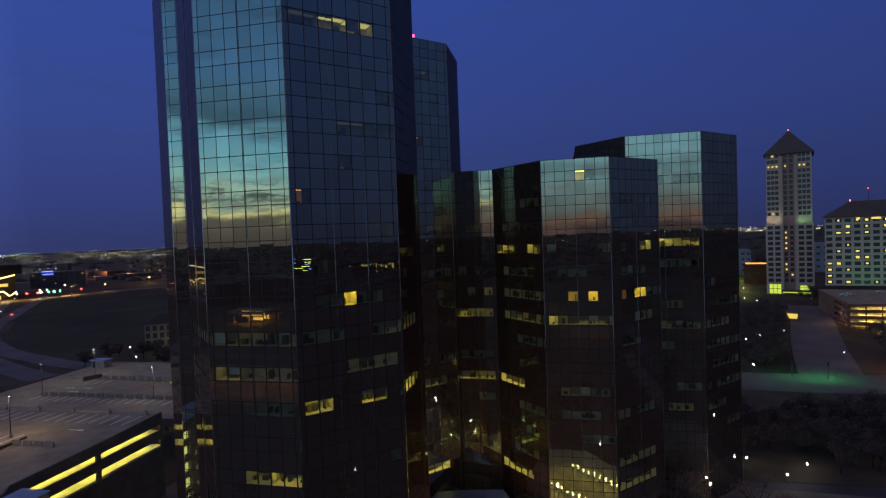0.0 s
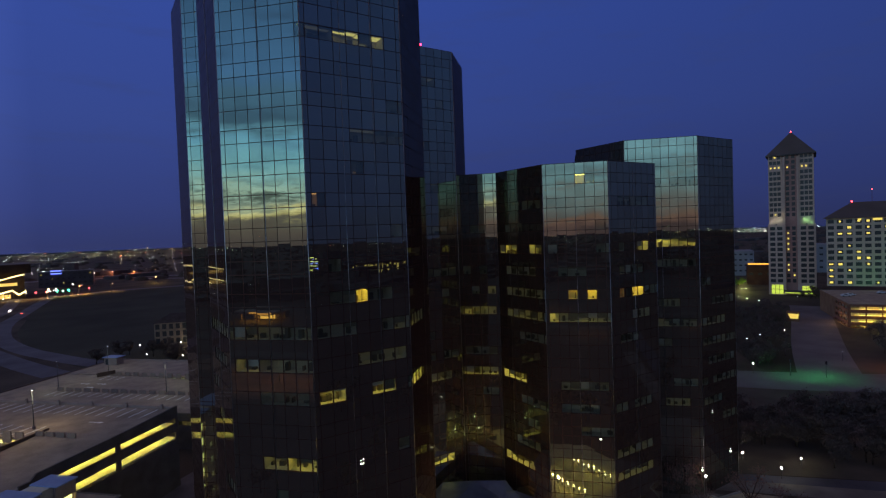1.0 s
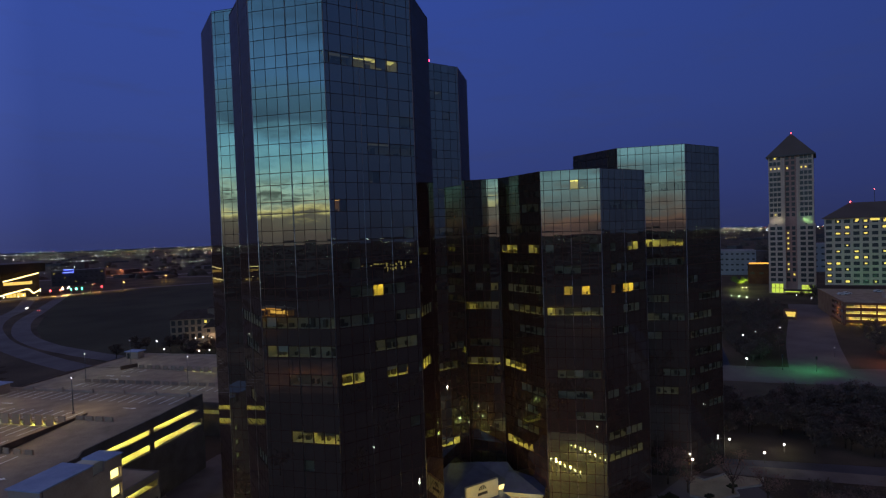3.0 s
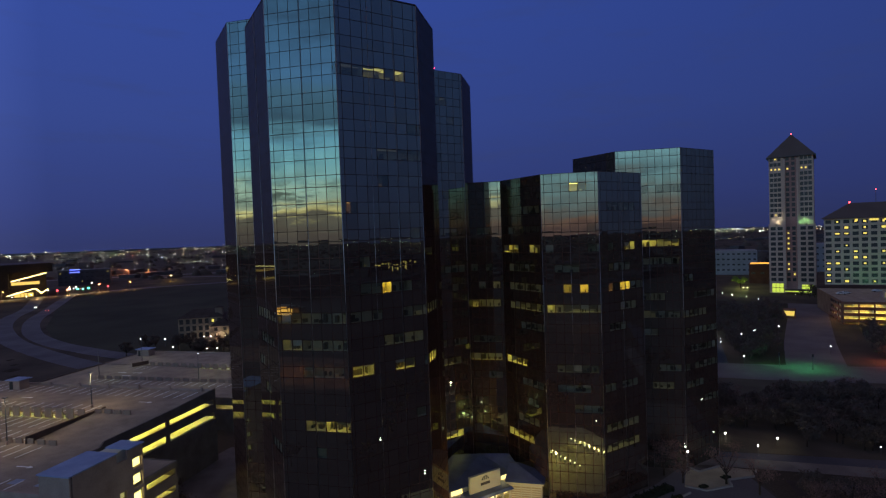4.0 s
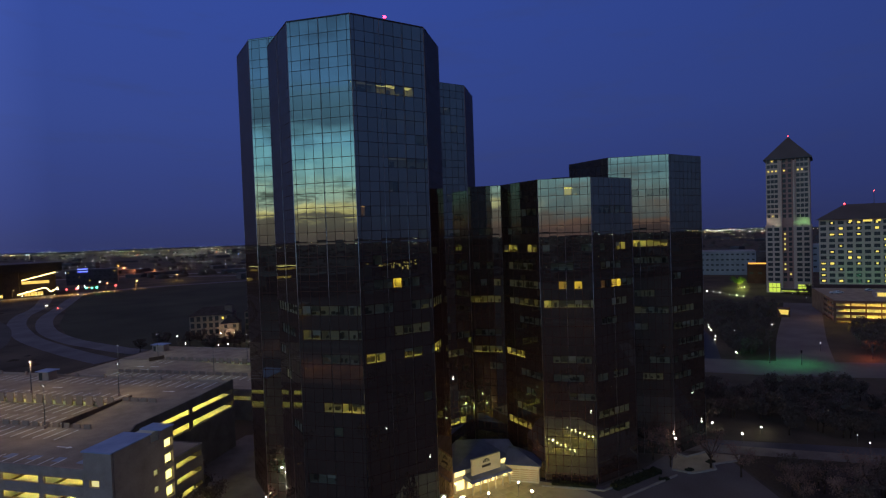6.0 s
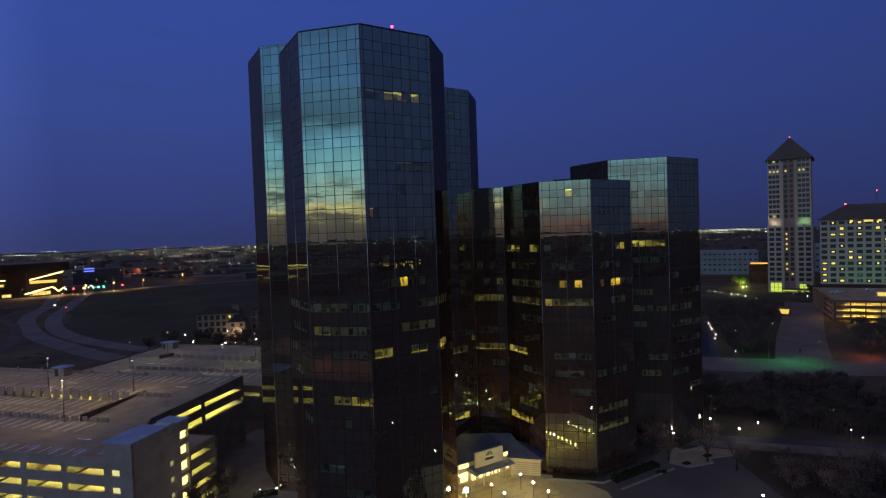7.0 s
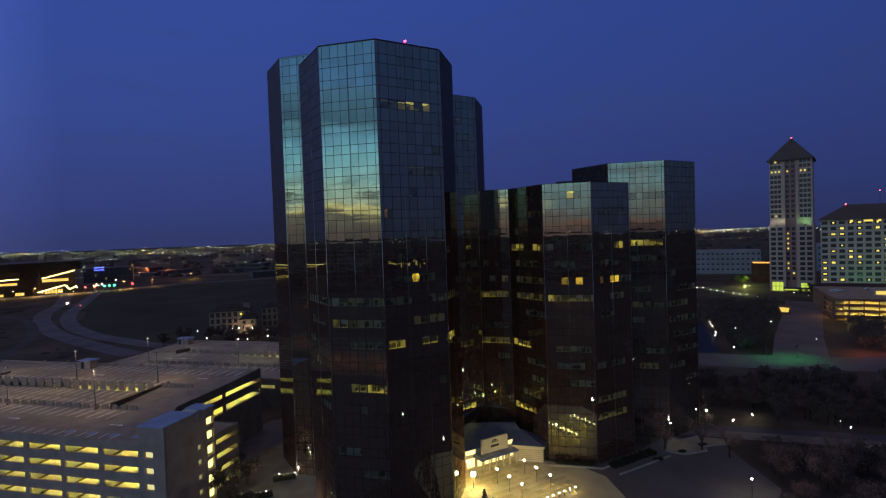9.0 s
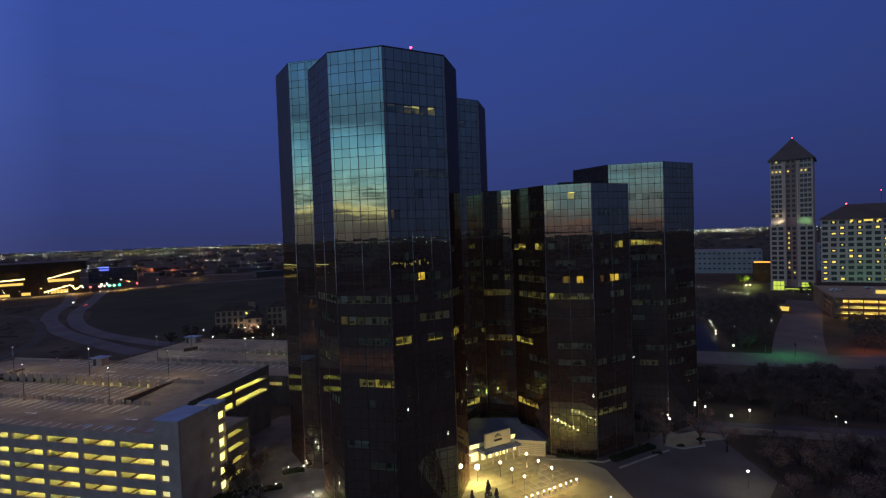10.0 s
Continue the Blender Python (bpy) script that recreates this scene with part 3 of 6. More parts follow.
rows = [(14.0 - RISE * k, 15.2 - RISE * k) for k in range(5)]
bays = [(-54.7 - 9.2 * k, -46.6 - 9.2 * k) for k in range(10)]
wall_y(garage, FRONT, LEFT_END, -46.3, 0.0, 16.95, bays, rows)
# darker concrete tone for the east walls, low wing and further section
DARKER_CONCRETE = surface("darker_concrete", (0.10, 0.08, 0.07), (0.165, 0.135, 0.12), 1.0, 0.9)
wall_x(garage, EAST, 2.0, 8.0, 0.0, 15.7, [], [], 0.35, DARKER_CONCRETE)
wall_x(garage, EAST, 8.0, BACK, 0.0, 16.2, [(9.5, 26.5), (27.5, 42.3)], [(10.35, 12.1), (14.0, 15.1)], 0.35, DARKER_CONCRETE)
part("parapet", Shape().solid([(x, y, z) for x in (EAST - 0.35, EAST) for y, z in ((10.0, 16.2), (BACK, 16.2), (BACK, 17.6), (28.0, 17.1), (11.0, 17.0), (10.0, 16.3))], [(5, 4, 3, 2, 1, 0), (6, 7, 8, 9, 10, 11)] + [(k, (k + 1) % 6, (k + 1) % 6 + 6, k + 6) for k in range(6)]), DARKER_CONCRETE, garage)
part("parapet", Shape().box(LEFT_END, EAST - 0.35, BACK, BACK + 0.3, 15.0, 17.3), CONCRETE, garage)
part("end_wall", Shape().box(LEFT_END - 0.3, LEFT_END, FRONT, BACK, 0, 17.3), CONCRETE, garage)
# floors; the open top deck is in two levels with a lit gap between
part("top_deck", Shape().box(LEFT_END, -72.16, FRONT + 0.36, 23.6, DECK_LOW - 0.3, DECK_LOW), DECK, garage, "worn concrete parking deck")
part("top_deck", Shape().box(-72.16, -54.4, FRONT + 0.36, 10.0, DECK_LOW - 0.3, DECK_LOW), DECK, garage)
part("ramp_deck", Shape().solid([(x, y, z - d) for d in (0.3, 0.0) for x, y, z in ((-72.16, 10.0, DECK_LOW), (-54.66, 10.0, DECK_LOW), (-54.66, 28.0, DECK_HIGH), (-72.16, 28.0, DECK_HIGH))], [(3, 2, 1, 0), (4, 5, 6, 7), (0, 1, 5, 4), (1, 2, 6, 5), (2, 3, 7, 6), (3, 0, 4, 7)]), DECK, garage, "gently sloping concrete ramp deck")
part("top_deck", Shape().box(-54.4, -46.4, FRONT + 0.36, 2.0, DECK_LOW - 0.3, DECK_LOW), DECK, garage)
part("top_deck", Shape().box(LEFT_END, -72.16, 24.1, BACK - 0.01, DECK_HIGH - 0.3, DECK_HIGH), DECK, garage, "worn concrete parking deck")
part("top_deck", Shape().box(-72.16, EAST - 0.35, 28.0, BACK - 0.01, DECK_HIGH - 0.3, DECK_HIGH), DECK, garage)
for k in range(5):
    z = 13.67 - RISE * k
    part("floor_slab", Shape().box(LEFT_END, EAST - 0.36, FRONT + 0.36, BACK - 0.02, z - 0.25, z), INSIDE, garage)
    part("floor_slab", Shape().box(EAST - 0.3, -46.4, FRONT + 0.36, 1.8, z - 0.25, z), INSIDE, garage)
part("inner_wall", Shape().box(LEFT_END, -61.0, 4.0, 4.3, 0, DECK_LOW - 0.32), INSIDE, garage)
part("inner_wall", Shape().box(-61.3, -61.0, 4.3, BACK - 0.3, 0, 13.4), INSIDE, garage)
part("inner_wall", Shape().box(EAST - 0.3, -46.5, 1.8, 2.1, 0, DECK_LOW - 0.32), INSIDE, garage)
part("inner_wall", Shape().box(-124.0, -62.0, 29.5, 29.8, 13.7, DECK_HIGH - 0.32), INSIDE, garage)
# tubes under the ceilings, and low dark bars drawing the dark lines across the floors
for k in range(5):
    z = 13.67 - RISE * k
    for i in range(7):
        xr = -50.5 - 9.2 * i
        part("ceiling_tube", Shape().box(xr - 2.5, xr + 2.5, -5.6, -5.35, z + 1.60, z + 1.66), GARAGE_TUBE, garage)
        part("kerb", Shape().box(xr - 2.7, xr - 2.35, -8.0, -0.5, z + 0.002, z + 0.30), RUST, garage, "dark low bar across the parking floor")
GAP_TUBE = glowing("gap_tube", (1.0, 0.88, 0.22), 95.0)
EAST_TUBE = glowing("edge_tube", (1.0, 0.90, 0.20), 34.0)
for y in (13.0, 19.0, 25.0, 31.0, 37.0):
    part("ceiling_tube", Shape().box(-57.4, -57.1, y, y + 4.2, 15.2, 15.26), EAST_TUBE, garage)
    part("ceiling_tube", Shape().box(-57.4, -57.1, y, y + 4.2, 13.1, 13.16), EAST_TUBE, garage)
for x in range(-108, -76, 6):
    part("ceiling_tube", Shape().box(x, x + 3.6, 27.2, 27.4, 16.3, 16.36), GAP_TUBE, garage)
# the stair block at the corner
stair = part("stair_tower", Shape().box(-46.28, -40.7, -7.9, 0.0, 0, 19.85), CONCRETE, garage, "plain concrete stair tower")
part("roof_slab", Shape().box(-46.5, -40.5, -8.6, 0.15, 19.86, 20.05), METAL_ROOF, stair, "pale flat metal roof")
wall_y(garage, FRONT, -46.28, -40.7, 0.0, 19.85, [(-45.3, -43.3)], rows, 0.3)
for z0, z1 in rows:
    part("stair_light", Shape().box(-45.2, -43.4, -8.0, -7.93, z0 + 0.05, z1 - 0.05), glowing("stair_glow", (1.0, 0.86, 0.25), 0.75), garage, "lit stair opening")
second = part("stair_tower", Shape().box(-44.7, -41.4, 0.02, 5.4, 0, 19.8), INSIDE, garage, "lower stair tower with lit landings")
part("roof_slab", Shape().box(-44.9, -40.2, 2.0, 5.3, 19.81, 19.98), METAL_ROOF, second, "pale flat metal roof")
wall_x(garage, -40.75, 0.02, 2.2, 0, 18.2, [(0.4, 1.8)], [(2.9 + RISE * k, 4.1 + RISE * k) for k in range(4)])
wall_x(garage, -40.75, 2.2, 5.45, 0, 19.8, [(3.2, 5.3)], [(0.7 + RISE * k, 3.05 + RISE * k) for k in range(5)] + [(16.1, 17.7)])
for k in range(6):
    part("landing_light", Shape().box(-41.36, -41.3, 3.3, 5.2, 2.5 + RISE * k - 1.5, 2.75 + RISE * k - 0.3), glowing("landing_glow", (1.0, 0.90, 0.28), 2.0), second, "bright lit landing")
for k in range(4):
    part("landing_light", Shape().box(-41.38, -41.32, 0.45, 1.75, 2.95 + RISE * k, 4.05 + RISE * k), glowing("side_landing_glow", (1.0, 0.88, 0.24), 0.35), second, "dim lit side landing")
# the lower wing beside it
wall_x(garage, -40.75, 5.45, 13.0, 0, 13.3, [(5.9, 12.8)], [(1.9 + RISE * k, 3.0 + RISE * k) for k in range(4)], 0.35, DARKER_CONCRETE)
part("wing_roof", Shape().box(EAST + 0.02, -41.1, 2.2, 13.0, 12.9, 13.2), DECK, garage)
part("wing_back", Shape().box(EAST + 0.02, -40.75, 13.0, 13.3, 0, 13.3), DARKER_CONCRETE, garage)
for k in range(4):
    part("floor_slab", Shape().box(EAST + 0.02, -41.15, 5.5, 12.98, 1.2 + RISE * k, 1.45 + RISE * k), INSIDE, garage)
    part("ceiling_tube", Shape().box(-44.3, -44.0, 6.5, 12.5, 3.55 + RISE * k, 3.6 + RISE * k), GARAGE_TUBE, garage)
    part("inner_wall", Shape().box(-46.2, -46.0, 5.5, 12.98, 1.5 + RISE * k, 4.1 + RISE * k), INSIDE, garage)

# second section of the garage behind
back_part = thing("parking_garage", "further section of concrete parking garage with an open deck", "parking garage")
FAR_TUBE = glowing("far_garage_tube", (1.0, 0.92, 0.34), 40.0)
FAR_DECK, FAR_FRONT = 8.8, 61.0


def far_slope(x):
    """Height of the sloping middle lane of the further section."""
    return FAR_DECK - max(0.0, x + 114.0) * 0.032


wall_y(back_part, FAR_FRONT, -141, -30, 0, FAR_DECK + 0.5, [(-69.0, -61.5)], [(6.1, 7.2)], 0.35, DARKER_CONCRETE)
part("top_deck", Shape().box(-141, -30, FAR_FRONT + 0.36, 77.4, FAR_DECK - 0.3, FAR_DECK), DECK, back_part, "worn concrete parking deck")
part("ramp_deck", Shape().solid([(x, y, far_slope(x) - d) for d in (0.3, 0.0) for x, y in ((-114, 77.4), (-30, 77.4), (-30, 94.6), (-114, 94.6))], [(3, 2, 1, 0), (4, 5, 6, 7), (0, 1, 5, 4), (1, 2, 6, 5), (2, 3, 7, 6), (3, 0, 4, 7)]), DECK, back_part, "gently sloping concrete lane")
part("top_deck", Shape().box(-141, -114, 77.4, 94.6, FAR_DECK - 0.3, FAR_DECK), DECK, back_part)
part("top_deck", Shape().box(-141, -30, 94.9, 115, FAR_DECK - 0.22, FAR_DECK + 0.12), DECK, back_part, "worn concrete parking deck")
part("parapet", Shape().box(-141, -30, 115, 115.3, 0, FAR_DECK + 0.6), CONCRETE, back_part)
part("parapet", Shape().box(-141.3, -141, FAR_FRONT, 115.3, 0, FAR_DECK + 0.35), DARKER_CONCRETE, back_part)
part("floor_slab", Shape().box(-140, -30, 94.9, 114, 5.4, 5.65), INSIDE, back_part)
part("floor_slab", Shape().box(-140, -30, FAR_FRONT + 0.4, 77.0, 2.9, 3.15), INSIDE, back_part)
part("inner_wall", Shape().box(-140, -30, 99.0, 99.3, 5.66, FAR_DECK - 0.3), INSIDE, back_part)
part("inner_wall", Shape().box(-72, -30, 66.0, 66.3, 3.2, FAR_DECK - 0.32), INSIDE, back_part)
part("ramp_wall", Shape().prism([(-125.5, 92.1), (-125.1, 91.9), (-122.4, 96.6), (-122.8, 96.8)], FAR_DECK + 0.002, FAR_DECK + 1.35), RUST, back_part, "dark ramp wall")
for x in range(-106, -40, 6):
    part("ceiling_tube", Shape().box(x, x + 3.0, 97.0, 97.2, FAR_DECK - 0.36, FAR_DECK - 0.3), FAR_TUBE, back_part)
for x in (-68, -64):
    part("ceiling_tube", Shape().box(x, x + 3.0, 63.6, 63.8, FAR_DECK - 0.4, FAR_DECK - 0.34), FAR_TUBE, back_part)

# barrier slabs along the edges of the deck levels

def barrier_row(parent, x0, x1, y, z, step=2.7, wide=1.75, high=1.05, deep=0.3):
    key = ("barrier", wide, high)
    if key not in PANES:
        s = Shape()
        s.prism([(-wide / 2, -deep / 2), (wide / 2, -deep / 2), (wide / 2, deep / 2), (-wide / 2, deep / 2)], 0, high,
                [(-wide / 2 + 0.04, -deep / 2 + 0.05), (wide / 2 - 0.04, -deep / 2 + 0.05), (wide / 2 - 0.04, deep / 2 - 0.05), (-wide / 2 + 0.04, deep / 2 - 0.05)])
        PANES[key] = s.mesh("barrier", BARRIER)
    n = int((x1 - x0) / step)
    for i in range(n + 1):
        LATE.append((PANES[key], parent, pose(x1 - i * step, y, z, 0, 0, RNG.uniform(-1.5, 1.5)), "barrier"))


barrier_row(garage, -128, -73.6, 23.85, DECK_LOW + 0.02, 3.0, 1.95, 2.35)
barrier_row(garage, -71.2, -63.5, 25.7, 16.6, 2.5, 1.9, 1.0)
# wall added under the deck to block the gap tubes' light eastwards
part("deck_riser", Shape().box(-72.0, -71.7, 24.1, 29.4, 13.7, DECK_HIGH - 0.32), CONCRETE, garage)
barrier_row(garage, -140, -66.0, 10.6, DECK_LOW + 0.002)
barrier_row(back_part, -123.3, -37.5, 76.7, FAR_DECK + 0.002, 3.3, 2.3, 1.15)
for k in range(25):
    x = -119.0 + k * 3.3
    LATE.append((PANES["barrier", 2.3, 1.15], back_part, pose(x, 94.75, far_slope(x) + 0.02) @ Matrix.Diagonal((0.86, 1, (FAR_DECK + 1.25 - far_slope(x)) / 1.15, 1)), "barrier"))
part("ramp_wall", Shape().prism([(-72.3, 10.3), (-72.02, 10.3), (-72.02, 28.6), (-72.3, 28.6)], DECK_LOW - 0.2, DECK_LOW + 1.45), RUST, garage, "brown-stained ramp wall")
part("ramp_wall", Shape().prism([(-131.0, 14.0), (-130.65, 14.0), (-130.65, 31.5), (-131.0, 31.5)], DECK_LOW + 0.002, DECK_LOW + 1.6), RUST, garage, "brown-stained ramp wall")
for i in range(9):
    x = -58 - 9.2 * i
    part("parapet_post", Shape().box(x - 0.25, x + 0.25, BACK - 0.35, BACK - 0.02, DECK_HIGH + 0.01, DECK_HIGH + 1.1), CONCRETE, garage)


# painted parking bays, slightly slanted
def bay_lines(parent, x0, x1, y0, y1, z, step=2.75, lean=-0.22):
    key = ("line", round(y1 - y0, 1))
    if key not in PANES:
        h = (y1 - y0) / 2
        PANES[key] = Shape().prism([(-0.11 - lean * -h, -h), (0.11 - lean * -h, -h), (0.11 + lean * h, h), (-0.11 + lean * h, h)], 0, 0.012).mesh("bay_line", PAINT)
    for i in range(int((x1 - x0) / step) + 1):
        LATE.append((PANES[key], parent, pose(x1 - i * step, (y0 + y1) / 2, z + 0.004), "bay_line"))


bay_lines(garage, -135, -67, 4.6, 9.8, DECK_LOW)
bay_lines(garage, -112, -74.5, 11.4, 16.2, DECK_LOW)
bay_lines(garage, -124, -75, 18.0, 23.2, DECK_LOW)
bay_lines(garage, -128, -74, 25.0, 30.0, DECK_HIGH)
bay_lines(garage, -128, -58, 37.0, 42.2, DECK_HIGH)
bay_lines(garage, -112, -56, -7.4, -2.6, DECK_LOW)
bay_lines(back_part, -124, -42, 71.9, 76.1, FAR_DECK, 3.0, -0.32)
bay_lines(back_part, -121, -115, 89.0, 93.6, FAR_DECK, 3.0, -0.32)
for x, y in ((-122.5, 84.5), (-117.5, 81.0), (-116.5, 84.8)):
    arrow = Shape().box(x - 1.6, x + 0.9, y - 0.16, y + 0.16, FAR_DECK + 0.004, FAR_DECK + 0.014)
    arrow.prism([(x + 0.9, y - 0.55), (x + 2.0, y), (x + 0.9, y + 0.55)], FAR_DECK + 0.004, FAR_DECK + 0.014)
    part("turn_arrow", arrow, PAINT, back_part)
# turn arrows and access markings
for x, y in ((-62, 1.8), (-90, 1.6), (-66, 33.5), (-100, 33.0)):
    z = DECK_LOW if y < 20 else DECK_HIGH
    arrow = Shape().box(x - 1.6, x + 0.9, y - 0.14, y + 0.14, z + 0.004, z + 0.014)
    arrow.prism([(x + 0.9, y - 0.5), (x + 2.0, y), (x + 0.9, y + 0.5)], z + 0.004, z + 0.014)
    part("turn_arrow", arrow, PAINT, garage)
for i in range(4):
    x = -52.0 - 5.5 * i
    part("access_mark", Shape().box(x - 0.9, x + 0.9, -4.0, -2.2, DECK_LOW + 0.004, DECK_LOW + 0.012), BLUE_PAINT, garage, "faded blue access marking")


def stair_hut(x, y, z, w, d, h):
    hut = thing("stair_hut", "small concrete stair hut on the parking deck", "stair hut")
    body_s = Shape().box(x, x + w, y, y + d, z + 0.002, z + h)
    part("wall", body_s, CONCRETE, hut)
    part("roof_slab", Shape().prism([(x - 0.5, y - 0.5), (x + w + 0.5, y - 0.5), (x + w + 0.5, y + d + 0.5), (x - 0.5, y + d + 0.5)], z + h + 0.004, z + h + 0.2), METAL_ROOF, hut, "pale sheet metal roof")
    part("door", Shape().box(x + w * 0.1, x + w * 0.1 + 1.1, y - 0.06, y - 0.004, z + 0.02, z + 2.1), MULLION, hut, "dark doorway")


stair_hut(-112.4, 38.2, DECK_HIGH, 3.6, 2.6, 2.4)
stair_hut(-138.0, 107.8, FAR_DECK + 0.12, 5.4, 3.2, 2.6)


# pole lamps on the deck
def pole_lamp(high, power, colour, label, arm=0.0):
    lamp = thing("pole_lamp", label, "street lamp", group="deck lamps")
    part("base", Shape().tube((0, 0, 0), (0, 0, 0.7), 0.28, 0.28, 10), CONCRETE, lamp)
    part("pole", Shape().tube((0, 0, 0.7), (0, 0, high), 0.10, 0.06, 8), STEEL, lamp)
    part("head", Shape().box(-0.5, 0.5, -0.22, 0.22, high, high + 0.14), STEEL, lamp)
    part("lens", Shape().ball((0.0, 0, high - 0.04), 0.13, 8, 5, 0.6), LAMP_WHITE, lamp, "glowing lens")
    data = bpy.data.lights.new("deck_light", "SPOT")
    data.energy, data.color, data.shadow_soft_size, data.spot_size, data.spot_blend = power, colour, 0.06, radians(165), 0.6
    bulb = new("bulb", data)
    bulb.location = (0.42, 0, high - 0.15)
    bulb.parent = lamp
    return lamp


deck_lamp = pole_lamp(9.05, 1150.0, (1.0, 0.77, 0.43), "tall steel pole lamp glowing on the lower parking deck")
deck_lamp.matrix_basis = pose(-75.8, 9.6, DECK_LOW)
copy_thing(deck_lamp, pose(-102.1, 9.4, DECK_LOW))
upper_lamp = pole_lamp(7.95, 1150.0, (1.0, 0.77, 0.43), "steel pole lamp glowing on the upper parking deck")
upper_lamp.matrix_basis = pose(-75.7, 28.5, DECK_HIGH)
for x, y, z in ((-101.9, 27.8, DECK_HIGH), (-128.9, 27.0, DECK_HIGH)):
    copy_thing(upper_lamp, pose(x, y, z))
far_lamp = pole_lamp(9.2, 620.0, (0.92, 1.0, 0.70), "dimmer pole lamp on the further parking deck")
far_lamp.matrix_basis = pose(-124.5, 77.1, FAR_DECK)
for x, y, z in ((-85.8, 77.1, FAR_DECK), (-125.9, 97.3, FAR_DECK + 0.12), (-87.0, 98.0, FAR_DECK + 0.12), (-48.0, 77.1, FAR_DECK)):
    copy_thing(far_lamp, pose(x, y, z))

# ---- the forecourt: paving, drives, entrance pavilion, lamps ----
def sheet(name, label, category, poly, z, material):
    return tagged(new(name, Shape().prism(poly, z - 0.3, z).mesh(name, material)), label, category, kind="structure")


sheet("forecourt", "grey-brown concrete forecourt before the lower building", "pavement", [(12, 8), (62, 8), (66, 20), (72, 36), (66, 54), (60, 62), (45, 54), (20, 46), (8, 30)], 0.03, ASPHALT)
sheet("service_yard", "pale concrete service yard between tower and garage", "pavement", [(-60, -1), (-20, -1), (-20, 60), (-40, 60), (-56, 50), (-60, 12)], 0.03, ROADWAY)
sheet("drive", "pale concrete drive through the garden", "pavement", [(27, 12), (38, 8.5), (62, 9), (72, 30), (66, 54), (54, 56), (47, 46), (37.5, 35.8), (31, 35)], 0.05, GRAVEL)
sheet("plaza", "warm-lit paved entrance plaza", "pavement", [(2, 14), (12, 4), (24, -4), (33, -4), (45, 12), (38, 30), (32, 34.5), (24, 35.8), (16.5, 44.8), (9.3, 43.3), (2, 30)], 0.06, PAVING)
# paving flags of the plaza, each a piece of its own
FLAG = Shape().prism([(-0.98, -0.98), (0.98, -0.98), (0.98, 0.98), (-0.98, 0.98)], 0, 0.03, [(-0.96, -0.96), (0.96, -0.96), (0.96, 0.96), (-0.96, 0.96)]).mesh("flag", PAVING)
plaza_ob = bpy.data.objects["plaza"]
for i in range(-9, 10):
    for j in range(-8, 9):
        x, y = 19 + (i - j) * 1.42, 20 + (i + j) * 1.42
        if 5 < x < 31 and 5 < y < 33 and x + y > 20 and y - x > -19 and x + y < 58 and y - x < 20:
            LATE.append((FLAG, plaza_ob, pose(x, y, 0.063 + RNG.uniform(0, 0.004), 0, 0, 45), "flag"))

PLASTER = surface("cream_plaster", (0.44, 0.41, 0.32), (0.57, 0.54, 0.43), 1.0, 0.8, bump=0.1)
SLATE = surface("blue_grey_roof", (0.08, 0.10, 0.19), (0.14, 0.17, 0.29), 1.5, 0.4, 0.5, bump=0.15)
GLASSY = surface("dark_pane", (0.008, 0.008, 0.009), (0.018, 0.018, 0.02), 2.0, 0.35, bump=0.0)
LOBBY = glowing("lobby_window", (1.0, 0.80, 0.30), 1.5)
TAN = surface("tan_paint", (0.30, 0.24, 0.15), (0.42, 0.35, 0.23), 1.0, 0.7)
pav = thing("entrance_pavilion", "cream entrance pavilion with blue-grey hipped roofs, lit up", "pavilion")
TURN45 = Matrix.Translation((13.9, 31.2, 0.06)) @ Matrix.Rotation(radians(45), 4, "Z")


def turned(shape, m=TURN45):
    shape.v = [tuple(m @ Vector(p)) for p in shape.v]
    return shape


part("wall", turned(Shape().box(-4.6, 4.9, 1.8, 9.0, 0, 4.6)), PLASTER, pav)
EAVES = [(7.3, 26.3, 4.65), (18.1, 36.9, 4.65), (19.3, 39.0, 5.2), (17.4, 40.6, 6.9), (11.5, 39.5, 7.0), (5.9, 38.2, 6.9), (2.5, 31.5, 4.65)]
part("roof", Shape().solid(EAVES + [(x, y, 4.5) for x, y, z in EAVES], [(0, 1, 4), (1, 3, 4), (1, 2, 3), (0, 4, 5), (0, 5, 6), tuple(range(13, 6, -1))] + [(k, k + 7, (k + 1) % 7 + 7, (k + 1) % 7) for k in range(7)]), SLATE, pav, "broad sloping blue-grey roof")
gable = part("gable_wall", turned(Shape().box(-3.6, 3.7, 0.2, 0.75, 3.0, 6.5)), PLASTER, pav, "plain cream gable wall over the doors")
arch = Shape()
arch.solid([(math.cos(a) * 0.85, 0.14, 5.35 + max(0.0, math.sin(a)) * 0.75) for a in [math.pi * k / 12 for k in range(13)]] + [(math.cos(a) * 0.85, 0.19, 5.35 + max(0.0, math.sin(a)) * 0.75) for a in [math.pi * k / 12 for k in range(13)]],
           [tuple(range(13)), tuple(range(25, 12, -1))])
part("emblem", turned(arch), MULLION, gable, "dark fan-shaped emblem")
for k in range(3):
    part("emblem_bar", turned(Shape().box(-0.5 + k * 0.42, -0.36 + k * 0.42, 0.10, 0.13, 5.4, 5.85 + (0.12 if k == 1 else 0))), PLASTER, gable)
part("sign_bar", turned(Shape().box(-1.1, 1.1, 0.14, 0.195, 4.35, 4.85)), MULLION, gable, "dark sign plate")
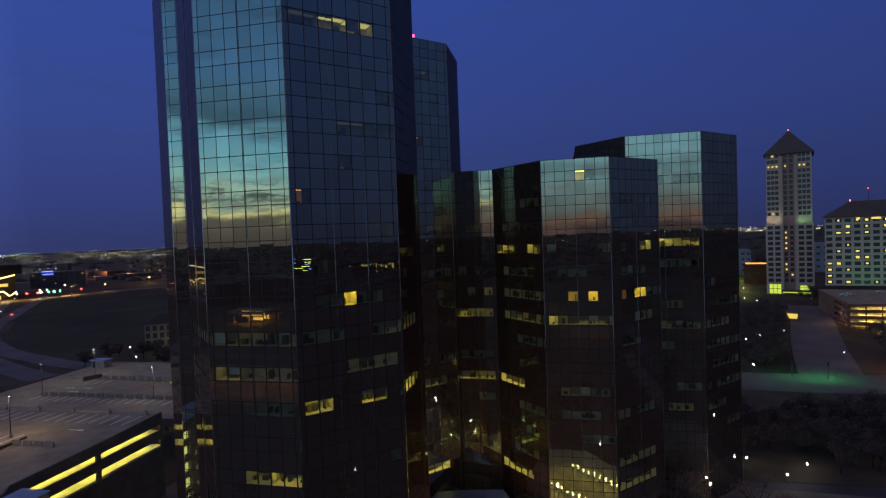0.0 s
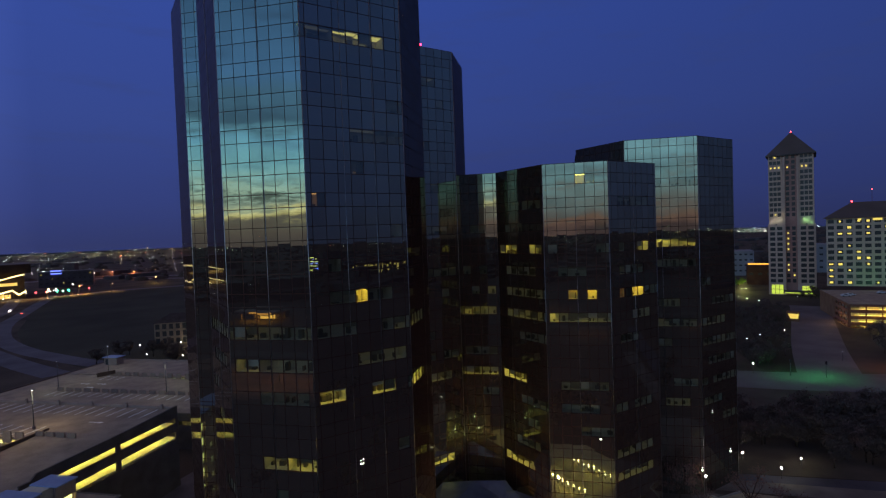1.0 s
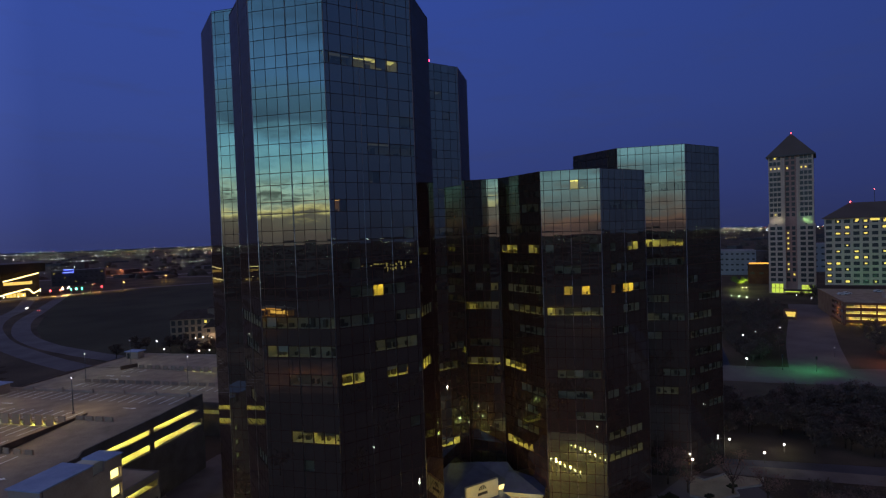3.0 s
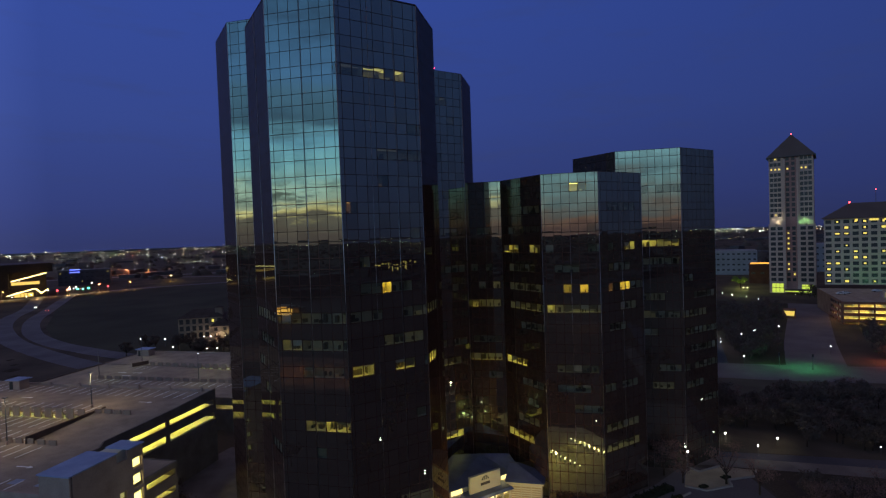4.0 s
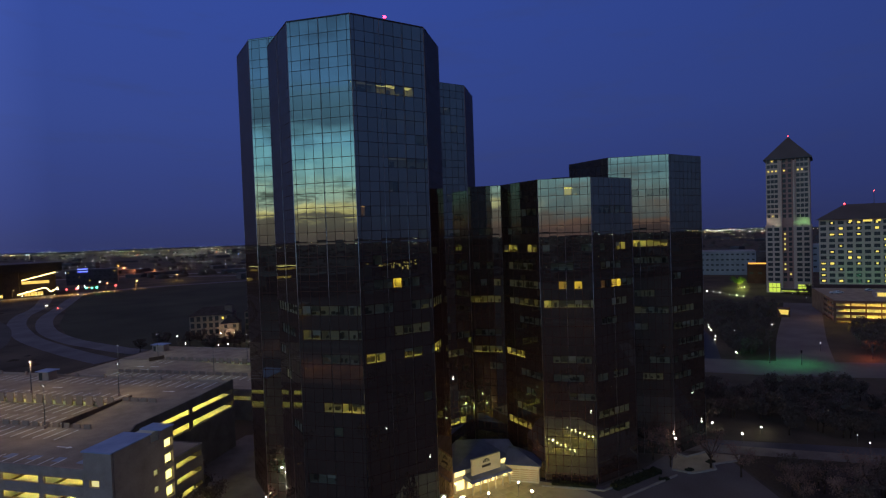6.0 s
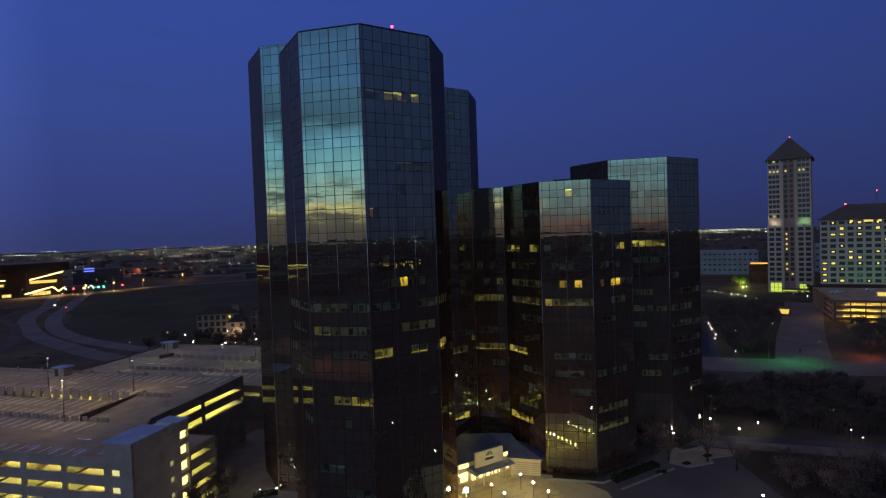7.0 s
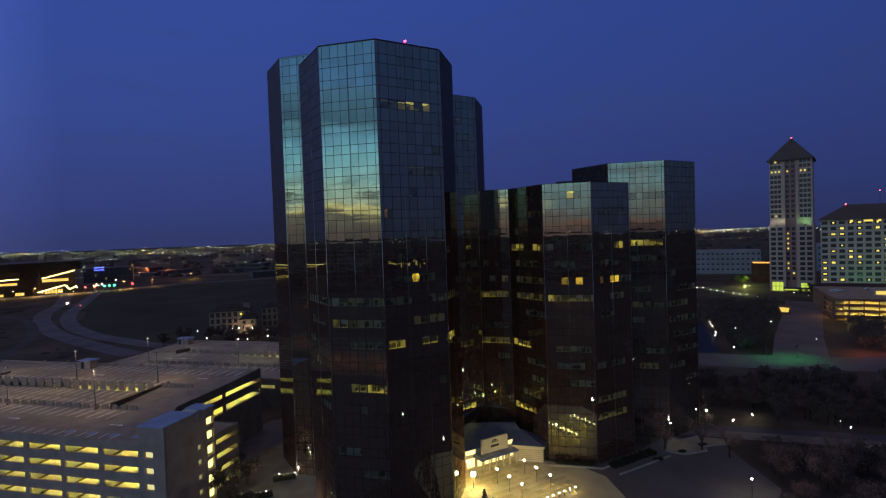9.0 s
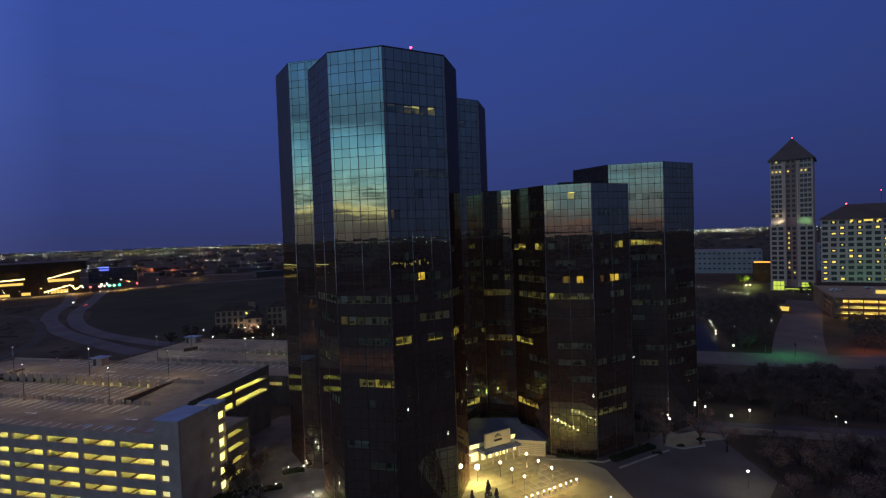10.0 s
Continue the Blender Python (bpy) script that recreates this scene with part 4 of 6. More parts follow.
part("canopy", turned(Shape().prism([(-5.2, -1.9), (5.4, -1.9), (5.4, 1.8), (-5.2, 1.8)], 2.75, 3.25, [(-4.9, -1.6), (5.1, -1.6), (5.1, 1.8), (-4.9, 1.8)])), SLATE, pav, "flat entrance canopy")
for k in range(6):
    part("column", turned(Shape().tube((-4.6 + k * 1.9, -1.4, 0), (-4.6 + k * 1.9, -1.4, 2.75), 0.17, 0.15, 10)), PLASTER, pav)
for k in range(4):
    x = -3.9 + k * 2.05
    door = part("door", turned(Shape().box(x, x + 1.7, 1.72, 1.79, 0.05, 2.45)), LOBBY, pav, "glazed lit lobby door")
    for f in (0.0, 0.82, 1.62):
        part("door_frame", turned(Shape().box(x + f, x + f + 0.09, 1.66, 1.715, 0.05, 2.5)), MULLION, door)
for x0, x1 in ((-7.3, -4.4), (4.6, 6.6)):
    side_wall = part("side_bay", turned(Shape().box(x0, x1, 1.5, 5.5, 0, 4.6)), PLASTER, pav)
    part("clerestory", turned(Shape().box(x0 + 0.2, x1 - 0.2, 1.42, 1.49, 3.4, 4.3)), LOBBY, side_wall, "lit strip window")
    part("window", turned(Shape().box(x0 + 0.5, x1 - 0.5, 1.42, 1.49, 0.5, 2.4)), LOBBY, side_wall, "lit window")
wing = part("wing", Shape().box(17.9, 24.4, 34.6, 38.6, 0.06, 3.9), PLASTER, pav, "low cream side wing")
part("wing_roof", Shape().prism([(17.2, 34.0), (25.0, 34.0), (25.0, 39.5), (17.2, 39.5)], 3.9, 6.0, [(17.6, 38.0), (19.3, 38.0), (19.3, 38.8), (17.6, 38.8)]), SLATE, wing, "sloping blue-grey roof")
part("cornice", Shape().box(17.5, 24.8, 34.3, 34.58, 3.45, 3.85), PLASTER, wing)
for k in range(3):
    shutter = part("shutter", Shape().box(18.4 + k * 2.0, 20.2 + k * 2.0, 34.52, 34.58, 0.5, 2.9), TAN, wing, "tan louvred shutter")
    for m in range(5):
        part("slat", Shape().box(18.45 + k * 2.0, 20.15 + k * 2.0, 34.46, 34.515, 0.7 + m * 0.44, 0.92 + m * 0.44), PLASTER, shutter)


def bulb(parent, where, power, colour, size=0.04):
    data = bpy.data.lights.new("bulb", "POINT")
    data.energy, data.color, data.shadow_soft_size = power, colour, size
    ob = new("bulb", data)
    ob.location = where
    ob.parent = parent
    return ob


flood = thing("flood_lamp", "bright white flood lamp by the entrance", "lamp")
part("post", Shape().tube((11.1, 19.1, 0.06), (11.1, 19.1, 3.0), 0.06, 0.05), STEEL, flood)
part("lens", Shape().ball((11.1, 19.1, 3.15), 0.4), glowing("flood_glow", (1.0, 0.92, 0.66), 90.0), flood, "glaring lens")
# back and side plates added to screen the lens from the glass behind
part("housing", Shape().box(10.5, 11.7, 19.48, 19.6, 2.6, 3.7).box(10.4, 10.52, 18.7, 19.6, 2.6, 3.7).box(11.68, 11.8, 18.7, 19.6, 2.6, 3.7), STEEL, flood)
bulb(flood, (11.1, 18.55, 2.95), 1900.0, (1.0, 0.77, 0.20))
for x, y, p in ((12.6, 29.0, 90), (17.4, 33.2, 90), (8.2, 26.2, 70)):
    light = thing("soffit_lamp", "small warm lamp under the canopy edge", "lamp", group="canopy lamps")
    part("lens", Shape().ball((x, y, 2.62), 0.12, 8, 5), LAMP_WARM, light)
    bulb(light, (x, y, 2.4), p, (1.0, 0.68, 0.22))
globe = thing("globe_lamp", "warm globe lamp on a thin post in the plaza", "lamp", group="plaza lamps")
part("post", Shape().tube((0, 0, 0), (0, 0, 3.0), 0.06, 0.05), STEEL, globe)
part("globe", Shape().ball((0, 0, 3.2), 0.2), glowing("globe_glow", (1.0, 0.86, 0.66), 60.0), globe, "glowing globe")
bulb(globe, (0, 0, 3.65), 235.0, (1.0, 0.70, 0.10))
globe.matrix_basis = pose(20.8, 27.7, 0.06)
for x, y in ((23.7, 24.5), (26.8, 21.4), (15.6, 22.2), (18.6, 19.3), (21.5, 16.4)):
    copy_thing(globe, pose(x, y, 0.06))
post = thing("bollard_lamp", "low warm bollard lamp along the plaza edge", "bollard", group="plaza bollards")
part("post", Shape().tube((0, 0, 0), (0, 0, 0.8), 0.10, 0.09), STEEL, post)
part("globe", Shape().ball((0, 0, 0.96), 0.145), glowing("bollard_glow", (1.0, 0.87, 0.58), 16.0), post, "glowing globe")
bulb(post, (0, 0, 1.35), 75.0, (1.0, 0.70, 0.10))
post.matrix_basis = pose(31.8, 21.8, 0.06)
for k in range(1, 10):
    copy_thing(post, pose(31.8 - k * 1.06, 21.8 - k * 1.07, 0.06))
for k in range(9):
    copy_thing(post, pose(38.4 - k * 1.06, 15.2 - k * 1.07, 0.06))
# low planter kerbs beside the lower building
KERB = surface("kerb_stone", (0.22, 0.20, 0.18), (0.34, 0.31, 0.28), 2.0, 0.8)
HEDGE = surface("clipped_hedge", (0.016, 0.019, 0.011), (0.034, 0.038, 0.022), 3.0, 0.9, bump=0.8)
for a, b in (((25.0, 33.4), (37.5, 33.4)), ((37.5, 33.4), (48.5, 44.0)), ((41.0, 31.0), (53.0, 43.0)), ((52.5, 45.8), (56.3, 44.4)), ((56.3, 44.4), (61.7, 47.3)), ((61.7, 47.3), (61.7, 50.0)), ((61.7, 50.0), (67.2, 52.5)), ((67.2, 52.5), (68.7, 55.8)), ((54.5, 55.4), (56.8, 53.1)), ((56.8, 53.1), (61.8, 56.8))):
    tagged(new("kerb", Shape().beam((*a, 0.18), (*b, 0.18), 0.35, 0.36).mesh("kerb", KERB)), "pale stone planter kerb", "kerb", kind="structure")


def hedge(x0, y0, x1, y1, w, h, label="dark clipped hedge in a planter"):
    rng = random.Random(int(x0 * 7 + y0))
    s = Shape()
    n = max(3, int(math.hypot(x1 - x0, y1 - y0) * w * 9))
    d = Vector((x1 - x0, y1 - y0))
    side_v = Vector((-d.y, d.x)).normalized()
    for _ in range(n):
        p = Vector((x0, y0)) + d * rng.random() + side_v * rng.uniform(-w / 2, w / 2)
        z, r = rng.uniform(0.05, h), rng.uniform(0.14, 0.34)
        q = Euler((rng.uniform(0, 3), rng.uniform(0, 3), rng.uniform(0, 6))).to_matrix()
        s.face([Vector((p.x, p.y, z)) + q @ Vector((a * r, b * r, 0)) for a, b in ((-1, -0.6), (1, -0.6), (1, 0.6), (-1, 0.6))])
    s.beam((x0, y0, h * 0.4), (x1, y1, h * 0.4), w * 0.8, h * 0.75)
    return thing("hedge", label, "hedge", s, HEDGE)


hedge(27, 34.6, 36, 34.6, 1.6, 0.9)
hedge(39.5, 34.6, 49.5, 44.5, 2.4, 1.0)
SAND = surface("sandy_bed", (0.26, 0.21, 0.145), (0.40, 0.33, 0.235), 0.8, 0.9)
sheet("garden_bed", "sandy paved bed between angular planter kerbs", "pavement", [(52.5, 45.8), (56.3, 44.4), (61.7, 47.3), (61.7, 50.0), (67.2, 52.5), (68.7, 55.8), (61.8, 56.8), (56.8, 53.1), (54.5, 55.4)], 0.085, SAND)
hedge(55.4, 45.6, 56.8, 46.6, 1.2, 0.5, "low dark shrub in a paved bed")
hedge(60.8, 50.6, 62.3, 51.6, 1.2, 0.5, "low dark shrub in a paved bed")
hedge(49.2, 40.0, 51.0, 41.2, 1.2, 0.5, "low dark shrub in a paved bed")
hedge(-33.5, 14.8, -29.5, 17.5, 2.0, 0.9, "low hedge round two ground lamps")
hedge(-43, -2, -33, 7, 2.4, 1.3)
hedge(-38.5, 3, -30, 9, 2.0, 0.8, "low hedge lit by a ground lamp")


def ground_lamp(x, y, high, power, label, colour=(1.0, 0.93, 0.70), r=0.09, group="garden lamps"):
    lamp = thing("garden_lamp", label, "lamp", group=group)
    part("post", Shape().tube((x, y, 0.03), (x, y, high), 0.06, 0.05, 6), STEEL, lamp)
    part("lens", Shape().ball((x, y, high + r * 0.8), r, 8, 5), LAMP_WHITE, lamp, "glowing lens")
    if power:
        bulb(lamp, (x, y, high + r * 2 + 0.4), power, colour)


for x, y, h, p in ((54.6, 53.0, 4.3, 60), (62.6, 72.6, 2.0, 60), (67.0, 73.2, 1.4, 80), (71.5, 63.7, 2.3, 70), (77.9, 71.0, 1.6, 150), (97.0, 66.5, 2.5, 20), (95.7, 74.3, 3.5, 30), (96.1, 58.9, 3.5, 30), (96.1, 42.8, 3.5, 30), (65.4, 25.7, 3.5, 420), (92.9, 148.9, 3.5, 60), (129.8, 169.5, 3.5, 40)):
    ground_lamp(x, y, h, p, "white lamp on a post in the dark garden", r=0.2 if p >= 60 else 0.11)
for x, y in ((52.0, -15.5), (36.3, 0.2)):
    ground_lamp(x, y, 3.3, 20, "white lamp on a tall post beside the approach", r=0.2)
for x, y, h, p in ((-33.0, 16.6, 0.8, 100), (-29.8, 17.8, 0.8, 100), (-27.5, 21.0, 3.0, 20), (-31.5, 9.0, 0.6, 150), (-21.1, 6.15, 1.0, 700), (-33.6, 6.6, 0.6, 420)):
    ground_lamp(x, y, h, p, "white lamp beside the tower's service yard")

# ---- roads and the far side to the west ----
def ribbon(pts, w, z):
    """A road of width w along smooth points."""
    pts = [Vector(p) for p in pts]
    fine = []
    for i in range(len(pts) - 1):
        a, b, c, d = pts[max(i - 1, 0)], pts[i], pts[i + 1], pts[min(i + 2, len(pts) - 1)]
        for k in range(8):
            t = k / 8
            fine.append(0.5 * ((2 * b) + (c - a) * t + (2 * a - 5 * b + 4 * c - d) * t * t + (3 * b - a - 3 * c + d) * t ** 3))
    fine.append(pts[-1])
    s, last = Shape(), None
    for i, p in enumerate(fine):
        d = (fine[min(i + 1, len(fine) - 1)] - fine[max(i - 1, 0)]).normalized()
        n = Vector((-d.y, d.x)) * w / 2
        now = ((p - n).to_3d() + Vector((0, 0, z)), (p + n).to_3d() + Vector((0, 0, z)))
        if last:
            s.face([last[0], now[0], now[1], last[1]])
        last = now
    return s


def road(label, pts, w, z, material=None):
    return tagged(new("road", ribbon(pts, w, z).mesh("road", material or ROADWAY)), label, "road", kind="structure")


road("curving pale concrete slip road", [(-540, 400), (-433, 302), (-391, 254), (-352, 218), (-312, 189), (-275, 166), (-238, 148), (-206, 134), (-177, 123)], 11.0, 0.10, HIGHWAY)
road("curving pale concrete slip road", [(-520, 425), (-395, 287), (-359, 247), (-325, 216), (-286, 187), (-245, 165), (-213, 153), (-188, 145), (-162, 139)], 10.0, 0.11, HIGHWAY)
road("straight road past the field under orange lamps", [(-620, 250), (-558, 330), (-512, 390), (-498, 418), (-472, 473), (-379, 555), (-200, 690)], 14, 0.13, HIGHWAY)
road("faint looping lane beside the slip road", [(-470, 235), (-401, 229), (-365, 215), (-324, 189), (-282, 155), (-262, 133), (-247, 113), (-236, 99), (-215, 60)], 6, 0.125, WORN)
road("faint service road west of the garage", [(-560, 200), (-430, 170), (-330, 120), (-260, 80), (-220, 20), (-210, -80)], 7, 0.135)
road("distant highway with orange lamps", [(-1500, 300), (-900, 560), (-600, 700), (-300, 800), (200, 900)], 26, 0.12)

DARK_WALL = surface("brown_cladding", (0.024, 0.016, 0.011), (0.050, 0.034, 0.025), 0.1, 0.6, bump=0.0)
DARK_WALL.node_tree.nodes["Principled BSDF"].inputs["Specular IOR Level"].default_value = 0.08
STRIP = glowing("eaves_strip", (1.0, 0.76, 0.28), 5.5)
SHOP = glowing("shop_glow", (1.0, 0.62, 0.14), 1.1, base=0.03)
mall = thing("retail_hall", "large dark retail hall with glowing warm eaves strips", "building")
mu = Vector((48, 59, 0)).normalized()
mv = Vector((-mu.y, mu.x, 0))


def mall_box(s0, s1, d0, d1, z0, z1, z2=None):
    o = Vector((-518, 399, 0))
    pts = [o + mu * s + mv * d for s, d in ((s0, d0), (s1, d0), (s1, d1), (s0, d1))]
    s = Shape()
    s.solid([(p.x, p.y, z0) for p in pts] + [(pts[0].x, pts[0].y, z1), (pts[1].x, pts[1].y, z2 or z1), (pts[2].x, pts[2].y, z2 or z1), (pts[3].x, pts[3].y, z1)],
            [(3, 2, 1, 0), (4, 5, 6, 7), (0, 1, 5, 4), (1, 2, 6, 5), (2, 3, 7, 6), (3, 0, 4, 7)])
    return s


part("wall", mall_box(-190, -6, 8, 90, 0, 27, 29), DARK_WALL, mall)
part("roof", mall_box(-200, 0, 0, 95, 27, 34.5, 36.5), DARK_WALL, mall, "deep dark roof slab")
part("tower_wall", mall_box(-52, -38, 2, 12, 0, 30), DARK_WALL, mall)
for s0, z0, s1, z1 in ((-36, 18.5, -6, 25.8), (-130, 16.0, -56, 19.5), (-40, 3.6, -16, 9.8), (-16, 9.8, -11, 4.6), (-11, 4.6, -5, 8.5)):
    a, b = Vector((-518, 399, 0)) + mu * s0 - mv * 1.5, Vector((-518, 399, 0)) + mu * s1 - mv * 1.5
    part("eaves_strip", Shape().beam((a.x, a.y, z0), (b.x, b.y, z1), 0.7, 0.8), STRIP, mall, "glowing eaves strip")
for s0, s1, z0, z1 in ((-120, -58, 12.5, 15.0), (-36, -12, 14, 17), (-34, -18, 1, 5), (-100, -70, 1, 3.5), (-60, -45, 1, 4)):
    part("shop_window", mall_box(s0, s1, 7.5, 7.95, z0, z1), SHOP, mall, "warm lit shop window")

rm = random.Random(15)
for k in range(26):
    s, z = rm.uniform(-170, -2), rm.choice((1.6, 2.2, 3.0, 6.5, 11.0, 17.5))
    at = Vector((-518, 399, 0)) + mu * s - mv * rm.uniform(0.2, 1.2)
    part("wall_lamp", Shape().ball((at.x, at.y, z), rm.uniform(0.12, 0.3), 8, 5), rm.choice((LAMP_WARM, LAMP_WHITE, STRIP)), mall, "small glowing wall lamp")
for k in range(9):
    s = -38 + k * 3.0
    part("mullion", mall_box(s, s + 0.5, 7.3, 7.45, 1, 9), DARK_WALL, mall)


def block(name, label, cat, x, y, w, d, h, turn, wall, rows, cols, ww, wh, lit, roof=None, roof_h=0.0, z0=0.0, over=0.6, seed=1, first=2.2, pitch=None, sides=False, skew=0.0):
    """A building with a grid of windows in its front (and left side), some of them lit, and a flat or hipped roof."""
    rng = random.Random(seed)
    b = thing(name, label, cat)
    m = pose(x, y, z0, 0, 0, turn)

    def t(s):
        return turned(s, m)

    part("wall", t(Shape().prism([(0, 0), (w, 0), (w, d), (skew, d)], 0, h)), wall, b)
    if roof_h:
        k = min(w, d) * 0.42
        part("roof", t(Shape().prism([(-over, -over), (w + over, -over), (w + over, d + over), (skew - over, d + over)], h, h + roof_h, [(k, d / 2 - 0.3), (w - k, d / 2 - 0.3), (w - k, d / 2 + 0.3), (k, d / 2 + 0.3)])), roof or SLATE, b)
    else:
        part("roof", t(Shape().box(-0.2, w + 0.2, -0.2, d + 0.2, h, h + 0.5)), roof or wall, b)
    pitch = pitch or (h - first) / rows
    pane = ("window", ww, wh)
    for mat, tag in ((GLASSY, "dark"), (WINDOW_LIT, "lit")):
        if pane + (tag,) not in PANES:
            PANES[pane + (tag,)] = Shape().box(-ww / 2, ww / 2, -0.06, 0.05, -wh / 2, wh / 2).mesh("window", mat)
    spots = [(w * (c + 0.5) / cols, -0.02, first + pitch * (r + 0.5), 0) for r in range(rows) for c in range(cols)]
    if sides:
        n = max(1, int(d / (w / cols)))
        spots += [(-0.02, d * (c + 0.5) / n, first + pitch * (r + 0.5), -90) for r in range(rows) for c in range(n)]
    for sx, sy, sz, a in spots:
        tag = "lit" if rng.random() < lit else "dark"
        fit_m = Matrix.Diagonal((rng.uniform(0.3, 0.75), 1, rng.uniform(0.35, 0.7), 1)) if tag == "lit" else Matrix.Identity(4)
        if tag == "lit":
            LATE.append((PANES[pane + ("dark",)], b, m @ pose(sx, sy, sz, 0, 0, a), "window"))
            fit_m = Matrix.Translation((0, -0.03, 0)) @ fit_m
        LATE.append((PANES[pane + (tag,)], b, m @ pose(sx, sy, sz, 0, 0, a) @ fit_m, "window" if tag == "dark" else "lit_blind"))
    return b


WINDOW_LIT = glowing("window_lit", (1.0, 0.76, 0.14), 1.0, base=0.03)
DIM_PANEL = surface("dim_panels", (0.05, 0.05, 0.055), (0.085, 0.083, 0.09), 0.2, 0.7, bump=0.0)
STUCCO = surface("beige_stucco", (0.16, 0.125, 0.095), (0.24, 0.19, 0.15), 0.5, 0.8, bump=0.0)
TILES = surface("brown_roof_tiles", (0.035, 0.027, 0.024), (0.07, 0.055, 0.05), 1.0, 0.8)
PALE = surface("pale_panels", (0.17, 0.165, 0.17), (0.26, 0.25, 0.255), 0.2, 0.7, bump=0.0)
block("apartment_house", "beige three-storey apartment house with a brown roof", "apartment house", -172, 172, 22, 14, 13.0, 25, STUCCO, 3, 7, 1.9, 2.5, 0.08, TILES, 4.0, seed=3)
block("apartment_house", "beige three-storey apartment house behind garage lamps", "apartment house", -150, 190, 30, 14, 13.0, 25, STUCCO, 3, 10, 1.9, 2.5, 0.10, TILES, 4.0, seed=4)
block("apartment_house", "beige apartment wing beside the tower", "apartment house", -134, 182, 14, 20, 12.5, 25, STUCCO, 3, 3, 1.8, 2.0, 0.08, TILES, 4.0, seed=5)
block("gatehouse", "small beige arched gatehouse with warm lamps", "gatehouse", -155, 176, 9, 8, 8.5, 25, STUCCO, 2, 2, 1.6, 1.8, 0.2, TILES, 3.5, seed=6)
for x, y, p in ((-157.4, 172.6, 260), (-154.7, 174.6, 160), (-149.8, 174.9, 260), (-147.4, 176.9, 160), (-140.9, 171.9, 220), (-133.6, 170.6, 160), (-174, 164.5, 20), (-162.5, 160.2, 20), (-154.2, 146.6, 0), (-141.1, 150.7, 0), (-134.6, 145.2, 0), (-130.5, 147, 0), (-124.1, 155, 0)):
    ground_lamp(x, y, 3.6, p, "warm lamp in front of the apartment house", (1.0, 0.70, 0.35), 0.20, "apartment lamps")
blue_house = block("commercial_building", "grey commercial building with a blue glowing sign", "building", -640, 510, 60, 30, 20, 42, DIM_PANEL, 3, 10, 2.5, 1.6, 0.1, seed=8)
for z in (21.4, 17.9):
    bar = Shape().beam((-629, 518, z), (-620.5, 526, z), 0.7, 0.9)
    part("sign_bar", bar, glowing("blue_sign", (0.12, 0.16, 1.0), 3.2), blue_house, "glowing blue sign bar")

# traffic signals, orange street lamps and cars at the junction
SIGN_TONES = {"y": glowing("yellow_sign", (1.0, 0.90, 0.20), 5.0), "b": glowing("blue_sign_far", (0.12, 0.16, 1.0), 9.0)}
SODIUM = glowing("sodium_glow", (1.0, 0.48, 0.10), 40.0)
for x, y, p in ((-572, 304, 26000), (-552, 330, 28000), (-533, 355, 28000), (-514, 376, 36000), (-502, 402, 60000), (-490, 428, 44000), (-474, 455, 15000)):
    lamp = thing("street_lamp", "orange sodium street lamp at the junction", "street lamp", group="junction lamps")
    part("pole", Shape().tube((x, y, 0), (x, y, 9.5), 0.14, 0.09, 6), STEEL, lamp)
    part("arm", Shape().beam((x, y, 9.4), (x + 1.8, y, 9.7), 0.10), STEEL, lamp)
    part("lens", Shape().ball((x + 1.8, y, 9.5), 0.34, 8, 5, 0.6), SODIUM, lamp)
    down = bpy.data.lights.new("bulb", "SPOT")
    down.energy, down.color, down.shadow_soft_size, down.spot_size, down.spot_blend = p, (1.0, 0.50, 0.14), 0.3, radians(140), 0.7
    head = new("bulb", down)
    head.location = (x + 1.8, y, 8.8)
    head.parent = lamp
GREEN = glowing("signal_green", (0.03, 1.0, 0.42), 16.0)
RED = glowing("signal_red", (1.0, 0.05, 0.06), 9.0)
for x, y, mat, word in ((-500, 412, GREEN, "green"), (-497, 416, GREEN, "green"), (-494, 420, GREEN, "green"), (-512, 398, RED, "red"), (-505, 404, RED, "red"), (-488, 440, RED, "red")):
    sig = thing("traffic_light", "traffic light showing " + word + " over the junction", "traffic light", group="junction signals")
    part("pole", Shape().tube((x, y, 0), (x, y, 6.2), 0.12, 0.1, 6), STEEL, sig)
    part("housing", Shape().box(x - 0.35, x + 0.35, y - 0.3, y + 0.3, 5.2, 6.8), MULLION, sig)
    part("lens", Shape().ball((x + 0.1, y - 0.35, 6.0), 0.75, 8, 5), mat, sig, "glowing " + word + " lens")


CAR_PAINT = surface("car_paint", (0.10, 0.10, 0.11), (0.16, 0.16, 0.17), 2.0, 0.3, 0.4, bump=0.0)
PALE_PAINT = surface("pale_car_paint", (0.42, 0.43, 0.45), (0.52, 0.53, 0.55), 2.0, 0.3, 0.2, bump=0.0)
HEADLIGHT = glowing("headlight", (1.0, 0.95, 0.80), 60.0)
TAIL = glowing("tail_light", (1.0, 0.05, 0.03), 30.0)


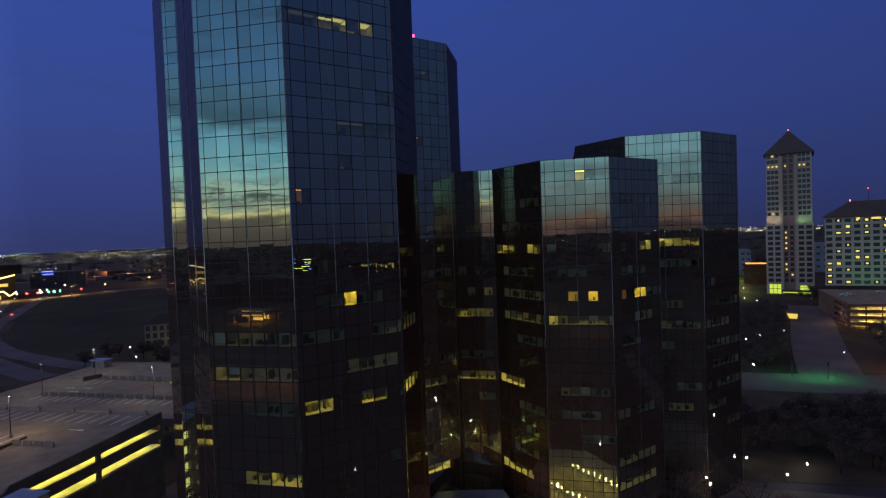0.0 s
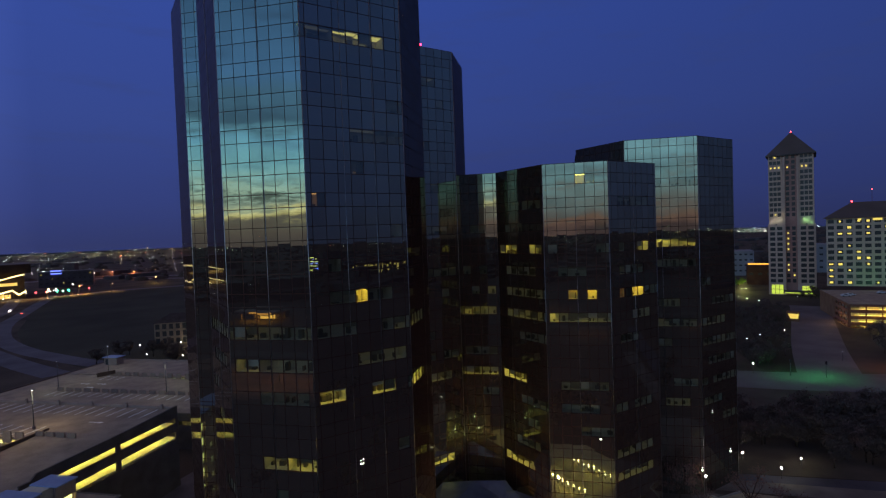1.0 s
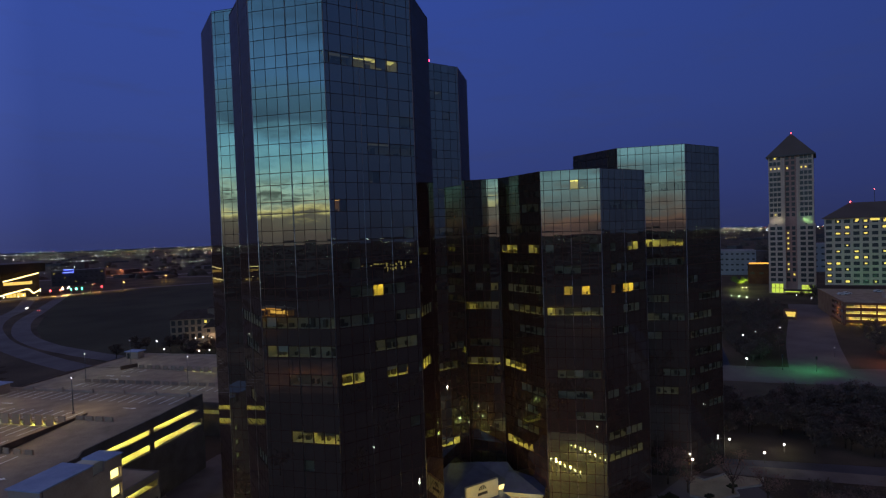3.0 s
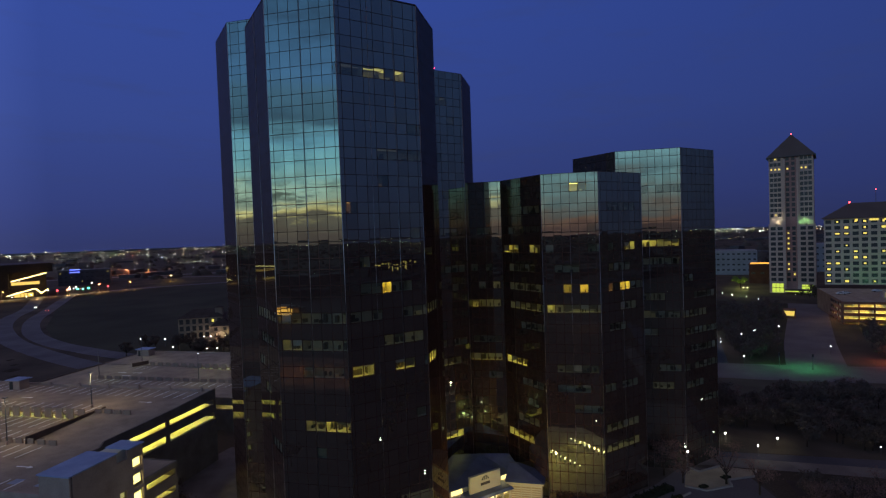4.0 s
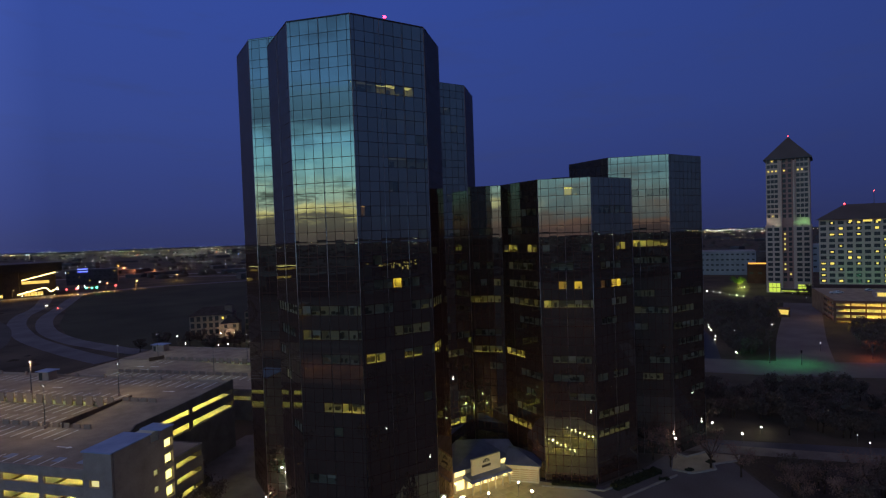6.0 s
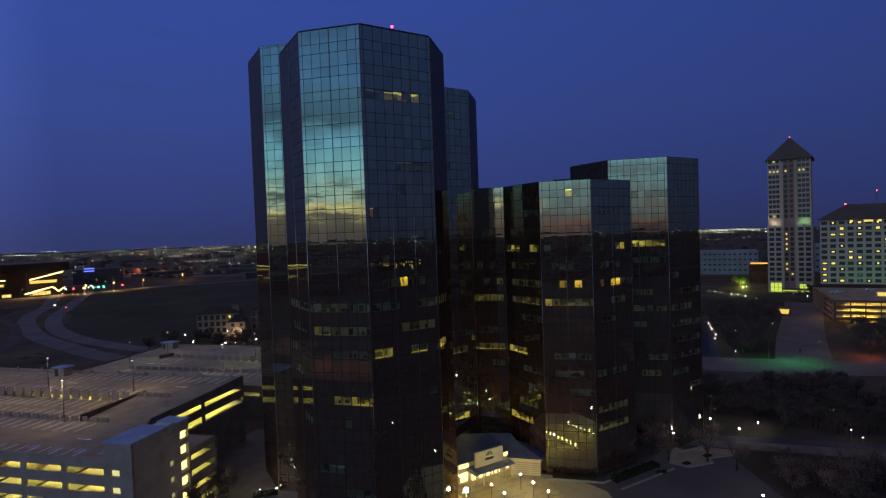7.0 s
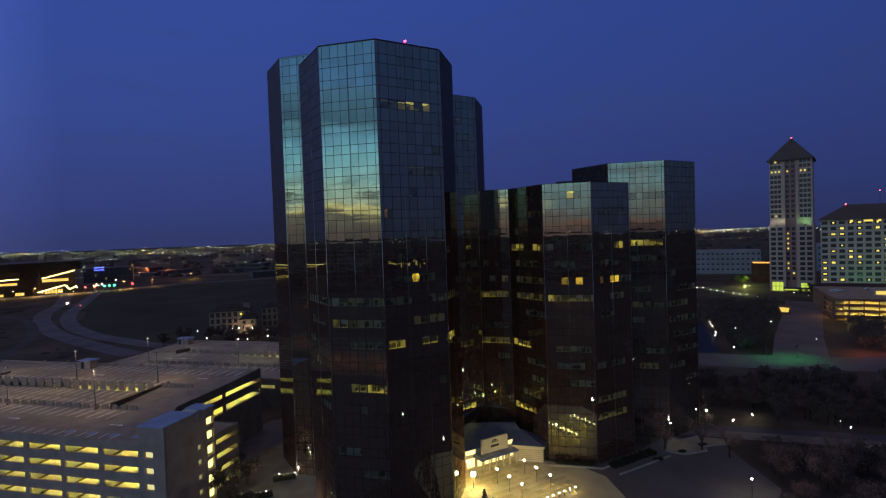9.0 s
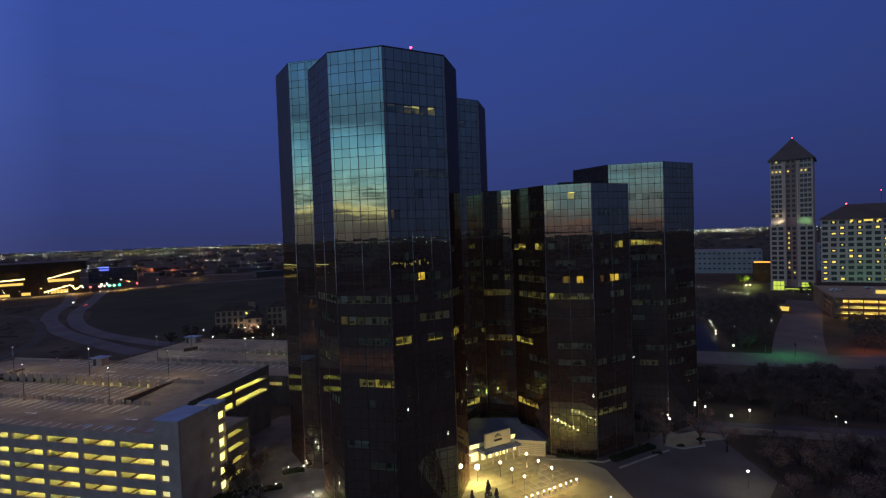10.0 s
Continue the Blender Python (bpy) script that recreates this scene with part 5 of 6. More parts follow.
def car(x, y, z, turn, paint, lights, label, group=""):
    c = thing("car", label, "car", group=group)
    prof = [(-2.2, 0.35), (2.2, 0.35), (2.25, 0.75), (1.2, 0.95), (0.5, 1.42), (-1.1, 1.45), (-1.9, 1.0), (-2.25, 0.9)]
    s = Shape()
    n = len(prof)
    s.solid([(px, -0.88, pz) for px, pz in prof] + [(px, 0.88, pz) for px, pz in prof], [tuple(range(n)), tuple(range(2 * n - 1, n - 1, -1))] + [(i, n + i, n + (i + 1) % n, (i + 1) % n) for i in range(n)])
    part("body", s, paint, c)
    for sy in (-0.893, 0.893):
        part("side_window", Shape().prism([(-1.2, sy - 0.004), (0.45, sy - 0.004), (0.45, sy + 0.004), (-1.2, sy + 0.004)], 0.98, 1.34), GLASSY, c)
    for wx in (-1.4, 1.4):
        for wy in (-0.85, 0.85):
            part("wheel", Shape().tube((wx, wy - 0.11, 0.33), (wx, wy + 0.11, 0.33), 0.33, 0.33, 12), MULLION, c)
    for sy in (-0.6, 0.6):
        if lights:
            part("headlight", Shape().box(2.2, 2.28, sy - 0.2, sy + 0.2, 0.62, 0.82), HEADLIGHT, c)
            part("tail_light", Shape().box(-2.3, -2.22, sy - 0.22, sy + 0.22, 0.75, 0.92), TAIL, c)
    if lights:
        bulb(c, (4.2, 0, 0.7), 120.0, (1.0, 0.9, 0.7))
        bulb(c, (-3.4, 0, 0.8), 30.0, (1.0, 0.15, 0.05))
    c.matrix_basis = pose(x, y, z, 0, 0, turn)


car(-428, 304, 0.13, -49, PALE_PAINT, True, "pale car with bright headlights on the slip road", "cars on the road")
car(-397, 289, 0.13, 131, CAR_PAINT, True, "dark car showing red tail lights on the slip road", "cars on the road")
for x, y, turn in ((-563, 458, -43), (-571, 471, -43), (-574, 466, -43), (-556, 467, 137), (-602, 538, 137)):
    car(x, y, 0.13, turn, CAR_PAINT, True, "dark car with its lights on waiting at the junction", "cars at the junction")

FIELD = surface("dark_field_grass", (0.030, 0.028, 0.019), (0.064, 0.060, 0.040), 0.06, 0.95, bump=0.3, fine=60)
sheet("field", "wide dark field of short grass inside the road's bend", "field", [(-470, 362), (-360, 262), (-310, 214), (-262, 178), (-216, 150), (-150, 125), (-60, 115), (-40, 330), (-120, 620), (-370, 545), (-466, 465), (-490, 415)], 0.06, FIELD)

# low scrub between the slip roads
scrub, rsb = Shape(), random.Random(77)
LANE = [(-470, 235), (-436, 233), (-401, 229), (-383, 222), (-365, 215), (-345, 202), (-324, 189), (-303, 172), (-282, 155), (-262, 133), (-247, 113), (-236, 99), (-225, 80), (-215, 60)]
for _ in range(420):
    t = rsb.random()
    x, y = -470 + 260 * t + rsb.uniform(-45, 45), 300 - 175 * t + rsb.uniform(-60, 30)
    if y > 120 - (x + 177) * (0.66 if x > -312 else 0.72) - 22 - 0.06 * abs(x + 177):
        continue
    if min(math.hypot(x - a, y - b) for a, b in LANE) < 17:
        continue
    g, h = rsb.uniform(1.2, 4.0), rsb.uniform(0.3, 0.8)
    ringv = [(x + g * math.cos(k * math.tau / 6) * rsb.uniform(0.6, 1.3), y + g * math.sin(k * math.tau / 6) * rsb.uniform(0.6, 1.3), 0.0) for k in range(6)]
    scrub.solid(ringv + [(x + rsb.uniform(-0.5, 0.5), y, h)], [(k, (k + 1) % 6, 6) for k in range(6)], True)
tagged(thing("roadside_scrub", "dark roadside scrub on rough ground", "scrub", scrub, surface("dry_scrub", (0.018, 0.014, 0.009), (0.05, 0.038, 0.024), 1.0, 0.9, bump=0.0)), kind="stuff")

for x, y in ((-508, 408.8), (-514.3, 422.4), (-550.1, 476.9), (-508.3, 384.3)):
    ground_lamp(x, y, 7.0, 0, "white lamp at the junction by the retail hall", r=0.42, group="junction white lamps")

# the roof cupola and lit entrance arch of the apartment houses
gate = bpy.data.objects["gatehouse"]
GATE = pose(-155, 176, 0, 0, 0, 25)
part("cupola", turned(Shape().box(0.8, 4.6, 6.5, 9.5, 9.0, 17.6), GATE), STUCCO, gate, "square beige cupola")
part("cupola_roof", turned(Shape().prism([(0.4, 6.1), (5.0, 6.1), (5.0, 9.9), (0.4, 9.9)], 17.6, 18.6, [(2.5, 7.8), (2.9, 7.8), (2.9, 8.2), (2.5, 8.2)]), GATE), TILES, gate)
arch_v = [(4.5 + 2.6 * math.cos(math.pi * k / 10), 3.2 + 2.4 * math.sin(math.pi * k / 10)) for k in range(11)] + [(1.9, 0.3), (7.1, 0.3)]
door_arch = Shape()
door_arch.solid([(x, -0.12, z) for x, z in arch_v] + [(x, -0.05, z) for x, z in arch_v], [tuple(range(12, -1, -1)), tuple(range(13, 26))] + [(k, (k + 1) % 13, 13 + (k + 1) % 13, 13 + k) for k in range(13)])
part("entrance_arch", turned(door_arch, GATE), glowing("arch_glow", (1.0, 0.48, 0.16), 0.22, base=0.2), gate, "softly lit entrance arch")

# a red-lit flyover beyond the junction
road_glow = thing("street_lamp", "amber street lamp beside the far field road", "street lamp")
part("pole", Shape().tube((-514, 571, 0), (-514, 571, 7.5), 0.14, 0.09, 6), STEEL, road_glow)
part("lens", Shape().ball((-514, 571, 7.8), 0.7, 8, 5, 0.6), SODIUM, road_glow, "glowing amber lens")
bulb(road_glow, (-514, 569.5, 6.5), 9000.0, (1.0, 0.62, 0.08), 0.1)
road("red-lit flyover road beyond the junction", [(-986, 921), (-840, 804), (-760, 735), (-660, 689), (-577, 641), (-415, 647)], 14, 0.14)
for x, y, p in ((-880, 838, 30000), (-800, 772, 30000), (-735, 722, 24000), (-655, 686, 16000)):
    lamp = thing("street_lamp", "reddish street lamp along the flyover road", "street lamp", group="flyover lamps")
    part("pole", Shape().tube((x, y, 0), (x, y, 9.5), 0.14, 0.09, 6), STEEL, lamp)
    part("lens", Shape().ball((x + 0.3, y, 9.4), 0.28, 8, 5, 0.6), SODIUM, lamp)
    bulb(lamp, (x + 0.8, y, 8.6), p, (1.0, 0.30, 0.10), 0.1)

# ---- the far side to the north-east: two offices, a garage, roads, pond ----
LIMESTONE = surface("limestone_panels", (0.38, 0.265, 0.205), (0.50, 0.36, 0.285), 0.15, 0.8, bump=0.0)
GRANITE = surface("pink_granite", (0.24, 0.125, 0.10), (0.34, 0.19, 0.16), 0.15, 0.75, bump=0.0)
DARK_ROOF = surface("dark_metal_roof", (0.03, 0.028, 0.027), (0.055, 0.05, 0.048), 0.2, 0.6, bump=0.0)
spire = thing("office_tower", "beige stone office tower with a dark pyramid roof", "skyscraper")
SP = pose(175.5, 378.0, 0, 0, 0, -22) @ Matrix.Diagonal((0.79, 1, 1, 1))


def sp(shape):
    return turned(shape, SP)


# plan 36 m wide: two wings with a recessed middle bay, narrower above the fourteenth floor
part("wall", sp(Shape().box(0, 13.0, 0, 32, 0, 51)), LIMESTONE, spire)
part("wall", sp(Shape().box(23.0, 36.5, 0, 32, 0, 51)), LIMESTONE, spire)
part("wall", sp(Shape().box(13.0, 23.0, 1.4, 31, 0, 101)), GRANITE, spire, "pink stone middle bay")
part("wall", sp(Shape().box(0.8, 12.0, 1.0, 31, 51, 101)), LIMESTONE, spire)
part("wall", sp(Shape().box(24.0, 35.6, 1.0, 31, 51, 101)), LIMESTONE, spire)
for x in (12.2, 22.6):
    part("pilaster", sp(Shape().box(x, x + 1.4, -0.3, 1.6, 0, 99)), LIMESTONE, spire)
part("roof", sp(Shape().prism([(-0.8, -0.6), (37.2, -0.6), (37.2, 33), (-0.8, 33)], 101, 118.5, [(18.0, 16.0), (18.4, 16.0), (18.4, 16.4), (18.0, 16.4)])), DARK_ROOF, spire, "dark pyramid roof")
part("eave_slab", sp(Shape().box(-1.2, 37.6, -1.0, 33.4, 100.2, 101.0)), DARK_ROOF, spire)
part("beacon", sp(Shape().ball((18.2, 16.2, 118.9), 0.45, 8, 5)), RED, spire, "red aviation lamp")
WIDE = Shape().box(-2.05, 2.05, -0.08, 0.05, -1.2, 1.2)
SLIM = Shape().box(-1.32, 1.32, -0.08, 0.05, -1.25, 1.25)
GLOW_S = Shape().box(-0.6, 0.7, -0.12, 0.03, -0.4, 0.8)
SPIRE_PANES = {("w", 0): WIDE.mesh("window", GLASSY), ("s", 0): SLIM.mesh("window", GLASSY), ("w", 1): WIDE.mesh("window", WINDOW_LIT), ("s", 1): GLOW_S.mesh("window", WINDOW_LIT)}
rs = random.Random(12)
for r in range(11):
    z = 10.1 + r * 3.79
    for x in (3.6, 9.2, 27.2, 32.9):
        LATE.append((SPIRE_PANES["w", 0], spire, SP @ pose(x, -0.02, z), "window"))
    for x in (15.6, 20.0):
        LATE.append((SPIRE_PANES["s", int(rs.random() < 0.28)], spire, SP @ pose(x, 1.36, z), "window"))
for r in range(12):
    z = 57.8 + r * 3.76
    for x in (2.9, 6.0, 9.1, 26.6, 29.8, 33.0):
        on = int(r == 9 and rs.random() < 0.6 or rs.random() < 0.02)
        LATE.append((SPIRE_PANES["s", on], spire, SP @ pose(x, 0.98, z), "window"))
    for x in (15.6, 20.0):
        LATE.append((SPIRE_PANES["s", int(r == 9 and x < 18)], spire, SP @ pose(x, 1.36, z), "window"))
LOBBY_GREEN = glowing("lobby_green", (0.80, 1.0, 0.10), 0.75, base=0.05)
part("lobby", sp(Shape().box(2.0, 11.5, -0.12, -0.02, 0.5, 7.2)), LOBBY_GREEN, spire, "tall lit lobby window")
part("lobby", sp(Shape().box(25.5, 35.0, -0.12, -0.02, 3.5, 6.6)), LOBBY_GREEN, spire, "lit lobby window")
for x0, x1, z0, z1 in ((2.0, 11.5, 0.5, 7.2), (25.5, 35.0, 3.5, 6.6)):
    for k in range(4):
        xx = x0 + (x1 - x0) * k / 3
        part("lobby_mullion", sp(Shape().box(xx - 0.15, xx + 0.15, -0.2, -0.125, z0, z1)), DARK_ROOF, spire)
    part("lobby_transom", sp(Shape().box(x0, x1, -0.2, -0.125, (z0 + z1) / 2, (z0 + z1) / 2 + 0.3)), DARK_ROOF, spire)
part("awning_strip", sp(Shape().box(13.0, 45.0, -9.2, -9.02, 2.2, 2.8)), LOBBY_GREEN, spire, "glowing strip under the awning")
part("awning", sp(Shape().box(12.0, 46.0, -9.0, -0.4, 2.8, 3.4)), DARK_ROOF, spire, "flat dark entrance awning")
for x, col, pw in ((6.5, (1.0, 0.98, 0.70), 330.0), (29.8, (0.35, 1.0, 0.32), 300.0)):
    d = bpy.data.lights.new("wall_washer", "AREA")
    d.shape, d.size, d.size_y = "RECTANGLE", 6.0, 0.3
    d.energy, d.color = pw, col
    o = new("wall_washer", d)
    o.matrix_basis = pose(175.5, 378.0, 0, 0, 0, -22) @ look((x * 0.79, -2.2, 51.3), (x * 0.79, 0.9, 60.0))
    o.parent = spire
    part("lamp_case", sp(Shape().box(x - 0.7, x + 0.7, -2.4, -0.1, 50.4, 51.0)), STEEL, spire)

hotel = block("office_block", "broad beige office block with a dark hipped roof", "office building", 188.3, 319.3, 98, 42, 41.8, -12, LIMESTONE, 11, 21, 3.1, 2.2, 0.27, DARK_ROOF, 10.0, z0=12.0, over=2.2, seed=21, first=0.4, pitch=3.75, skew=10.5)
part("beacon", turned(Shape().ball((17.8, 21, 52.3), 0.5, 8, 5), pose(188.3, 319.3, 12.0, 0, 0, -12)), RED, hotel, "red aviation lamp")
for k in range(5):
    part("attic_window", turned(Shape().box(16 + k * 7.3, 17.6 + k * 7.3 + (3 if k == 1 else 0), -0.15, -0.07, 40.0, 41.2), pose(188.3, 319.3, 12.0, 0, 0, -12)), WINDOW_LIT, hotel, "lit attic window")
green_wash = bpy.data.lights.new("green_wash", "SPOT")
green_wash.energy, green_wash.color, green_wash.spot_size, green_wash.spot_blend = 4600.0, (0.22, 1.0, 0.35), radians(120), 1.0
gw = new("green_wash", green_wash)
gw.matrix_basis = look((208, 284, 13.5), (212, 315, 28))
gw.parent = hotel

BRICK = surface("red_brown_brick", (0.12, 0.06, 0.04), (0.20, 0.11, 0.07), 0.6, 0.85)
park = thing("parking_garage", "brown parking garage glowing amber inside", "parking garage")
GX, GY = 0.0, 0.0
levels = [(8.85 - 3.05 * k, 10.4 - 3.05 * k) for k in range(3)] + [(0.3, 1.25)]
wall_y(park, GY, GX, GX + 80, 0, 11.6, [(GX + 0.6 + 6.4 * k, GX + 6.5 + 6.4 * k) for k in range(12)], levels, 0.4, BRICK)
wall_x(park, GX, GY + 0.4, GY + 62, 0, 11.6, [(GY + 2 + 6.2 * k, GY + 7.4 + 6.2 * k) for k in range(4)], levels, 0.4, BRICK)
part("top_deck", Shape().box(GX, GX + 80, GY + 0.41, GY + 66, 11.0, 11.3), DECK, park, "bare rooftop parking deck")
AMBER = glowing("amber_tube", (1.0, 0.69, 0.12), 135.0)
for k in range(4):
    z = 8.15 - 3.05 * k + (0.001 if k == 3 else 0)
    part("floor_slab", Shape().box(GX + 0.4, GX + 79, GY + 0.42, GY + 30, z - 0.25, z), INSIDE, park)
    part("inner_wall", Shape().box(GX + 6, GX + 79, GY + 9, GY + 9.3, z, z + 2.7), INSIDE, park)
    for i in range(6):
        part("ceiling_tube", Shape().box(GX + 4 + 10 * i, GX + 10 + 10 * i, GY + 4.0, GY + 4.25, z + 2.45, z + 2.5), AMBER, park)
park.matrix_basis = pose(164.5, 240.7, 0, 0, 0, -12)
ramp_house = thing("ramp_house", "low rooftop ramp house with a lit opening", "ramp house")
part("wall", Shape().box(GX + 22, GX + 70, GY + 22, GY + 28, 11.302, 14.2), CONCRETE, ramp_house)
part("opening", Shape().box(GX + 23, GX + 68, GY + 21.9, GY + 21.98, 11.6, 13.6), glowing("ramp_glow", (1.0, 0.72, 0.14), 0.95, base=0.05), ramp_house, "amber lit opening")
ramp_house.matrix_basis = pose(164.5, 240.7, 0, 0, 0, -12)
for x, y in ((GX + 6, GY + 34), (GX + 9, GY + 38), (GX + 26, GY + 50), (GX + 38, GY + 52)):
    q = pose(164.5, 240.7, 0, 0, 0, -12) @ Vector((x, y, 0))
    car(q.x, q.y, 11.302, RNG.choice((0, 90)), PALE_PAINT, False, "pale car parked on the rooftop deck", "rooftop cars")

LAWN = surface("park_grass", (0.050, 0.042, 0.034), (0.090, 0.076, 0.062), 0.3, 0.95, bump=0.4, fine=40)
road("straight asphalt road between garden and park", [(57, 62.4), (90, 62.4), (140, 62.3), (240, 62.0)], 5.6, 0.10, surface("dark_asphalt", (0.050, 0.049, 0.062), (0.092, 0.090, 0.108), 0.3, 0.7, bump=0.1, fine=40))
sheet("park_lawn", "dark lawn under the park trees", "lawn", [(64, 65.6), (170, 65.6), (176, 128), (62, 130)], 0.05, LAWN)
sheet("park_lawn", "dark lawn beside the pond", "lawn", [(97, 152), (112, 152), (158, 262), (166, 318), (124, 350), (100, 240)], 0.05, FIELD)
road("pale drive towards the beige office tower", [(176, 316), (160, 270), (134, 200), (122, 165), (114, 140)], 19, 0.10, GRAVEL)
road("wide dim road behind the towers", [(20, 150), (81, 142), (110, 140), (150, 141), (260, 150)], 22, 0.12, GRAVEL)
road("blue-grey lane beyond the forecourt", [(30, 59.5), (57, 59.5), (72, 59), (105, 57.5), (180, 54)], 5.2, 0.14)
kiosk = thing("ramp_kiosk", "small kiosk with a lit yellow opening beside the drive", "kiosk")
part("wall", Shape().prism([(143.5, 259.5), (148.7, 257), (151, 262), (146, 264.5)], 0, 5.0), BRICK, kiosk)
part("opening", Shape().prism([(145.2, 258.45), (148.2, 257.0), (148.3, 257.15), (145.3, 258.6)], 1.6, 4.2, [(144.2, 258.93), (148.6, 256.81), (148.7, 256.96), (144.3, 259.08)]), glowing("kiosk_glow", (1.0, 0.70, 0.12), 0.9, base=0.05), kiosk, "lit opening")
WATER = surface("pond_water", (0.010, 0.011, 0.012), (0.016, 0.017, 0.019), 0.2, 0.45, bump=0.05)
WATER.node_tree.nodes["Principled BSDF"].inputs["Specular IOR Level"].default_value = 0.05
tagged(new("water", Shape().face([(62, 158, 0.05), (88, 150, 0.05), (95, 190, 0.05), (97, 230, 0.05), (112, 330, 0.05), (90, 380, 0.05), (60, 300, 0.05)]).mesh("water", WATER)), "still pond reflecting the dusk sky", "pond", kind="structure")
for x, y in ((102.2, 259.2), (101.5, 252.6), (101.5, 246.1), (100.5, 228.3), (99.1, 219.1), (98.5, 212.2), (96.6, 196.2), (94.4, 187.3)):
    ground_lamp(x, y, 0.8, 12, "small white lamp along the pond path", r=0.15, group="pond path lamps")
for k in range(9):
    t = k / 8
    ground_lamp(127.3 + 27 * t, 399 - 63 * t + 3 * math.sin(k * 2.1), 0.9, 0, "small white lamp along the far path", r=0.17, group="far path lamps")
for x, y in ((105.0, 195.3), (113.0, 203.7), (126.5, 214.5), (181.6, 322.3), (184.8, 316.3), (178.8, 338.3)):
    ground_lamp(x, y, 3.2, 8, "dim white lamp among the trees by the drive", r=0.14, group="drive lamps")
for x, y, col, pw in ((114, 145, (0.12, 1.0, 0.30), 1700.0), (104, 147, (0.12, 1.0, 0.30), 700.0), (142, 156, (1.0, 0.22, 0.06), 1500.0), (166, 250, (1.0, 0.55, 0.2), 1600.0)):
    sig = thing("signal_post", "signal post tinting the road with coloured light", "traffic light", group="road signals")
    part("pole", Shape().tube((x, y, 0.1), (x, y, 5.6), 0.10, 0.08, 6), STEEL, sig)
    part("housing", Shape().box(x - 0.25, x + 0.25, y - 0.2, y + 0.2, 4.6, 5.7), MULLION, sig)
    bulb(sig, (x, y + 0.8, 4.9), pw, col, 0.2)
# pale low buildings, a lit eatery and a glowing tree far behind
block("warehouse", "long pale low building far off", "building", 150, 547, 66, 40, 24, -13, PALE, 4, 14, 2.4, 1.6, 0.02, seed=31)
block("warehouse", "pale low building beyond the pond", "building", 262, 560, 50, 40, 28, -12, PALE, 4, 8, 3.0, 1.8, 0.04, seed=32)
DARK_BRICK = surface("dark_red_brick", (0.05, 0.022, 0.017), (0.09, 0.042, 0.033), 0.6, 0.9)
block("eatery", "red-brown low building with a lit amber fascia", "building", 182, 448, 20, 22, 16, -16, DARK_BRICK, 1, 3, 3.0, 2.0, 0.3, seed=33)
part("fascia", turned(Shape().box(1, 19, -0.7, -0.2, 17.2, 18.3), pose(182, 448, 0, 0, 0, -16)), glowing("fascia_glow", (1.0, 0.42, 0.06), 1.6, base=0.05), bpy.data.objects["eatery"], "glowing amber fascia")
mast = thing("radio_mast", "thin mast with a red lamp far behind", "mast")
part("pole", Shape().tube((367, 634, 0), (367, 634, 85), 0.4, 0.2, 6), STEEL, mast)
part("lamp", Shape().ball((367, 634, 85.6), 0.6, 8, 5), RED, mast, "red lamp")

# ---- trees ----
BARK = surface("bark", (0.03, 0.022, 0.016), (0.07, 0.05, 0.038), 4.0, 0.9)
LEAF = surface("dark_leaves", (0.074, 0.053, 0.044), (0.12, 0.088, 0.074), 2.0, 0.8, bump=0.0)
TWIG = surface("russet_leaves", (0.13, 0.078, 0.068), (0.23, 0.14, 0.12), 2.0, 0.85, bump=0.0)


def tree(seed, high, spread, leaves, leaf_mat, label, size=0.34):
    """A tapered trunk with limbs and a loose crown of small leaves in clumps."""
    rng = random.Random(seed)
    tr = thing("tree", label, "tree")
    wood = Shape().tube((0, 0, 0), (0.1, 0, high * 0.42), 0.24, 0.15, 8)
    tips = []
    for k in range(9):
        a, lift = rng.uniform(0, math.tau), rng.uniform(0.5, 0.98)
        root = Vector((0.08, 0, high * rng.uniform(0.25, 0.42)))
        tip = Vector((math.cos(a) * spread * rng.uniform(0.45, 0.95), math.sin(a) * spread * rng.uniform(0.45, 0.95), high * lift))
        mid = root.lerp(tip, 0.5) + Vector((rng.uniform(-0.3, 0.3), rng.uniform(-0.3, 0.3), high * 0.05))
        wood.tube(root, mid, 0.11, 0.07, 6).tube(mid, tip, 0.07, 0.02, 5)
        tips += [mid, tip, root.lerp(tip, 0.75), tip + Vector((0, 0, 0.3))]
        for _ in range(3):
            twig = tip + Vector((rng.uniform(-1, 1), rng.uniform(-1, 1), rng.uniform(-0.2, 0.9))) * spread * 0.3
            wood.tube(mid.lerp(tip, rng.uniform(0.3, 0.9)), twig, 0.03, 0.01, 4)
            tips.append(twig)
    part("trunk", wood, BARK, tr)
    crown = Shape()
    for _ in range(leaves):
        c = rng.choice(tips) + Vector((rng.gauss(0, 1), rng.gauss(0, 1), rng.gauss(0, 0.7))) * spread * 0.17
        r = size * rng.uniform(0.5, 1.3)
        q = Euler((rng.uniform(0, 3), rng.uniform(0, 3), rng.uniform(0, 6))).to_matrix()
        crown.face([c + q @ Vector((a * r, b * r, 0)) for a, b in ((-1, 0), (0, -0.5), (1, 0), (0, 0.5))])
    part("crown", crown, leaf_mat, tr)
    return tr


kinds = [tree(1, 8.5, 3.6, 1500, LEAF, "dark leafy tree in the park"), tree(2, 7.0, 3.2, 1200, LEAF, "small dark tree in the park"), tree(3, 8.0, 3.5, 1150, TWIG, "half-bare russet tree in the garden", 0.16)]
rt = random.Random(5)
first = [True, True, True]


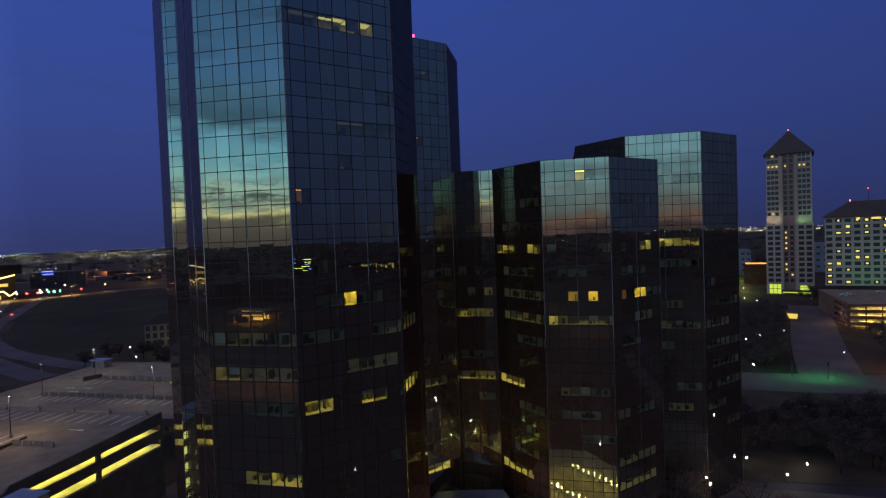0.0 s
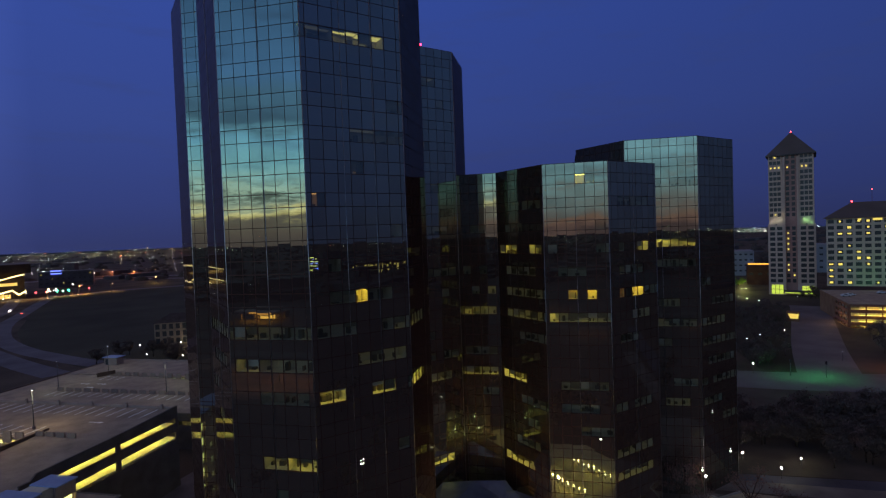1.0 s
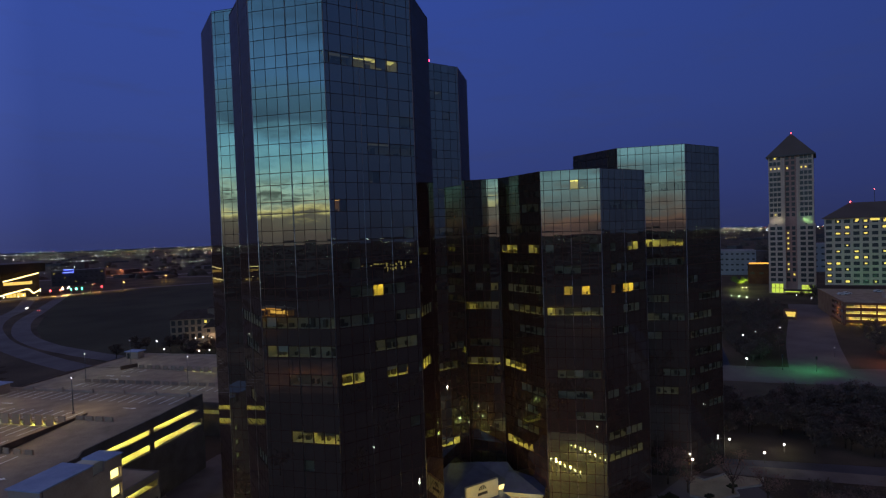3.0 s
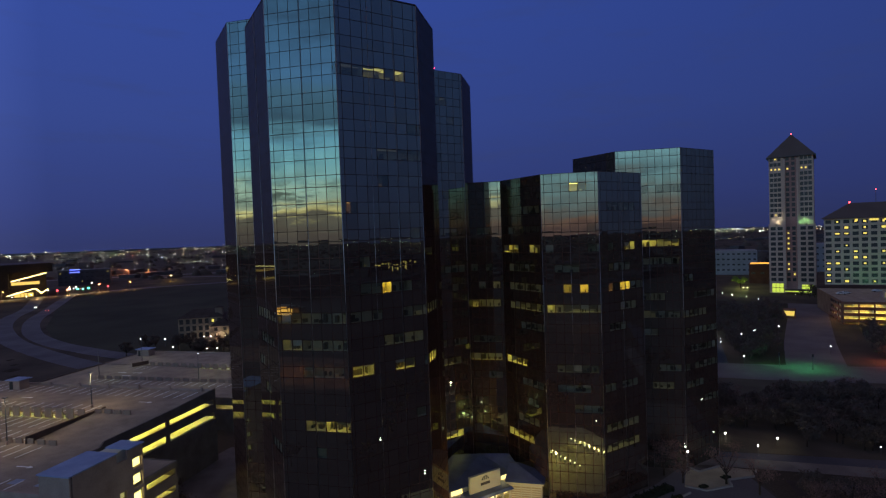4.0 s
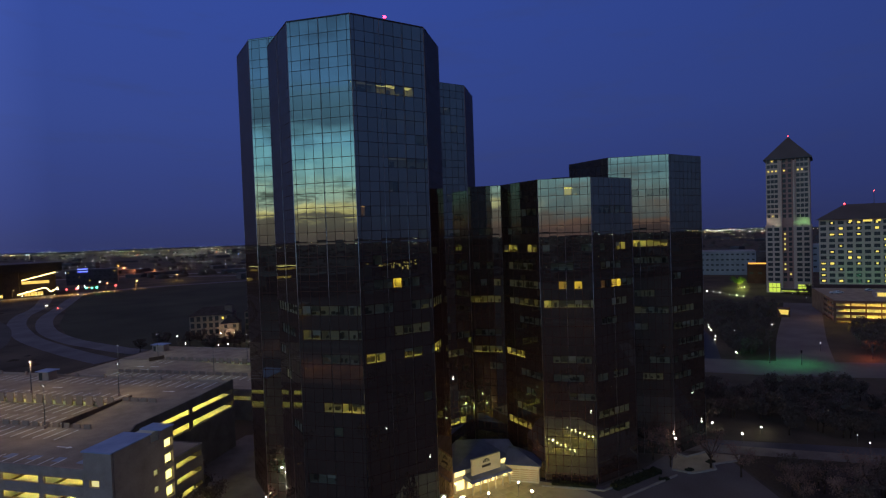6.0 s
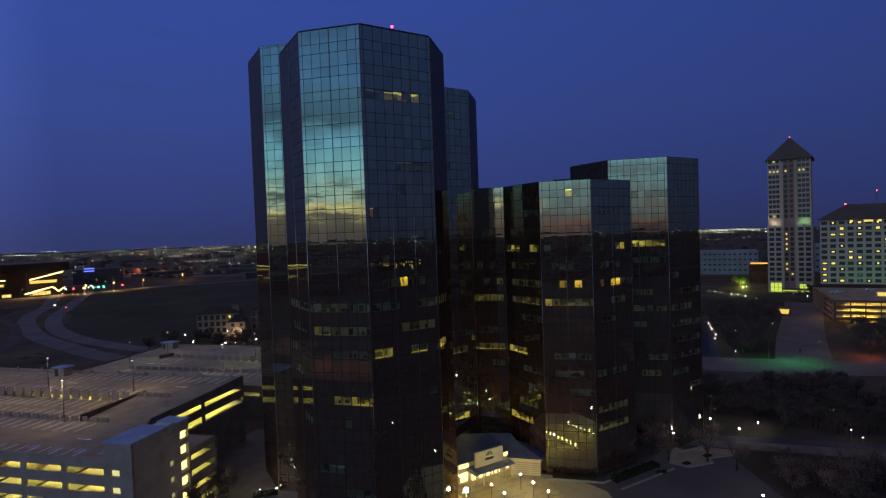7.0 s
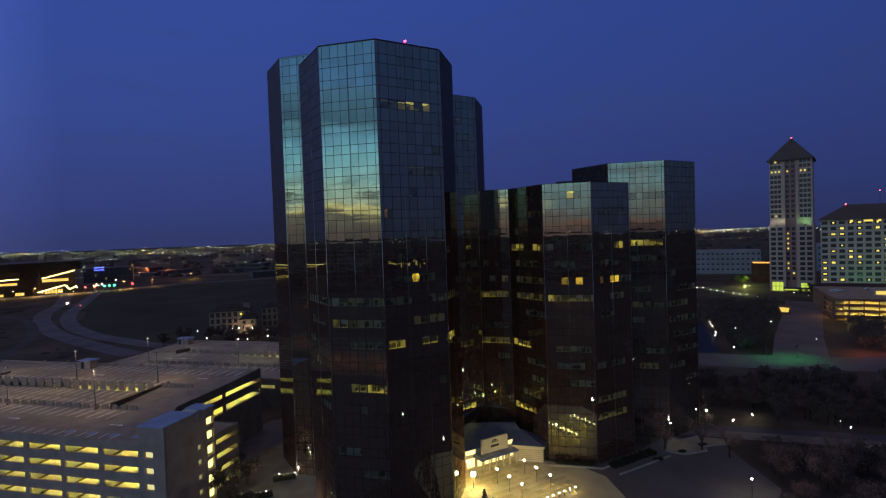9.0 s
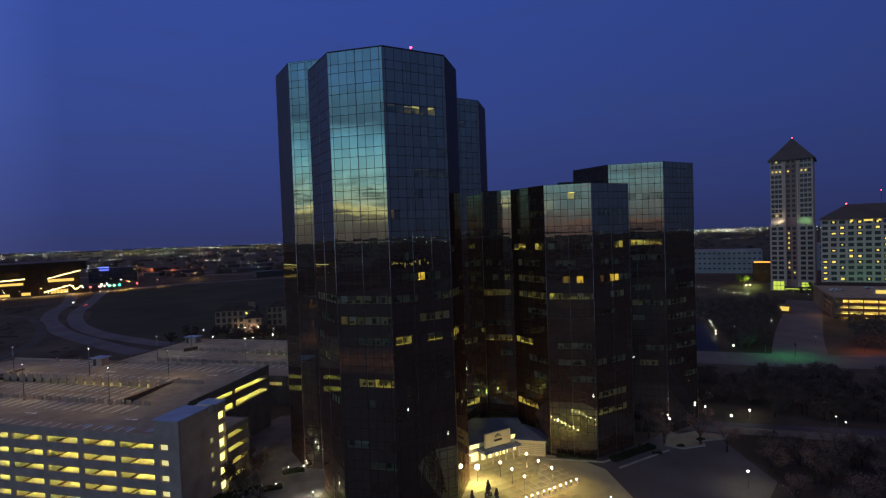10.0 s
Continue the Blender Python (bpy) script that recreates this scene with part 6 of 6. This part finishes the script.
def plant(kind, x, y, k=1.0):
    m = pose(x, y, 0.0, 0, 0, rt.uniform(0, 360)) @ Matrix.Scale(k, 4)
    if first[kind]:
        first[kind] = False
        kinds[kind].matrix_basis = m
        return
    c = copy_thing(kinds[kind], Matrix.Identity(4))
    c.matrix_basis = m


for x, y in ((49, 50), (52, 46.5), (60, 48), (66, 45), (74, 38), (80, 32), (72, 22), (88, 41), (84, 20), (95, 34), (78, 8), (92, 10)):
    plant(2, x + rt.uniform(-1, 1), y + rt.uniform(-1, 1), rt.uniform(0.7, 1.0))
for _ in range(70):
    plant(rt.choice((2, 2, 1)), rt.uniform(72, 124), rt.uniform(-4, 43), rt.uniform(0.6, 0.9))
for _ in range(165):
    x, y = rt.uniform(62, 160), rt.uniform(70, 106)
    if x < 84 and y < 77:
        y += 16
    plant(rt.choice((0, 1, 1, 2)), x, y, rt.uniform(0.55, 0.95))


def grove(label, spots, leaves=240):
    """Far trees in one mesh: short forked trunks under ragged crowns of leaf clumps."""
    rng = random.Random(len(spots))
    wood = Shape()
    for x, y, k in spots:
        h, w = 8.0 * k * rng.uniform(0.8, 1.15), 3.4 * k
        wood.tube((x, y, 0), (x, y, h * 0.5), 0.22 * k, 0.12 * k, 5)
        lobes = [Vector((x + rng.uniform(-w, w) * 0.7, y + rng.uniform(-w, w) * 0.7, h * rng.uniform(0.45, 0.95))) for _ in range(8)]
        for lobe in lobes[:4]:
            wood.tube((x, y, h * 0.42), lobe, 0.09 * k, 0.02, 4)
        for _ in range(leaves):
            c = rng.choice(lobes) + Vector((rng.gauss(0, 1), rng.gauss(0, 1), rng.gauss(0, 0.7))) * w * 0.24
            q, g = Euler((rng.uniform(0, 3), rng.uniform(0, 3), rng.uniform(0, 6))).to_matrix(), k * rng.uniform(0.3, 0.7)
            wood.face([c + q @ Vector((a * g, b * g, 0)) for a, b in ((-1, 0), (0, -0.5), (1, 0), (0, 0.5))])
    tagged(thing("grove", label, "trees", wood, LEAF), kind="stuff")


pond_side = []
for _ in range(170):
    y = rt.uniform(160, 315)
    drive = 112 + (y - 140) * 0.36
    pond_side.append((rt.uniform(97 + max(0, y - 240) * 0.12, drive - 12), y, rt.uniform(0.4, 0.72)))
grove("dark trees and shrubs between pond and drive", pond_side)
grove("dark trees before the amber garage", [(149 + (y - 180) * 0.36 + 72 * rt.random() ** 1.3, y, rt.uniform(0.4, 0.75)) for y in [rt.uniform(162, 235) for _ in range(150)]])
grove("bare dark trees south of the towers", [(rt.uniform(-40, 110), rt.uniform(-48, -9), rt.uniform(0.6, 0.95)) for _ in range(50)], 160)
for _ in range(7):
    plant(rt.choice((0, 1)), rt.uniform(186, 205), rt.uniform(345, 360), rt.uniform(0.5, 0.9))
for x, y, k in ((-43, 4, 0.8), (-39, 6.5, 0.7), (-36, 3, 0.6), (-38, 12, 0.7), (-45, 16, 0.8), (-30, 1, 0.5), (-5, -7, 0.7), (-14, -6, 0.6), (4, -3, 0.6)):
    plant(0 if k > 0.65 else 1, x, y, k)
for _ in range(12):
    plant(rt.choice((0, 1)), rt.uniform(-180, -122), rt.uniform(140, 164), rt.uniform(0.7, 1.1))
LIT_TREE = tree(9, 10.0, 4.6, 2200, surface("pale_evergreen", (0.09, 0.12, 0.03), (0.15, 0.19, 0.05), 2.0, 0.8, bump=0.0), "tree lit green from below by the pond", 0.4)
LIT_TREE.matrix_basis = pose(164.8, 411, 0)
for x, y in ((165.5, 406), (169, 408)):
    ground_lamp(x, y, 1.0, 4500, "bright lamp under the pond tree", (0.85, 1.0, 0.20), 0.22, "pond tree lamps")
# two slim conifers by the entrance
for x, y, h in ((16.6, 2.2, 8.5), (18.4, 0.5, 8.0), (13.0, 4.5, 5.2)):
    rng = random.Random(int(x * 10))
    con = thing("conifer", "slim dark conifer beside the plaza", "tree", group="plaza conifers")
    part("trunk", Shape().tube((x, y, 0.06), (x, y, h * 0.9), 0.10, 0.03, 6), BARK, con)
    crown = Shape()
    for _ in range(620):
        z = rng.uniform(0.08, 1.0)
        a, r = rng.uniform(0, math.tau), (1.05 - z) * h * 0.24 * math.sqrt(rng.random())
        c, q = Vector((x + math.cos(a) * r, y + math.sin(a) * r, z * h)), Euler((rng.uniform(0, 3), rng.uniform(0, 3), a)).to_matrix()
        crown.face([c + q @ Vector((u * 0.24, v * 0.24, 0)) for u, v in ((-1, 0), (0, -0.4), (1, 0), (0, 0.4))])
    part("crown", crown, LEAF, con)

# ---- the city to the horizon: dark roofs and woods, and thousands of lamps ----
rc = random.Random(41)


def in_view_gap(x, y):
    """Open ground with no lamps: the near site, the field, and the roads beside it."""
    if math.hypot(x, y) < 330 and not (y < -60):
        return True
    if math.hypot(x, y) < 150:
        return True
    return -720 < x < -100 and 60 < y < 600


blocks_s = Shape()
for _ in range(900):
    r, a = math.exp(rc.uniform(math.log(420), math.log(4200))), rc.uniform(0, math.tau)
    x, y = r * math.cos(a), r * math.sin(a)
    if in_view_gap(x, y) or 120 < x < 330 and 150 < y < 640:
        continue
    w, d, h = rc.uniform(12, 60), rc.uniform(12, 40), rc.uniform(3, 8) + (rc.random() < 0.05) * 12
    t = rc.choice((0, 0.24, 0.8))
    c, s = math.cos(t), math.sin(t)
    blocks_s.prism([(x + c * u - s * v, y + s * u + c * v) for u, v in ((-w / 2, -d / 2), (w / 2, -d / 2), (w / 2, d / 2), (-w / 2, d / 2))], 0, h)
thing("city_blocks", "distant low houses and sheds in the dusk", "city", blocks_s, surface("far_roofs", (0.04, 0.036, 0.037), (0.085, 0.077, 0.078), 0.02, 0.8, bump=0.0), kind="stuff")
woods = Shape()
for _ in range(4300):
    r, a = math.exp(rc.uniform(math.log(430), math.log(4500))), rc.uniform(0, math.tau)
    x, y = r * math.cos(a), r * math.sin(a)
    if in_view_gap(x, y) or 120 < x < 330 and 150 < y < 640:
        continue
    g, h = rc.uniform(4, 12), rc.uniform(5, 11)
    v = [(x + g * math.cos(k * math.tau / 6) * rc.uniform(0.6, 1.2), y + g * math.sin(k * math.tau / 6) * rc.uniform(0.6, 1.2), rc.uniform(0.3, 0.75) * h) for k in range(6)]
    foot = [(x + (p[0] - x) * 1.25, y + (p[1] - y) * 1.25, -0.3) for p in v]
    woods.solid(v + [(x + rc.uniform(-2, 2), y + rc.uniform(-2, 2), h)] + foot, [(k, (k + 1) % 6, 6) for k in range(6)] + [(7 + k, 7 + (k + 1) % 6, (k + 1) % 6, k) for k in range(6)], True)
thing("far_woods", "dark distant woods between the houses", "woods", woods, surface("far_foliage", (0.035, 0.030, 0.026), (0.075, 0.062, 0.052), 0.05, 0.9, bump=0.0), kind="stuff")
ring = Shape()
last = None
for k in range(241):
    a = k * math.tau / 240
    h = 11 + 5 * noise.noise(Vector((math.cos(a) * 9, math.sin(a) * 9, 0))) + 5 * noise.noise(Vector((math.cos(a) * 40, math.sin(a) * 40, 3)))
    p = (4780 * math.cos(a), 4780 * math.sin(a))
    now = ((p[0], p[1], -2), (p[0], p[1], h))
    if last:
        ring.face([last[0], now[0], now[1], last[1]])
    last = now
tagged(new("backdrop", ring.mesh("backdrop", surface("far_ridge", (0.05, 0.05, 0.066), (0.09, 0.09, 0.11), 0.002, 0.9, bump=0.0))), "dark wooded ridge along the horizon", "ridge", kind="structure")


def lamp_material(name, colours, strength):
    m = bpy.data.materials.new(name)
    m.use_nodes = True
    n, l = m.node_tree.nodes, m.node_tree.links
    b = n["Principled BSDF"]
    g = n.new("ShaderNodeNewGeometry")
    ramp = n.new("ShaderNodeValToRGB")
    ramp.color_ramp.interpolation = "CONSTANT"
    e = ramp.color_ramp.elements
    while len(e) < len(colours):
        e.new(0.5)
    for el, (p, c) in zip(e, colours):
        el.position, el.color = p, (*c, 1)
    l.new(g.outputs["Random Per Island"], ramp.inputs[0])
    l.new(ramp.outputs[0], b.inputs["Emission Color"])
    b.inputs["Emission Strength"].default_value = strength
    m.cycles.emission_sampling = "NONE"
    return m


CITY_TONES = [(1.0, 0.86, 0.55), (0.32, 0.28, 0.18), (1.0, 0.97, 0.86), (0.36, 0.35, 0.31), (0.8, 0.95, 0.72), (0.28, 0.33, 0.24), (1.0, 0.60, 0.22), (0.34, 0.19, 0.07), (0.75, 0.86, 1.0), (0.30, 0.34, 0.42), (1.0, 0.95, 0.75), (0.5, 0.48, 0.42), (1.0, 0.10, 0.06), (0.15, 0.25, 1.0)]
CITY = lamp_material("city_lamp", [(k / 12.6, c) for k, c in enumerate(CITY_TONES[:12])] + [(0.965, CITY_TONES[12]), (0.987, CITY_TONES[13])], 24.0)
FAINT = lamp_material("city_lamp_faint", [(0.0, (1.0, 0.78, 0.42)), (0.4, (1.0, 0.9, 0.7)), (0.75, (1.0, 0.5, 0.16)), (0.95, (0.8, 0.9, 1.0))], 2.4)
bright_s, faint_s = Shape(), Shape()


def spot(shape, x, y, z, r):
    r *= 0.6
    shape.solid([(x - r, y, z), (x, y - r, z), (x + r, y, z), (x, y + r, z), (x, y, z + r), (x, y, z - r)], [(0, 1, 4), (1, 2, 4), (2, 3, 4), (3, 0, 4), (1, 0, 5), (2, 1, 5), (3, 2, 5), (0, 3, 5)])


for _ in range(1300):
    r, a = 420 + 4300 * rc.random() ** 1.15, rc.uniform(0, math.tau)
    x, y = r * math.cos(a), r * math.sin(a)
    if in_view_gap(x, y) or 120 < x < 330 and 150 < y < 640:
        continue
    if 60 < x < 900 and 300 < y < 2300 and rc.random() < 0.8:
        continue
    spot(bright_s if rc.random() < 0.4 else faint_s, x, y, rc.uniform(4, 10), r * rc.uniform(0.0002, 0.00045))
# scattered street and yard lamps over the western suburbs
for _ in range(280):
    a, r = rc.uniform(1.75, 2.75), 560 + 2300 * rc.random()
    x, y = r * math.cos(a), r * math.sin(a)
    if not in_view_gap(x, y):
        spot(bright_s if rc.random() < 0.55 else faint_s, x, y, rc.uniform(3, 9), r * rc.uniform(0.00016, 0.00042))
# lamps of the southern streets and lots, seen in the glass
for _ in range(800):
    a, r = rc.uniform(math.pi, math.tau), 210 + 1800 * rc.random()
    spot(bright_s if rc.random() < 0.5 else faint_s, r * math.cos(a), r * math.sin(a), rc.uniform(3, 8), r * rc.uniform(0.00016, 0.00036))
for _ in range(360):
    a, r = rc.uniform(1.75, 2.75), 1500 + 3200 * rc.random()
    spot(bright_s, r * math.cos(a), r * math.sin(a), rc.uniform(4, 20), r * rc.uniform(0.0002, 0.00038))
# rows of lamps along far streets, and a dense belt near the horizon
for _ in range(110):
    r, a = rc.uniform(700, 4400), rc.uniform(0, math.tau)
    x, y, t = r * math.cos(a), r * math.sin(a), rc.choice((0.0, 0.24, 1.57, 0.9))
    pick = bright_s if rc.random() < 0.5 else faint_s
    for k in range(rc.randint(5, 14)):
        px, py = x + math.cos(t) * k * 34 + rc.uniform(-6, 6), y + math.sin(t) * k * 34 + rc.uniform(-6, 6)
        if not in_view_gap(px, py):
            spot(pick, px, py, 9, r * rc.uniform(0.0003, 0.0006))
for _ in range(3000):
    a, r = rc.uniform(0, math.tau), rc.uniform(3000, 4740)
    if 1.0 < a < 1.45 and rc.random() < 0.6:
        continue
    if noise.noise(Vector((math.cos(a) * 26, math.sin(a) * 26, r * 0.002))) < rc.uniform(-0.3, 0.45):
        continue
    spot(bright_s if rc.random() < 0.5 else faint_s, r * math.cos(a), r * math.sin(a), rc.uniform(4, 20), r * rc.uniform(0.0003, 0.0008))
# short rows of white yard lamps across the western suburbs
for _ in range(46):
    a, r = rc.uniform(1.8, 2.6), rc.uniform(900, 3000)
    x, y = r * math.cos(a), r * math.sin(a)
    if in_view_gap(x, y):
        continue
    gap = rc.uniform(11, 20)
    for k in range(rc.randint(2, 5)):
        spot(bright_s, x - math.sin(a) * k * gap, y + math.cos(a) * k * gap, 9 + rc.uniform(-1, 1), r * rc.uniform(0.0005, 0.0008))
# nearer yard lamps beyond the field
rn = random.Random(77)
for _ in range(260):
    a, r = rn.uniform(1.75, 2.6), rn.uniform(1000, 4200)
    x, y = r * math.cos(a), r * math.sin(a)
    if not in_view_gap(x, y):
        spot(bright_s if rn.random() < 0.7 else faint_s, x, y, rn.uniform(5, 14), r * rn.uniform(0.0003, 0.0006))
for _ in range(75):
    a, r = rn.uniform(1.75, 2.5), rn.uniform(600, 1250)
    x, y = r * math.cos(a), r * math.sin(a)
    if not in_view_gap(x, y):
        spot(bright_s, x, y, rn.uniform(8, 12), r * rn.uniform(0.0004, 0.0008))
# floodlit yards on the north-eastern horizon
for _ in range(330):
    a, r = radians(90 - rc.uniform(9, 29)), rc.uniform(2850, 3250)
    spot(bright_s, 34 + r * math.sin(radians(90) - a), -90 + r * math.sin(a), rc.choice((12, 20, 22, 24)) + rc.uniform(-2, 2), rc.uniform(0.7, 1.6))
tagged(thing("city_lights", "countless bright lamps of the distant city", "lights", bright_s, CITY), kind="stuff")
tagged(thing("city_lights", "countless faint lamps of the distant city", "lights", faint_s, FAINT), kind="stuff")

WILD = surface("dark_woodland", (0.036, 0.027, 0.025), (0.080, 0.062, 0.056), 0.05, 0.95, bump=0.3)
sheet("woodland", "dark bare woodland south of the towers", "woods", [(-1600, -1600), (1600, -1600), (1600, 40), (300, 60), (180, 52), (73, 52), (73, 36), (67, 20), (63, 8.5), (14, 8.5), (10, -2), (-60, -2), (-1600, -58)], 0.04, WILD)
# sodium-lit parking lots and a service road south of the towers, seen in their glass
road("service road south of the towers", [(-400, -190), (-120, -165), (60, -170), (300, -200), (600, -180)], 12, 0.11, ASPHALT)
lot = sheet("parking_lot", "sodium-lit brown gravel parking lot", "parking lot", [(-130, -148), (-12, -148), (-12, -101), (-130, -101)], 0.07, surface("brown_gravel", (0.06, 0.04, 0.032), (0.22, 0.14, 0.11), 0.35, 0.9))
for x, y, p in ((-75, -122, 3900), (-48, -120, 3400), (-105, -125, 3900), (-25, -128, 3400), (40, -150, 3000), (100, -130, 3000), (20, -235, 3500), (-140, -210, 3500), (140, -220, 3500), (-220, -160, 3500)):
    lamp = thing("street_lamp", "orange sodium street lamp in the parking lot", "street lamp", group="parking lot lamps")
    part("pole", Shape().tube((x, y, 0), (x, y, 10.5), 0.14, 0.09, 6), STEEL, lamp)
    part("arm", Shape().beam((x, y, 10.4), (x + 1.6, y, 10.7), 0.10), STEEL, lamp)
    part("lens", Shape().ball((x + 1.6, y, 10.5), 0.05, 8, 5, 0.6), SODIUM, lamp)
    down = bpy.data.lights.new("bulb", "SPOT")
    down.energy, down.color, down.shadow_soft_size, down.spot_size, down.spot_blend = p, (1.0, 0.38, 0.08), 0.05, radians(150), 0.5
    head = new("bulb", down)
    head.location = (x + 1.6, y, 10.3)
    head.parent = lamp

station = thing("filling_station", "amber-lit filling station beyond the parking lot", "filling station")
part("canopy", Shape().box(-178, -151, -262, -246, 6.2, 8.0), CONCRETE, station)
part("fascia", Shape().box(-166, -150.6, -245.9, -245.6, 7.0, 8.0), glowing("station_fascia", (1.0, 0.36, 0.03), 1.8), station, "glowing amber fascia")
part("soffit_light", Shape().box(-176, -153, -260, -248, 6.1, 6.19), glowing("station_soffit", (1.0, 0.45, 0.06), 7.0), station, "glowing soffit")
for x in (-176, -165, -154):
    part("post", Shape().box(x - 0.3, x + 0.3, -254.3, -253.7, 0, 6.2), CONCRETE, station)
part("shop", Shape().box(-176, -153, -276, -268, 0, 5.5), STUCCO, station)
part("shop_front", Shape().box(-172, -160, -267.95, -267.8, 0.6, 4.4), glowing("station_shop", (1.0, 0.45, 0.08), 2.5), station, "lit shop front")

# a lit shopping street far to the south-east, seen in the tower's glass
strip = thing("shopping_strip", "long low shopping building with dim amber windows", "building")
ST = pose(720, -202, 0, 0, 0, 222)
part("wall", turned(Shape().box(0, 104, 0, 26, 0, 15), ST), DARK_WALL, strip)
part("roof", turned(Shape().box(-1, 105, -1.5, 27, 15, 16.2), ST), DARK_WALL, strip)
ST_GLOW = glowing("strip_window", (1.0, 0.66, 0.20), 0.9, base=0.05)
rw = random.Random(3)
for k in range(15):
    if rw.random() < 0.75:
        part("shop_window", turned(Shape().box(2 + k * 6.8, 2 + k * 6.8 + rw.uniform(2, 5.5), -0.2, -0.05, rw.choice((1.0, 8.6)), rw.choice((3.6, 11.2)) if k % 3 else 12.0), ST), ST_GLOW, strip, "dim amber shop window")
kiosk_row = thing("sign_building", "dark corner building with blue and yellow glowing sign bars", "building")
SB = pose(640, -304, 0, 0, 0, 242)
part("wall", turned(Shape().box(0, 34, 0, 20, 0, 24), SB), DARK_WALL, kiosk_row)
for z, x0, x1, tone in ((21.5, 3, 15, "y"), (19.0, 4, 9, "b"), (17.5, 9, 14, "b"), (14.0, 6, 20, "y"), (11.0, 18, 30, "y"), (9.5, 3, 8, "b"), (20.0, 27, 30, "b"), (7.0, 10, 18, "y")):
    part("sign_bar", turned(Shape().box(x0, x1, -0.5, -0.1, z, z + 0.9), SB), SIGN_TONES[tone], kiosk_row, "glowing sign bar")

# ---- the nearest panes and small pieces, one by one ----
for mesh, owner, where, *name in LATE:
    ob = new(name[0] if name else "pane", mesh)
    ob.matrix_basis = where
    ob.parent = owner
